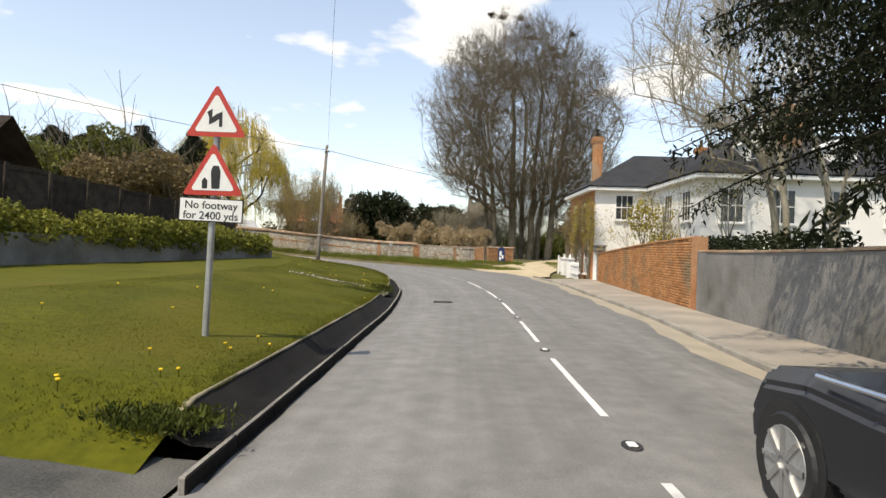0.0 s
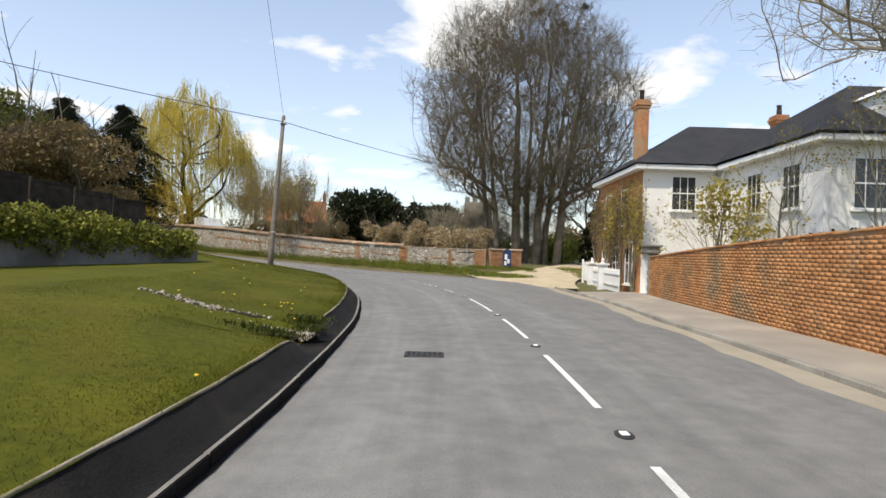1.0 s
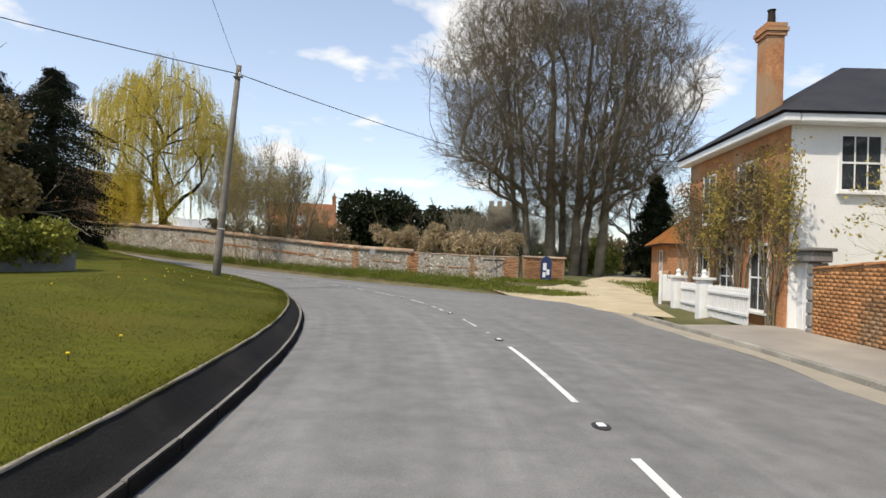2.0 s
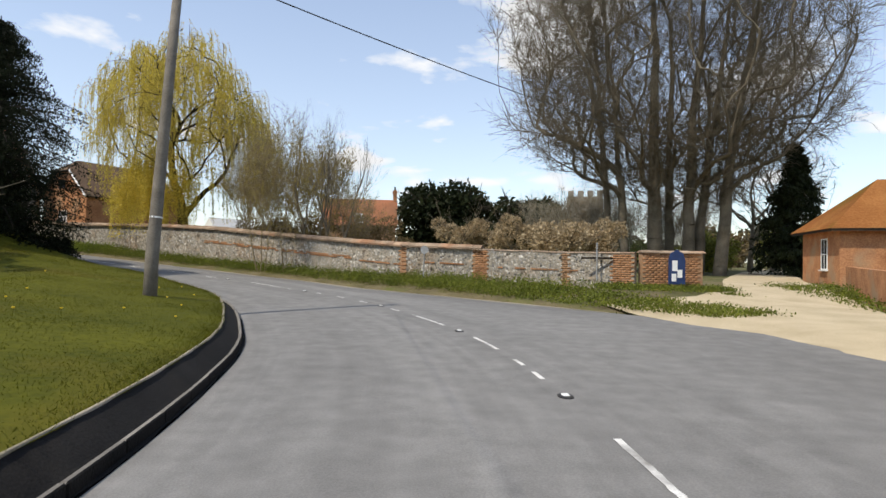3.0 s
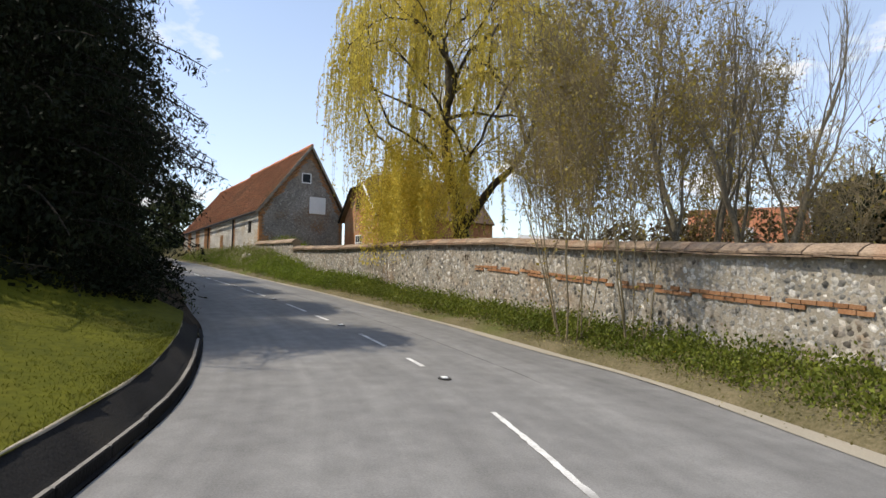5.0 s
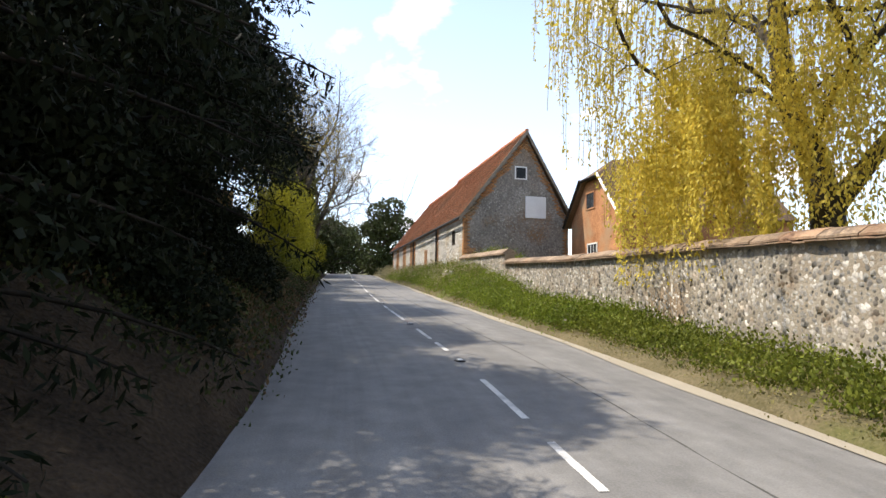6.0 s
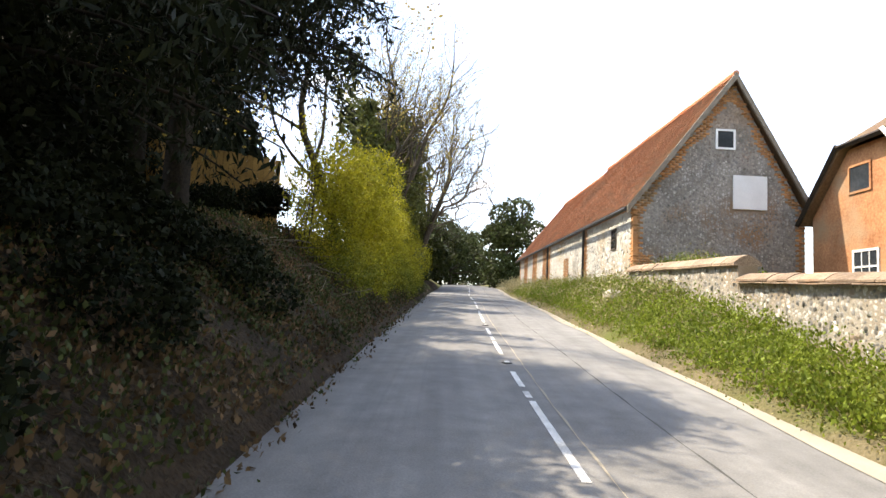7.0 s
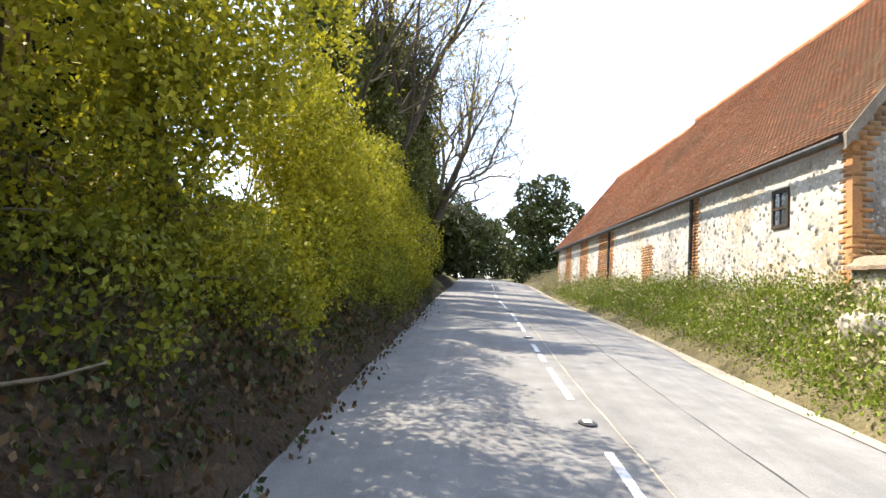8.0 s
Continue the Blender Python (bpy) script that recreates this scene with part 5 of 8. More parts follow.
# ---- signs, poles, board ----
def road_sign():
    """Two warning triangles and a plate on one post."""
    t = thing("warning_sign", "two red warning triangles and a worded plate on a grey post", "road sign", at=(-3.09, 7.42, 0.0))
    post = tube([(0, 0.06, 0.1), (0.10, 0.06, 3.3)], 0.042, 10)
    part("post", post, STEEL, t)

    def triangle(z, name):
        w, h, r = 0.75, 0.66, 0.05
        def tri(k):
            c = (0.0, h / 3)
            out = []
            for cx, cy in ((-w / 2, 0), (w / 2, 0), (0, h)):
                x, y = c[0] + (cx - c[0]) * k, c[1] + (cy - c[1]) * k
                dx, dy = c[0] - x, c[1] - y
                q = math.hypot(dx, dy)
                for a in (-50, 0, 50):
                    ca, sa = math.cos(radians(a)), math.sin(radians(a))
                    ex, ey = -(dx * ca - dy * sa) / q, -(dx * sa + dy * ca) / q
                    out.append((x + dx / q * r + ex * r * 0.55, y + dy / q * r + ey * r * 0.55))
            return out
        x = 0.10 * (z + 0.3) / 3.2
        mm = pose(x, 0, z, 90, 0, 3)
        tr = part(name, slab(tri(1.0), 0.012, mm), RED, t, "red-bordered white warning triangle")
        part("face", slab(tri(0.73), 0.004, mm @ Matrix.Translation((0, 0, 0.0125))), SIGN_WHITE, tr)
        part("back_rail", box(-0.2, 0.01, h * 0.3, 0.2, 0.03, h * 0.36, pose(x, 0, z)), STEEL, tr)
        return tr, mm @ Matrix.Translation((0, 0, 0.017))
    tr, mm = triangle(2.88, "triangle")
    bend = [(-0.115, 0.30), (-0.075, 0.33), (-0.05, 0.345), (-0.05, 0.27), (-0.055, 0.24), (0.02, 0.29), (0.075, 0.315), (0.075, 0.12), (0.035, 0.12), (0.035, 0.22), (-0.03, 0.175), (-0.09, 0.145), (-0.09, 0.24)]
    part("bend_symbol", slab(bend, 0.002, mm), BLACK, tr)
    tr, mm = triangle(2.14, "triangle")
    part("figure_shape", slab([(-0.035, 0.08), (0.065, 0.08), (0.075, 0.3), (0.05, 0.37), (-0.02, 0.37), (-0.045, 0.3)], 0.002, mm @ Matrix.Translation((0.02, 0, 0))), BLACK, tr, "plain black upright shape")
    part("figure_shape", slab([(-0.03, 0.08), (0.03, 0.08), (0.035, 0.18), (0.0, 0.22), (-0.035, 0.18)], 0.002, mm @ Matrix.Translation((-0.10, 0, 0))), BLACK, tr, "plain black upright shape")
    pl = part("plate", box(-0.40, -0.012, 0, 0.40, 0.0, 0.30, pose(0.06, 0, 1.80, 0, 1.5, 3), bevel=0.004), BLACK, t, "white plate with black lettering")
    part("plate_face", box(-0.385, -0.016, 0.014, 0.385, -0.0125, 0.286, pose(0.06, 0, 1.80, 0, 1.5, 3)), SIGN_WHITE, pl)
    for k, (txt, zz) in enumerate((("No footway", 0.165), ("for 2400 yds", 0.035))):
        cu = bpy.data.curves.new("lettering", "FONT")
        cu.body, cu.size, cu.align_x, cu.extrude = txt, 0.135, "CENTER", 0.0008
        cu.offset = 0.0015
        ob = new("lettering", cu)
        cu.materials.append(BLACK)
        ob.parent = pl
        ob.matrix_basis = pose(0.06, 0, 1.80, 0, 1.5, 3) @ pose(0, -0.018, zz, 90, 0, 0)


road_sign()


# The pole's wood, a little darker than WOOD.
POLE_WOOD = material("dark_pole_wood", (0.13, 0.115, 0.095), (0.24, 0.215, 0.18), 0.85, 3, 40, 0.4)


def utility_pole():
    t = thing("utility_pole", "tall weathered wooden pole carrying an overhead cable", "utility pole", at=(-9.1, 40.45, 0.35))
    part("shaft", tube([(0, 0, -0.4), (0.03, 0.03, 1), (0.2, 0.25, 5), (0.34, 0.42, 8.1)], [0.155, 0.145, 0.115, 0.095], 12), POLE_WOOD, t, smooth=True)
    part("band", tube([(0.07, 0.08, 1.86), (0.072, 0.083, 1.9)], 0.142, 12), SIGN_WHITE, t, "white marker band")
    part("bracket", box(0.2, 0.25, 7.6, 0.55, 0.33, 7.66), IRON, t)
    part("insulator", tube([(0.42, 0.3, 7.65), (0.42, 0.3, 7.75), (0.42, 0.3, 7.82)], [0.03, 0.05, 0.03], 8), WHITE_PAINT, t)
    return Vector((-8.7, 40.8, 8.1))


POLE_TOP = utility_pole()


def cable(name, a, b, sag, r=0.018):
    a, b = Vector(a), Vector(b)
    pts = [a.lerp(b, k / 24) - Vector((0, 0, sag * 4 * (k / 24) * (1 - k / 24))) for k in range(25)]
    tagged(part(name, tube(pts, r, 5), BLACK, smooth=True), "thin black overhead cable between poles", "cable")


cable("overhead_cable", POLE_TOP, (-36.0, 24.0, 11.6), 0.5)
cable("overhead_cable", POLE_TOP, (15.0, 76.0, 9.2), 0.7)
cable("overhead_cable", POLE_TOP, (-1.5, 8.0, 13.5), 0.2, 0.007)

board = thing("notice_board", "blue arched notice board with papers on posts", "notice board", at=(4.5, 52.1, 0.0), rz=0)
part("post", box(-0.28, -0.02, 0.0, -0.21, 0.04, 1.5), DARK_TIMBER, board)
part("post", box(0.21, -0.02, 0.0, 0.28, 0.04, 1.5), DARK_TIMBER, board)
BLUE = material("blue_paint", (0.010, 0.025, 0.085), (0.016, 0.04, 0.13), 0.5, 3, 30, 0.05)
part("frame", slab([(-0.3, 0.55), (0.3, 0.55), (0.3, 1.5), (0.22, 1.72), (0, 1.86), (-0.22, 1.72), (-0.3, 1.5)], 0.08, Matrix.Translation((0, -0.02, 0)) @ Matrix.Rotation(math.pi / 2, 4, "X")), BLUE, board)
part("paper", box(-0.17, -0.108, 1.05, 0.02, -0.102, 1.45), SIGN_WHITE, board)
part("paper", box(0.02, -0.108, 0.8, 0.19, -0.102, 1.1), SIGN_WHITE, board)
part("paper", box(-0.19, -0.108, 0.66, -0.02, -0.102, 0.95), SIGN_WHITE, board)
tpost = thing("finger_post", "small grey post with a cross arm before the flint wall", "signpost", at=(1.6, 52.35, 0.0))
part("post", tube([(0, 0, -0.1), (0, 0, 2.1)], 0.035, 8), STEEL, tpost)
part("arm", box(-0.6, -0.02, 1.46, 0.6, 0.02, 1.54), DARK_TIMBER, tpost)
rs = thing("round_sign", "round road sign seen from its grey back", "road sign", at=(-5.4, 52.75, 0.25))
part("post", tube([(0, 0, -0.1), (0.06, 0, 1.55)], 0.03, 8), STEEL, rs)
part("disc", tube([(0.06, -0.035, 1.5), (0.06, -0.05, 1.5)], [0.17, 0.17], 18), STEEL, rs)


# ---- trees and shrubs ----
def beeches():
    spots = [(4.7, 75.6, 0.34), (5.6, 74.6, 0.30), (7.6, 74.4, 0.62), (8.8, 75.4, 0.4), (9.9, 74.0, 0.5), (10.9, 74.6, 0.42), (12.0, 73.6, 0.5)]
    mid = np.array([8.3, 74.4])
    rng = np.random.default_rng(40)
    # one high shared crown, egg-shaped, parted among the stems
    n = 7400
    d = rng.normal(0, 1, (n, 3))
    d /= np.linalg.norm(d, axis=1)[:, None]
    rad = rng.uniform(0.25, 1.0, (n, 1)) ** 0.55
    lump = 1 + 0.10 * np.sin(d[:, :1] * 9 + 1) * np.sin(d[:, 1:2] * 8) + 0.06 * np.sin(d[:, 2:3] * 13)
    c = d * rad * lump * [12.3, 10.0, 14.2] + [mid[0] + 0.3, mid[1], 16.8]
    c[:, 0] += np.clip(7 - c[:, 2], 0, 12) * 0.05 * (mid[0] - c[:, 0])
    c = c[c[:, 2] > 6.0 + 0.5 * np.maximum(0, np.hypot(c[:, 0] - mid[0], c[:, 1] - mid[1]) - 3.5)]
    own = np.argmin([np.hypot(c[:, 0] - mid[0] - (x - mid[0]) * 2.3, c[:, 1] - mid[1] - (y - mid[1]) * 3.2) for x, y, r in spots], 0)
    for k, (x, y, r) in enumerate(spots):
        g = ground_z(x, y)
        t = thing("beech_tree", "tall bare beech tree in a close clump", "tree", "beech clump", at=(x, y, g))
        mine = c[own == k] - [x, y, g]
        lean = mine[:, :2].mean(0) * 0.5
        zt = np.linspace(-0.4, 20.0, 22)
        rise = (np.clip(zt, 0, 20) / 20) ** 1.5
        stem = np.stack([lean[0] * rise + np.cumsum(rng.normal(0, 0.05, 22)), lean[1] * rise + np.cumsum(rng.normal(0, 0.05, 22)), zt], 1)
        segs, tips, heads = colonise(rng, stem, mine, 0.95, 0.2, 0.05, 0.0115, 2.15, r, 1.2)
        split_mesh(np.concatenate([segs, twiggery(rng, segs, 0.026, 3, 1.5, 0.012, 0.15)]), 0.05, "trunk", "crown", BARK_BEECH, t)
        if k in (2, 3, 5):
            for j in range(3):
                p = tips[np.argsort(-tips[:, 2])[rng.integers(0, 14)]]
                nest = thing("rook_nest", "dark twig nest high in the bare beech", "nest", "rook nests", at=(x + p[0], y + p[1], g + p[2] - 0.3))
                q = rng.normal(0, 0.22, (90, 3)) * [1, 1, 0.6]
                dd = rng.normal(0, 0.25, (90, 3)) * [1, 1, 0.3]
                part("twig_ball", segments_mesh("twig_ball", np.concatenate([q - dd, q + dd, np.full((90, 2), 0.02)], 1), 3), BARK_DARK, nest)


BARK_BEECH = material("beech_bark", (0.095, 0.08, 0.056), (0.215, 0.182, 0.132), 0.95, 1.2, 20, 0.5)


def willow():
    rng = np.random.default_rng(8)
    ox, oy, oz = -23.2, 63.1, 2.9
    t = thing("willow_tree", "large weeping willow in yellow spring leaf behind the wall", "tree", at=(ox, oy, oz))
    stem = [(0, 0, -0.4), (0.0, 0, 0.5), (-0.05, 0.0, 1.2), (-0.25, -0.05, 2.1), (-0.6, -0.1, 3.1), (-0.8, -0.1, 4.2), (-0.85, -0.1, 5.4), (-0.8, 0.0, 6.6), (-1.0, 0.1, 7.8), (-1.2, 0.1, 8.8)]
    # boughs end on a broad dome
    n = 330
    d = rng.normal(0, 1, (n, 3))
    d[:, 2] = np.abs(d[:, 2]) * 1.1 - 0.15
    d /= np.linalg.norm(d, axis=1)[:, None]
    lump = 1 + 0.16 * np.sin(d[:, :1] * 5 + 2) * np.sin(d[:, 1:2] * 6 + 1)
    dome = d * rng.uniform(0.45, 1.0, (n, 1)) ** 0.45 * lump * [5.4, 5.0, 5.9] + [-0.35, 0.1, 6.9]
    low = np.stack([rng.uniform(-4.0, 2.6, 50), rng.uniform(-2.6, 1.5, 50), rng.uniform(3.0, 5.4, 50)], 1)
    segs, tips, heads = colonise(rng, np.array(stem), np.concatenate([dome, low]), 0.6, 0.3, 0.08, 0.014, 2.2, 0.36, 1.2)
    limb = [(0.1, 0.05, 1.0), (0.75, 0.2, 1.9), (1.3, 0.35, 2.6), (2.0, 0.5, 3.1), (2.6, 0.6, 3.9), (2.9, 0.7, 5.0), (3.4, 0.8, 6.2)]
    right = d[:36] * [2.0, 3.0, 2.6] + [3.0, 0.4, 6.0]
    segs2, tips2, h2 = colonise(rng, np.array(limb), right, 0.6, 0.3, 0.10, 0.015, 2.2, 0.19)
    both = np.concatenate([segs, segs2])
    part("trunk", segments_mesh("trunk", both[both[:, 6] >= 0.04], 7), BARK_DARK, t, smooth=True)
    part("bough_frame", segments_mesh("bough_frame", both[both[:, 6] < 0.04], 3), BARK_DARK, t, kind="stuff")
    tips = np.concatenate([tips, tips2])
    strands, leaves = [], []
    # fine shoots hang from the boughs in bunches
    for b in tips:
        m = rng.integers(2, 11)
        out = b[:2] - np.array([-0.4, 0.1])
        out = out / max(np.linalg.norm(out), 0.5)
        reach = rng.uniform(0.9, 4.0) if b[2] > 6 else rng.uniform(0.8, 3.0)
        for _ in range(m):
            p = b + rng.normal(0, 0.24, 3)
            L = min(reach * rng.uniform(0.6, 1.15), max(p[2] - 0.2, 0.3))
            h = np.array([out[0] * 0.7 + rng.normal(0, 0.25), out[1] * 0.7 + rng.normal(0, 0.25), 0.2])
            q = p
            for k in range(5):
                h = h * 0.45 + np.array([rng.normal(0, 0.05), rng.normal(0, 0.05), -0.8])
                nq = q + h / np.linalg.norm(h) * L / 5
                strands.append((*q, *nq, 0.008, 0.006))
                u = rng.random((8, 1))
                leaves.append(q + (nq - q) * u + rng.normal(0, 0.035, (8, 3)))
                q = nq
    part("strand_veil", segments_mesh("strand_veil", strands, 3), BARK_STRAW, t, kind="stuff")
    part("leaf_veil", leaf_cards("leaf_veil", np.concatenate(leaves), 0.047, rng, stretch=2.2, hang=0.6), LEAF_WILLOW, t, kind="stuff")
    # a low dense curtain of leaf that reaches the wall
    pts = []
    bunches = [(-3.3, -1.3, 3.6, 0.75), (-2.5, -1.9, 4.6, 0.8), (-1.7, -1.6, 5.3, 0.7), (-1.0, -2.1, 4.2, 0.6), (-2.2, -0.7, 5.0, 0.9), (-3.7, -0.4, 4.2, 0.6), (-0.6, -1.5, 3.4, 0.5), (0.4, -1.9, 3.9, 0.55), (1.3, -1.6, 4.6, 0.6)]
    for k in range(760):
        bx, by, bz, br = bunches[rng.integers(0, len(bunches))]
        aa = rng.uniform(0, math.tau)
        rr = br * 1.1 * math.sqrt(rng.random())
        x0, y0, z0 = bx + rr * math.cos(aa), by + rr * math.sin(aa), bz * rng.uniform(0.55, 1.0) - 0.4 * rr
        z1 = max(-0.5, z0 - rng.uniform(0.8, 3.6))
        f = rng.random((44, 1))
        pts.append(np.concatenate([x0 + rng.normal(0, 0.05, (44, 1)), y0 + rng.normal(0, 0.05, (44, 1)), z0 + (z1 - z0) * f], 1))
    part("low_curtain", leaf_cards("low_curtain", np.concatenate(pts), 0.042, rng, stretch=2.4, hang=0.6), LEAF_WILLOW, t, kind="stuff")


BARK_STRAW = material("straw_twigs", (0.30, 0.24, 0.06), (0.48, 0.40, 0.13), 0.8, 2, 20, 0.1)


def stem_shrub(name, label, at, h, stems, seed, mat=None, buds=0, spread=0.3, leaf=None, bud_size=0.05, levels=2, twigs=0):
    rng = np.random.default_rng(seed)
    t = thing(name, label, "shrub", at=at)
    segs, tips = [], []
    for k in range(stems):
        a = rng.uniform(0, math.tau)
        grow(rng, (0.25 * math.cos(a), 0.25 * math.sin(a), -0.1), (math.cos(a) * spread, math.sin(a) * spread, 1), h * rng.uniform(0.4, 0.6), 0.012 + 0.0025 * h * rng.random(), levels, spread=0.38, upward=0.5, kids=(2, 4), wobble=0.08, steps=4, out=segs, tips=tips, shrink=0.62)
    a = np.array(segs)
    if twigs:
        a = np.concatenate([a, twiggery(rng, a, 0.02, twigs, 0.55, 0.0055, 0.25)])
    part("stem", segments_mesh("stem", a, 4), mat or BARK, t, kind="stuff")
    if buds:
        k = rng.integers(0, len(a), buds)
        f = rng.random((buds, 1))
        part("leaves", leaf_cards("leaves", a[k, :3] * (1 - f) + a[k, 3:6] * f + rng.normal(0, 0.03, (buds, 3)), bud_size, rng), leaf or LEAF_BUD, t, kind="stuff")
    return t


def mass(name, label, category, at, blobs, count, size, leaf, seed, trunk=None, bark=None, inner=0.55, hang=0.0, stretch=1.6, kind="", sections=0):
    """A leafy mass: a trunk with limbs into each lobe, and leaves over an uneven heap of lobes."""
    rng = np.random.default_rng(seed)
    t = thing(name, label, category, at=at, kind=kind)
    segs, tips = [], []
    if trunk:
        h, r = trunk
        grow(rng, (0, 0, -0.3), (0, 0, 1), h, r, 0, wobble=0.05, steps=5, out=segs, tips=tips, thin=0.5)
        for b in blobs:
            p = np.array([0, 0, min(h * 0.9, max(0.4, b[2] * 0.55))])
            d = np.array(b[:3]) - p
            grow(rng, p, d, np.linalg.norm(d), r * 0.4, 2, spread=0.6, upward=0.0, kids=(2, 3), wobble=0.1, steps=4, out=segs, tips=tips)
        part("trunk", segments_mesh("trunk", segs, 6), bark or BARK_DARK, t)
    n = max(1, sections)
    for k in range(n):
        some = blobs[len(blobs) * k // n:len(blobs) * (k + 1) // n]
        nm = "leafy_section" if sections else "crown"
        part(nm, leaf_cards(nm, shell_points(rng, some, count // n, inner), size, rng, hang=hang, stretch=stretch), leaf, t)
    return t


def lobes(rng, n, box_, r):
    """n lobes of radius about r strewn in a box (x0 y0 z0 x1 y1 z1)."""
    b = np.array(box_, float)
    return [(*(b[:3] + (b[3:] - b[:3]) * rng.random(3)), *(np.array([r, r, r * 0.8]) * rng.uniform(0.7, 1.25))) for _ in range(n)]


def conifer(name, label, at, h, r, seed, tiers=16, leaf=None, low=0.6, needles=40, size=0.05, lean=(0, 0), core=3200, broad=1.7, leaf_size=0.11):
    """A dark evergreen with drooping tiered boughs, each bough a spray of needles on a limb."""
    rng = np.random.default_rng(seed)
    t = thing(name, label, "tree", at=at)
    segs, pts = [], []
    segs.append((0, 0, -0.4, lean[0] * 0.5, lean[1] * 0.5, h * 0.5, 0.032 * h, 0.02 * h))
    segs.append((lean[0] * 0.5, lean[1] * 0.5, h * 0.5, *lean, h, 0.02 * h, 0.02))
    for k in range(tiers):
        z = low + (h - low) * (k + 0.5) / tiers
        L = r * (1 - (z / h) ** broad) * 1.05 + 0.3
        for j in range(7):
            a = rng.uniform(0, math.tau)
            n = 7
            p = np.array([lean[0] * z / h, lean[1] * z / h, z + rng.normal(0, 0.15)])
            hd = np.array([math.cos(a), math.sin(a), rng.uniform(0.0, 0.35)])
            ll = L * rng.uniform(0.7, 1.15)
            for i in range(n):
                hd = hd + [0, 0, -0.09]
                q = p + hd / np.linalg.norm(hd) * ll / n
                segs.append((*p, *q, 0.035 * (1 - i / n) + 0.01, 0.035 * (1 - (i + 1) / n) + 0.008))
                w = 0.18 + 0.5 * math.sin(math.pi * (i + 0.6) / n) * min(1, L / 2.5)
                side = np.array([-hd[1], hd[0], 0])
                for _ in range(needles):
                    pts.append(p + (q - p) * rng.random() + side * rng.normal(0, w * 0.6) + np.array([0, 0, -abs(rng.normal(0, 0.2)) + 0.06]))
                p = q
    if core:
        z = rng.uniform(low + 0.3, h * 0.9, core)
        a = rng.uniform(0, math.tau, core)
        rr = r * (1 - (z / h) ** broad) * rng.uniform(0.1, 0.86, core) ** 0.7
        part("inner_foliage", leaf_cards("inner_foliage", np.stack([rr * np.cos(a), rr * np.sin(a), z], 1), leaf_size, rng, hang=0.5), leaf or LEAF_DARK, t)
    part("trunk", segments_mesh("trunk", segs, 5), BARK_BLACK, t)
    part("foliage", leaf_cards("foliage", pts, size, rng, hang=0.35, stretch=4.2), leaf or LEAF_DARK, t)
    return t


def beside(side, s0, s1, d0, d1, n, seed):
    rng = np.random.default_rng(seed)
    s = rng.uniform(s0, s1, n)
    d = rng.uniform(d0, d1, n)
    u = wide_r(s) + d if side > 0 else -wide_l(s) - d
    x = np.interp(s, LS, LINE[:, 0]) + np.interp(s, LS, LN[:, 0]) * u
    y = np.interp(s, LS, LINE[:, 1]) + np.interp(s, LS, LN[:, 1]) * u
    return np.stack([x, y, 0 * x], 1)


beeches()
willow()
rng0 = np.random.default_rng(77)
# shrubs by the flint wall
for k, (x, y, h, n) in enumerate([(-13.0, 55.9, 5.4, 4), (-14.2, 56.0, 6.4, 7)]):
    stem_shrub("wall_shrub", "tall thin-stemmed shrub budding against the flint wall", (x, y, ground_z(x, y)), h, n, 20 + k, BARK_TAN, 2600, 0.24, levels=3, bud_size=0.045, twigs=1)
for k, (x, y, h, n) in enumerate([(-15.4, 60.6, 6.0, 6), (-17.6, 62.4, 6.4, 7), (-13.6, 61, 5.6, 6), (-16.7, 60.2, 5.0, 5), (-14.4, 59.6, 6.2, 5), (-13.0, 62.6, 6.4, 6), (-10.5, 60.0, 3.6, 6), (-19.5, 65, 5.5, 6)]):
    stem_shrub("garden_shrub", "leafless garden shrub with yellow buds behind the wall", (x, y, ground_z(x, y)), h, n, 30 + k, BARK_TAN, 5200 if k < 6 else 900, 0.34, levels=3, bud_size=0.045, twigs=1)
for k, (x, y, h) in enumerate([(-12.9, 59.4, 8.6), (-11.8, 59.7, 7.6)]):
    bare_tree("bare_tree", "slender bare tree with upright twigs behind the wall", (x, y, 0.8), h, 0.14, 60 + k, stems=2, levels=4, upward=0.8, spread=0.32, kids=(3, 4), limit=0.02)
mass("dark_yew", "dense dark evergreen tree behind the flint wall", "tree", (-12.6, 103, 1.0), lobes(rng0, 20, (-3.4, -2.5, 1.5, 3.4, 2.5, 7.6), 2.9), 20000, 0.34, LEAF_YEW, 11, (4, 0.5))
mass("dark_yew", "dense dark evergreen tree behind the flint wall", "tree", (-3.6, 104, 1.0), lobes(rng0, 17, (-3, -2.5, 1.5, 3, 2.5, 6.6), 2.5), 17000, 0.34, LEAF_YEW, 12, (4, 0.5))
for k, (x, y, h, w) in enumerate([(-8.0, 80, 4.4, 2.2), (-3.0, 78, 4.8, 2.0), (-5.5, 82, 4.6, 2.2), (0.5, 78, 4.2, 1.6), (2.8, 66, 3.4, 1.2), (0.6, 64, 3.2, 1.0)]):
    mass("flowering_shrub", "large spring shrub in pale pinkish-brown bud", "shrub", (x, y, 0.8), lobes(rng0, 11, (-w, -1, 1.2, w, 1, h - 0.7), 0.75), 5500, 0.10, LEAF_BLOSSOM, 70 + k, (1.5, 0.12), BARK)
for k, (x, y) in enumerate([(-19.5, 67.0), (-16.5, 65.5), (-13.5, 64.5), (-10.5, 64.0)]):
    mass("garden_bush", "brown-green budding bush behind the flint wall", "shrub", (x, y, ground_z(x, y)), lobes(rng0, 9, (-1.7, -1, 0.8, 1.7, 1, 2.6), 0.8), 4200, 0.085, LEAF_BUDBROWN, 140 + k, (0.9, 0.08), BARK)
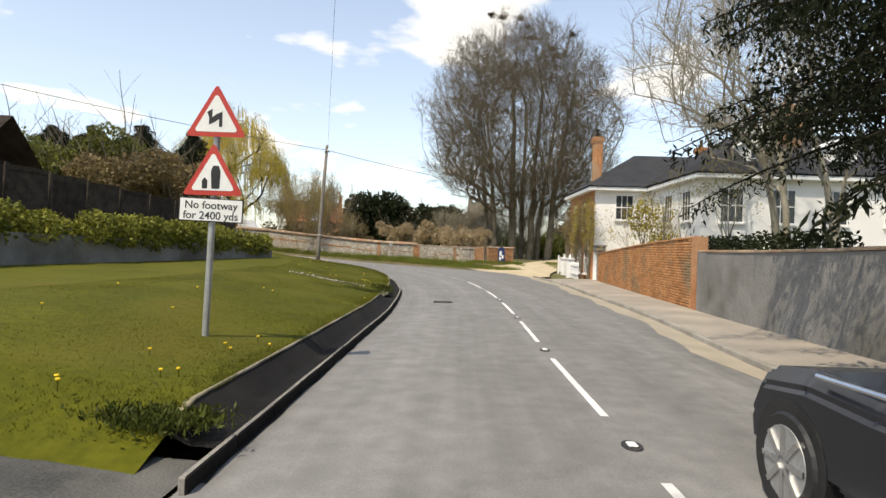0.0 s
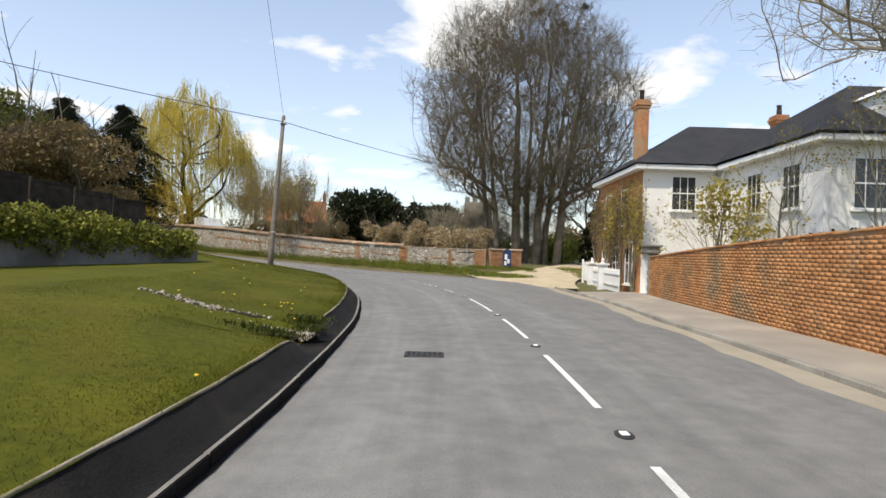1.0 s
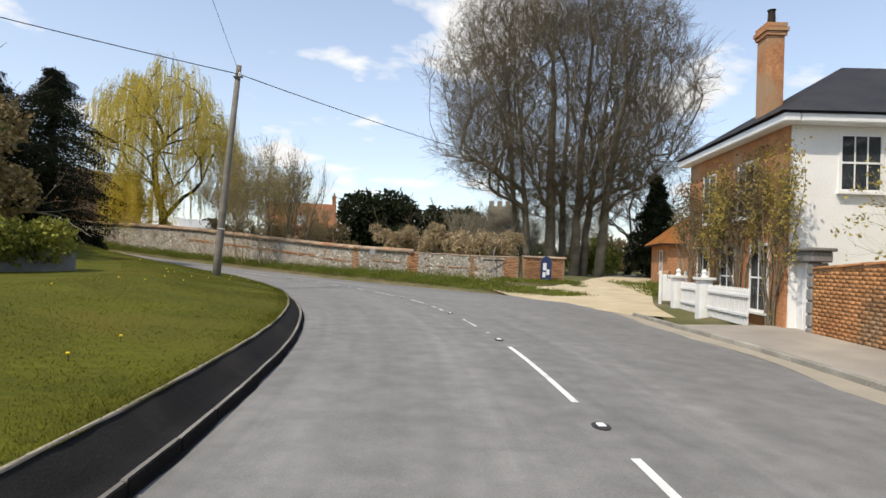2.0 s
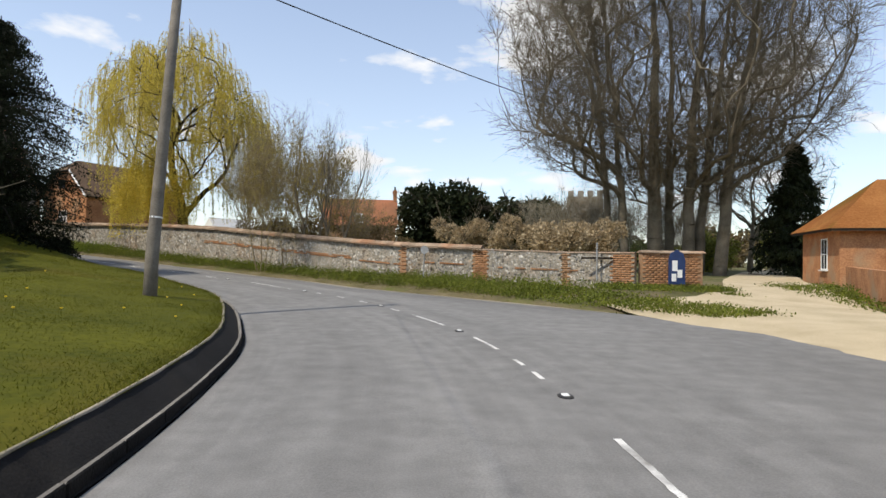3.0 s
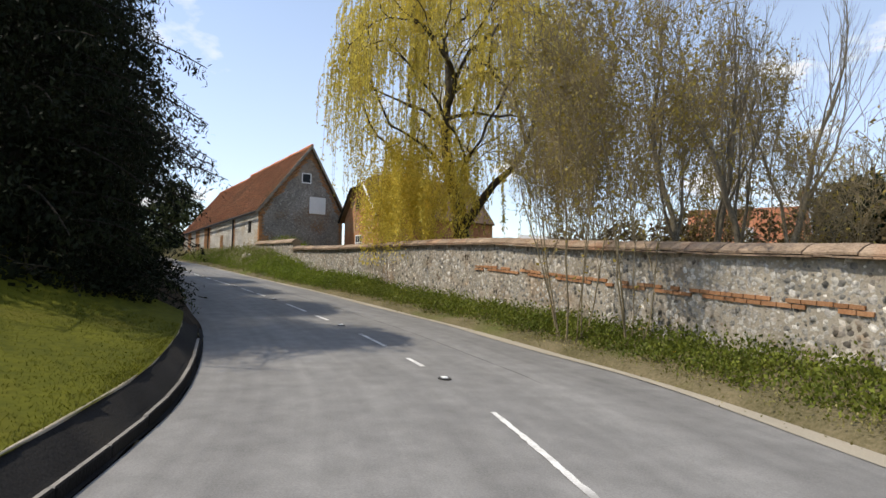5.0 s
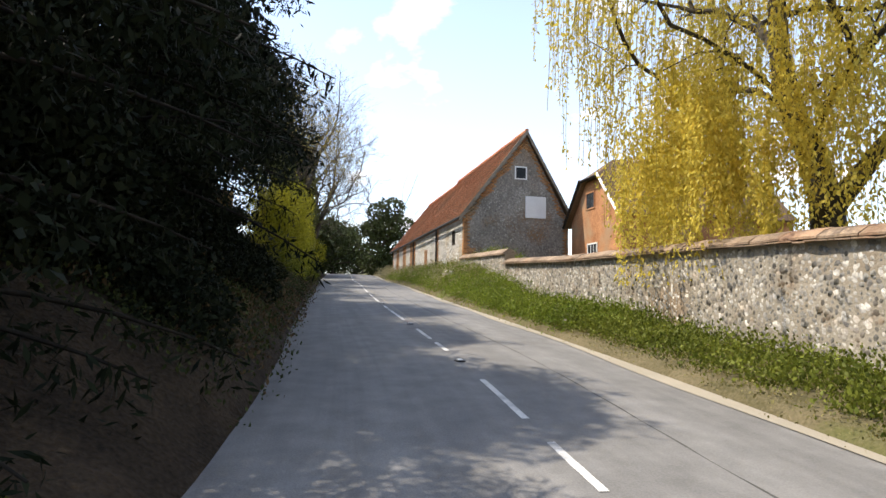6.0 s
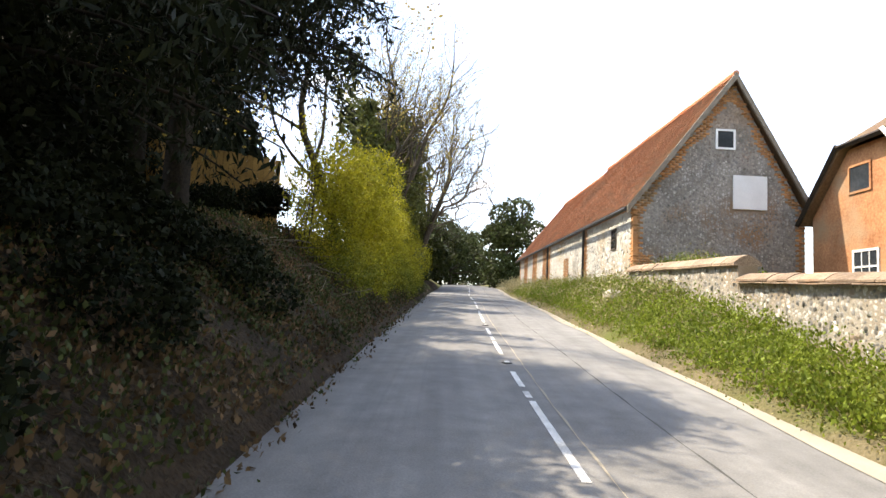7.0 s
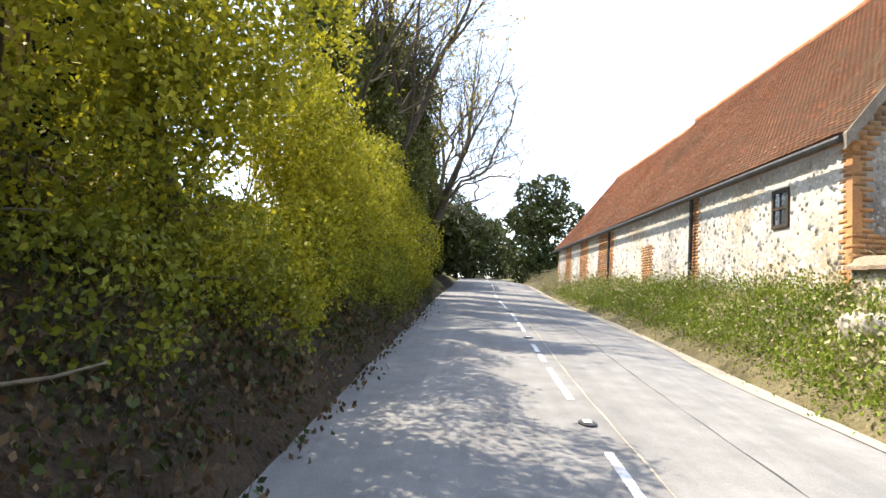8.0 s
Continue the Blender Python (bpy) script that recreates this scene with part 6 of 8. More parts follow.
# along the drive
for k, (x, y, w) in enumerate([(13.5, 84, 1.6), (16, 92, 2.2), (24, 95, 3.0), (20, 110, 4), (10, 112, 4), (30, 105, 4)]):
    mass("drive_shrub", "green and brown shrub beside the drive", "shrub", (x, y, 0.3), lobes(rng0, 7, (-w, -w, 0.8, w, w, 1.2 + w), 1.0 + 0.2 * w), 4000, 0.16, LEAF_IVY if k > 2 else LEAF_LAUREL, 80 + k, (1.0, 0.1))
for k, (x, y, w, h) in enumerate([(-6, 118, 5, 6), (4, 128, 5, 7), (15, 124, 5, 6.5), (26, 120, 5, 7), (38, 118, 6, 8)]):
    mass("far_thicket", "brown budding thicket beyond the drive", "thicket", (x, y, 0.3), lobes(rng0, 12, (-w, -w * 0.5, 0.4, w, w * 0.5, h - 1.5), 1.7), 5000, 0.28, LEAF_BUDBROWN if k % 2 else LEAF_FAR, 180 + k, (2.0, 0.2), BARK)
conifer("dark_fir", "dark evergreen tree beside the drive", (17.5, 75, 0.2), 10, 2.6, 15, 13, LEAF_YEW, size=0.10, needles=24)
for k, (x, y, h) in enumerate([(3.6, 88, 6.5), (7.2, 91, 7.0), (11.4, 90, 6.5), (0.2, 84, 6.0), (15.5, 98, 7.5), (5.2, 82, 4.5)]):
    stem_shrub("drive_thicket", "grey leafless thicket behind the beeches", (x, y, 0.2), h, 16, 160 + k, BARK_PALE if k % 2 else BARK, 500, 0.45, LEAF_BUDBROWN, 0.10, levels=3, twigs=2)
# climber on the brick side of the house, magnolia and garden trees behind the brick wall
for k, y in enumerate((35.0, 36.7, 38.6, 40.3)):
    rng = np.random.default_rng(200 + k)
    t = thing("climber", "leafless brown climber trained on the brick wall", "climbing plant", "climbers on the house", at=(HX - 0.14, y, -0.1))
    segs, tips = [], []
    for j in range(6):
        grow(rng, (0, rng.normal(0, 0.1), 0), (0, rng.normal(0, 0.25), 1), 2.3, 0.035, 3, spread=0.5, upward=0.2, kids=(3, 4), wobble=0.15, steps=5, out=segs, tips=tips)
    a = np.array(segs)
    a[:, [0, 3]] = -np.abs(a[:, [0, 3]]) * 0.16
    a = a[(a[:, 5] < 5.0) & (np.abs(a[:, 4]) < 1.6)]
    part("stem", segments_mesh("stem", a, 4), BARK, t, kind="stuff")
    kk = rng.integers(0, len(a), 2600)
    part("bud_haze", leaf_cards("bud_haze", a[kk, 3:6] + rng.normal(0, 0.04, (2600, 3)), 0.05, rng), LEAF_BUDBROWN if k % 2 else LEAF_BUD, t, kind="stuff")
t, tips = bare_tree("magnolia", "young magnolia with yellowish leaves before the white wall", (10.3, 32.0, 0.0), 5.0, 0.08, 301, stems=3, levels=3, upward=0.4, spread=0.5, kids=(3, 4), limit=0.02)
rng = np.random.default_rng(5)
part("leaves", leaf_cards("leaves", np.repeat(tips[:, :3], 3, 0) + rng.normal(0, 0.12, (len(tips) * 3, 3)), 0.11, rng), LEAF_MAGNOLIA, t)
def crown_tree(name, label, x, y, h, w, r, seed, mat, off=(0, 0), n=420, twig=0.8):
    """A leafless tree whose limbs fill an open crown, set off to one side of the trunk."""
    rng = np.random.default_rng(seed)
    t = thing(name, label, "tree", at=(x, y, ground_z(x, y)))
    d = rng.normal(0, 1, (n, 3))
    d /= np.linalg.norm(d, axis=1)[:, None]
    c = d * rng.uniform(0.3, 1, (n, 1)) ** 0.5 * (1 + 0.15 * np.sin(d[:, :1] * 7) * np.sin(d[:, 1:2] * 7 + 1)) * [w, w, h * 0.27] + [off[0], off[1], h * 0.7]
    z = np.linspace(-0.3, h * 0.5, 10)
    f = (z / z[-1]).clip(0, 1) ** 2 * 0.5
    segs, tips, hd = colonise(rng, np.stack([off[0] * f, off[1] * f, z], 1) + rng.normal(0, 0.04, (10, 3)) * [1, 1, 0], c, 0.7, 0.5, 0.06, 0.010, 2.4, r, 1.2)
    split_mesh(np.concatenate([segs, twiggery(rng, segs, 0.022, 3, twig, 0.007, 0.1)]), 0.05, "trunk", "crown", mat, t)


crown_tree("birch_tree", "slender pale-barked tree with fine bare twigs behind the wall", 12.6, 22.8, 13.5, 4.2, 0.2, 310, BARK_PALE, (-1.9, 0.5))
crown_tree("birch_tree", "slender pale-barked tree with fine bare twigs behind the wall", 11.2, 19.6, 11.5, 3.2, 0.15, 311, BARK_PALE, (-1.0, 0.6), 300)
for k, (x, y, h, r, st) in enumerate([(10.4, 27.0, 6.0, 0.09, 2), (11.4, 25.0, 6.5, 0.09, 2), (13.5, 20, 11, 0.2, 1), (9.4, 29.5, 4.2, 0.05, 3)]):
    t, tips = bare_tree("birch_tree", "slender pale-barked tree with fine bare twigs behind the wall", (x, y, 0.0), h, r, 310 + k, stems=st, levels=5, upward=0.3, spread=0.5, kids=(2, 3), limit=0.018, mat=BARK_PALE, wobble=0.14)
    n = min(len(tips), 700)
    part("bud_haze", leaf_cards("bud_haze", tips[:n, :3] + rng.normal(0, 0.05, (n, 3)), 0.05, rng), LEAF_BUD, t, kind="stuff")
mass("garden_hedge", "clipped evergreen hedge behind the garden wall", "hedge", (9.6, 21, 0.2), [(0.2 * k, -6 + 1.3 * k, 1.3, 0.7, 1.0, 0.9) for k in range(11)], 9000, 0.08, LEAF_YEW, 33, kind="stuff")
conifer("garden_fir", "tall dark fir overhanging and shading the grey wall", (8.7, 9.2, 0.0), 15, 4.4, 21, 26, LEAF_DARK, low=3.3, size=0.034, needles=90, broad=2.6, core=80000, leaf_size=0.055)
# Two more firs, mostly out of view, added to shade the grey wall.
conifer("garden_fir", "tall dark fir overhanging and shading the grey wall", (8.6, 3.6, 0.0), 14, 5.8, 22, 20, LEAF_DARK, low=3.9, size=0.06, needles=60, broad=2.6, core=52000, leaf_size=0.12)
conifer("garden_fir", "tall dark fir overhanging and shading the grey wall", (8.8, -3.0, 0.0), 14, 5.6, 23, 16, LEAF_DARK, low=3.4, size=0.08, needles=40, broad=2.6, core=24000, leaf_size=0.2)

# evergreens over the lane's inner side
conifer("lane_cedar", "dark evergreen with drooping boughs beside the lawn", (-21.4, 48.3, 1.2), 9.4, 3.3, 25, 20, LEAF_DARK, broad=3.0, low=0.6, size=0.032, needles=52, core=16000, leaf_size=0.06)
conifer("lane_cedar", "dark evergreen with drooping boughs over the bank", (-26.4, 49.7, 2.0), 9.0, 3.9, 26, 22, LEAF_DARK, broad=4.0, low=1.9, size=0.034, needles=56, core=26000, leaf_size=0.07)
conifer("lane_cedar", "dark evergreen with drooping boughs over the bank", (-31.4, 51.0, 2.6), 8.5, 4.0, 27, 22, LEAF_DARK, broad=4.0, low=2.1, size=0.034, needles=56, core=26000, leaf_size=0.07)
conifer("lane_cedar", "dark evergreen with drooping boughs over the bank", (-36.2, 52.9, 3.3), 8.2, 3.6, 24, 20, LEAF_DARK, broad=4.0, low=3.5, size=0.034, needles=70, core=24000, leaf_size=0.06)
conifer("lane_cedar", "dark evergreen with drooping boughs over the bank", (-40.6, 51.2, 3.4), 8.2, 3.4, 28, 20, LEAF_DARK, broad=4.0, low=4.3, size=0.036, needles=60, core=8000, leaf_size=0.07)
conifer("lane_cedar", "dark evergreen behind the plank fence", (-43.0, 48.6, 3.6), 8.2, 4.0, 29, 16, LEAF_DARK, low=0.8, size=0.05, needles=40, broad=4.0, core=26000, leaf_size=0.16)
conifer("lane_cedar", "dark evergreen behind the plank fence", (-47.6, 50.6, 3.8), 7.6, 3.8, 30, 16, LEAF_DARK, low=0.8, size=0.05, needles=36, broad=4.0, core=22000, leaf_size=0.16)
blobs = []
for k in range(34):
    x = -21.5 - 11.5 * k / 33
    y = np.interp(-x, [20, 28, 37], [49.6, 52.0, 54.2]) - rng0.uniform(0.0, 2.6)
    blobs.append((x, y, np.interp(-x, [20, 37], [1.6, 3.6]) + rng0.uniform(-0.2, 2.2), 1.0, 0.9, 0.9))
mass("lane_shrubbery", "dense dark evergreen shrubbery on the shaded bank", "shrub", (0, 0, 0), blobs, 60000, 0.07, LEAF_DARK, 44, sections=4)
# Low dark foliage added over the bank to deepen its shade.
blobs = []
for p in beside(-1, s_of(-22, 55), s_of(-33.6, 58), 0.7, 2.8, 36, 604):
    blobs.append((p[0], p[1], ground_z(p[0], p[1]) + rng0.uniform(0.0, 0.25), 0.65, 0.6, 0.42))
mass("bank_undergrowth", "low dark foliage added to darken the shaded bank", "shrub", (0, 0, 0), blobs, 46000, 0.045, LEAF_DARK, 605, sections=3)
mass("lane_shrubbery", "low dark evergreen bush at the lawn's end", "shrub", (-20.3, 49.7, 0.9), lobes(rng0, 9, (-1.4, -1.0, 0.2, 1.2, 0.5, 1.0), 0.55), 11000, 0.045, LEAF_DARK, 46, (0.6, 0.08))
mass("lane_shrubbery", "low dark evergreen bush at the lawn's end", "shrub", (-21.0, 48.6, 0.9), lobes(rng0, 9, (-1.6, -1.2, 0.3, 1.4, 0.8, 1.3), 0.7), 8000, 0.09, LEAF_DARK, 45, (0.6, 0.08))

# trees beyond the lawn, behind the fence
for k, (x, y, z0, w, h, lf) in enumerate([(-24, 43, 0.8, 2.8, 8.6, LEAF_OLIVE), (-26.5, 41.5, 0.8, 2.6, 8.0, LEAF_OLIVE), (-19.5, 41.5, 0.8, 2.6, 7.0, LEAF_BUDBROWN), (-30, 43, 0.8, 3.2, 8.0, LEAF_OLIVE), (-22.5, 39.0, 0.8, 2.4, 7.2, LEAF_BUDBROWN)]):
    mass("garden_tree", "rounded garden tree in early leaf behind the fence", "tree", (x, y, z0), lobes(rng0, 10, (-w, -w, h * 0.35, w, w, h - 1), 1.3), 11000, 0.12, lf, 120 + k, (h * 0.4, 0.2), BARK)

# laurel hedge above the planter
f, L = along([(-14.4, 12), (-13.8, 18), (-12.9, 24), (-11.9, 30), (-10.95, 34.3)], [1.85, 1.82, 1.7, 1.55, 1.35])
blobs = []
for k in range(46):
    p, d, z = f(L * k / 45)
    blobs.append((p[0] + rng0.normal(0.15, 0.2), p[1], z + rng0.normal(0.1, 0.12), 0.62, 0.7, 0.55 + 0.15 * rng0.random()))
mass("laurel_hedge", "bright green laurel hedge below the dark fence", "hedge", (0, 0, 0), blobs, 34000, 0.085, LEAF_LAUREL, 55, sections=6)

# the lane's left bank: yellow-green hedge, ivy-clad trees, bare trees
blobs = []
for k in range(54):
    x = -39.7 - 17.8 * k / 53
    y = np.interp(-x, [35, 42, 50, 60], [54.0, 56.2, 58.7, 61.6]) + rng0.normal(0, 0.4)
    blobs.append((x, y, np.interp(-x, [35, 42, 60], [3.9, 4.6, 5.4]) + rng0.uniform(-1.9, 1.5), 0.95, 0.85, 0.9))
mass("bank_hedge", "tall hedge in bright yellow-green spring leaf on the bank", "hedge", (0, 0, 0), blobs, 150000, 0.042, LEAF_HEDGE, 61, sections=6)
blobs = []
for k in range(34):
    x = -39.4 - 17.5 * k / 33
    y = np.interp(-x, [35, 42, 50, 60], [54.3, 56.6, 59.1, 62.0]) + rng0.normal(0, 0.3)
    blobs.append((x, y, ground_z(x, y) + rng0.uniform(0.0, 0.7), 0.7, 0.65, 0.65))
mass("low_hedge", "darker green lower growth at the foot of the spring hedge", "hedge", (0, 0, 0), blobs, 52000, 0.034, LEAF_LOWHEDGE, 62, sections=4)
for k in range(9):
    x = -40 - 2.1 * k
    y = np.interp(-x, [35, 42, 50, 60], [53.4, 55.5, 57.7, 60.5])
    stem_shrub("bare_shrub", "bare thin-stemmed shrub among the spring hedge leaves", (x, y, ground_z(x, y)), 3.3, 6, 400 + k, BARK_DARK, 300, 0.35, LEAF_HEDGE, 0.06)
LEAF_IVYTREE = leafy("tree_ivy_leaves", (0.04, 0.052, 0.012), (0.15, 0.16, 0.04), 0.35, 0.2)


def ivy_tree(x, y, h, seed, r=0.26, ivy=9000, reach=0.55, lean=0.04):
    t, tips = bare_tree("ivy_tree", "tree with an ivy-clad trunk and bare crown on the bank", (x, y, ground_z(x, y)), h, r, seed, levels=5, upward=0.25, spread=0.6, kids=(3, 4), limit=0.03, mat=BARK_DARK, lean=lean, wobble=0.13)
    rng = np.random.default_rng(seed)
    z = rng.uniform(0, h * 0.62, ivy)
    a = rng.uniform(0, math.tau, ivy)
    rr = r + rng.uniform(0.05, reach, ivy) * (0.6 + 0.5 * np.sin(z * 1.7 + a))
    part("ivy", leaf_cards("ivy", np.stack([rr * np.cos(a), rr * np.sin(a), z], 1), 0.10, rng), LEAF_IVYTREE, t)
    n = min(len(tips), 1200)
    part("bud_haze", leaf_cards("bud_haze", tips[:n, :3] + rng.normal(0, 0.08, (n, 3)), 0.06, rng), LEAF_BUD, t, kind="stuff")


for k, (x, y, h, r) in enumerate([(-41.3, 56.0, 9.5, 0.15), (-57.6, 60.6, 14, 0.3), (-60.5, 61.5, 13, 0.26), (-53.0, 58.8, 11, 0.2), (-65.0, 63.0, 12, 0.3), (-48.6, 57.4, 10, 0.16), (-55.6, 59.4, 13, 0.24)]):
    ivy_tree(x, y, h, 500 + k, r, 700 if k == 0 else 9000, 0.3 if k == 0 else 0.8)
def wide_tree(x, y, h, w, r, seed, label, mat=BARK_DARK):
    """A broad leafless tree, its limbs spread to an open dome."""
    rng = np.random.default_rng(seed)
    t = thing("bare_tree", label, "tree", at=(x, y, ground_z(x, y)))
    n = 420
    d = rng.normal(0, 1, (n, 3))
    d[:, 2] = np.abs(d[:, 2]) - 0.35
    d /= np.linalg.norm(d, axis=1)[:, None]
    c = d * rng.uniform(0.3, 1, (n, 1)) ** 0.5 * (1 + 0.15 * np.sin(d[:, :1] * 7) * np.sin(d[:, 1:2] * 7 + 1)) * [w, w, h * 0.5] + [0, 0, h * 0.55]
    z = np.linspace(-0.3, h * 0.4, 9)
    segs, tips, hd = colonise(rng, np.stack([0.04 * z + rng.normal(0, 0.05, 9), rng.normal(0, 0.05, 9), z], 1), c, 0.8, 0.3, 0.14, 0.014, 2.2, r, 1.2)
    split_mesh(np.concatenate([segs, twiggery(rng, segs, 0.03, 3, 0.8, 0.008, 0.1)]), 0.05, "trunk", "crown", mat, t)


wide_tree(-72.5, 65.5, 16, 6.5, 0.4, 520, "wide bare tree leaning over the lane")
wide_tree(-80, 67.0, 14, 6.0, 0.35, 521, "wide bare tree beside the lane")
wide_tree(17.5, 84, 13, 5.0, 0.3, 522, "bare tree drooping over the drive", BARK_BEECH)
wide_tree(21.5, 90, 14, 5.5, 0.3, 523, "bare tree drooping over the drive", BARK_BEECH)
for k, (x, y, h, w) in enumerate([(-82, 75.8, 9, 2.6), (-92, 73, 7, 4), (-100, 70.5, 9, 5), (-110, 74, 8, 5), (-112, 84, 9, 5), (-90, 67.5, 6, 3), (-75, 64.5, 4, 2.5), (-125, 80, 11, 8), (-68, 63.2, 3.2, 1.8)]):
    mass("lane_tree", "dark green evergreen growth where the lane bends away", "tree", (x, y, ground_z(x, y)), lobes(rng0, 14, (-w, -w, 0.3, w, w, h - 1), 1.2 + 0.15 * w), 9000, 0.22, LEAF_IVY, 530 + k, (h * 0.3, 0.25))

# timber fence panel seen under the evergreens
pf = thing("plank_fence", "tall plain wooden plank fence on the bank", "fence", at=(-42.1, 54.2, 0), rz=106)
for k in range(22):
    part("plank", box(-0.07, -0.012, 3.3, 0.07, 0.012, 6.35 + rng0.normal(0, 0.02), pose(-3.0 + k * 0.15, 0, 0)), ORANGE_WOOD, pf)
part("rail", box(-3.1, 0.015, 3.7, 0.4, 0.06, 3.8), ORANGE_WOOD, pf)
part("rail", box(-3.1, 0.015, 5.4, 0.4, 0.06, 5.5), ORANGE_WOOD, pf)

mass("fence_bush", "dark evergreen bush at the foot of the plank fence", "shrub", (-40.6, 53.0, ground_z(-40.6, 53.0)), lobes(rng0, 11, (-0.6, -1.6, 0.1, 0.5, 1.3, 0.9), 0.5), 16000, 0.05, LEAF_DARK, 47, (0.5, 0.06))
# distant woods close the view
for k in range(70):
    a = rng0.uniform(-0.9, math.pi + 0.9)
    d = rng0.uniform(130, 220)
    x, y = -10 + d * math.cos(a), 50 + d * math.sin(a)
    if abs(x - 8) < 22 and y > 60:
        continue
    w = rng0.uniform(5, 10)
    if k < 40:
        FAR_BLOBS.extend([(x + rng0.normal(0, w * 0.5), y + rng0.normal(0, w * 0.5), rng0.uniform(2, 7), w * 0.6, w * 0.6, rng0.uniform(2.5, 4.5)) for _ in range(4)])
mass("far_woods", "distant line of brown and green woods", "woods", (0, 0, 0), FAR_BLOBS, 14000, 1.6, LEAF_FAR, 91, kind="stuff")


# ---- verge plants, grass edges, flowers, stones ----
LEAF_DRYGRASS = leafy("dry_verge_grass", (0.13, 0.125, 0.03), (0.30, 0.26, 0.11), 0.3, 0.2)


def verge_mass(name, label, spots, per, size, leaf, seed, hgt=0.18):
    rng = np.random.default_rng(seed)
    p = np.array(spots)
    q = np.repeat(p, per, 0)
    q[:, :2] += rng.normal(0, 0.16, (len(q), 2))
    g = height(q[:, 0], q[:, 1])
    q = np.stack([q[:, 0], q[:, 1], g + rng.uniform(0, 1, len(q)) ** 1.5 * hgt * np.repeat(rng.uniform(0.4, 1.6, len(p)), per)], 1)
    tagged(part(name, leaf_cards(name, q, size, rng, hang=-0.5), leaf, kind="stuff"), label, "weeds")


verge_mass("verge_weeds", "green weeds and nettles along the flint wall", beside(1, s_of(-5, 44.9), s_of(-33, 58), 0.5, 3.2, 2900, 1), 36, 0.036, LEAF_WEED, 2, 0.26)
verge_mass("bank_weeds", "thick green ground cover on the bank below the barn", beside(1, s_of(-27, 56.3), s_of(-62, 66.2), 0.22, 4.0, 3400, 3), 40, 0.036, LEAF_BANK, 4, 0.34)
verge_mass("dry_weeds", "dry pale stalks and weeds on the barn bank", beside(1, s_of(-40, 60), s_of(-80, 71), 0.3, 3.6, 1000, 5), 26, 0.045, LEAF_DRY, 6, 0.5)
verge_mass("bank_ivy", "ivy and dead leaves trailing over the shaded bank", beside(-1, s_of(-21, 54.6), s_of(-62, 66), 0.05, 3.2, 2600, 7), 20, 0.034, LEAF_IVY, 8, 0.16)
verge_mass("bank_litter", "brown dead leaves strewn on the bank", beside(-1, s_of(-22, 55), s_of(-50, 62.6), 0.02, 2.8, 2200, 9), 12, 0.04, LEAF_DEAD, 10, 0.08)
verge_mass("corner_grass", "tufty rough grass before the notice board", np.concatenate([beside(1, s_of(-2.2, 40.6), s_of(-6, 46), 0.3, 2.6, 700, 11), np.stack([np.random.default_rng(12).uniform(1.5, 6.2, 500), np.random.default_rng(13).uniform(49.6, 52.4, 500), np.zeros(500)], 1)]), 14, 0.04, LEAF_WEED, 14, 0.12)
verge_mass("verge_grass", "short dry grass along the verge beside the kerb", beside(1, s_of(-6, 46), s_of(-70, 68.4), 0.12, 1.6, 3200, 81), 14, 0.022, LEAF_DRYGRASS, 82, 0.07)
verge_mass("drive_edge", "grass and primroses along the drive's edge", np.stack([np.random.default_rng(17).uniform(0, 1, 500) * 3.2 + 8.6, np.random.default_rng(18).uniform(0, 1, 500) * 12 + 44, np.zeros(500)], 1), 12, 0.045, LEAF_WEED, 19, 0.16)


def dandelions():
    rng = np.random.default_rng(41)
    p = np.concatenate([beside(-1, s_of(1.4, 4.6), s_of(-8, 48), 0.5, 5.0, 36, 42), beside(-1, s_of(1.4, 4.4), s_of(1.7, 8), 0.5, 1.4, 9, 43), beside(-1, s_of(1.4, 19.3), s_of(1.7, 22), 0.5, 1.6, 7, 45), beside(1, s_of(-10, 49.3), s_of(-46, 61.6), 0.8, 3.0, 22, 44)])
    g = height(p[:, 0], p[:, 1])
    first = None
    for (x, y, _), z in zip(p, g):
        m = pose(x, y, z, 0, 0, rng.uniform(0, 360))
        if first is None:
            first = thing("dandelion", "yellow dandelion flower in the grass", "flower", "dandelions")
            part("stalk", tube([(0, 0, -0.02), (0.01, 0, 0.07)], 0.004, 4), LEAF_GRASS, first)
            part("bloom", tube([(0.01, 0, 0.065), (0.01, 0, 0.08), (0.01, 0, 0.09)], [0.010, 0.022, 0.015], 8), YELLOW, first)
            first.matrix_basis = m
        else:
            copy_thing(first, m)


dandelions()


def lawn_top(x, y):
    """The lawn's own height with its dips, at places beside the road's near side."""
    ss, uu = su(x, y)
    return lawn_at(ss, np.maximum(-uu - wide_l(ss), 0.37))


def lawn_at(ss, d):
    """The lawn's height at arc lengths ss and distances d behind its edge."""
    end = np.clip((ss - S_LAWN0) / 0.9, 0, 1)
    drain = np.exp(-((ss - S_DRAIN) / 0.55) ** 2) * np.maximum(0.0, 1 - d / 2.4)
    return road_z(ss) + 0.03 + end * (1 - 0.85 * drain) * (bank_l(ss) - 0.03 + slope_l(ss) * np.minimum(d, reach_l(ss)))


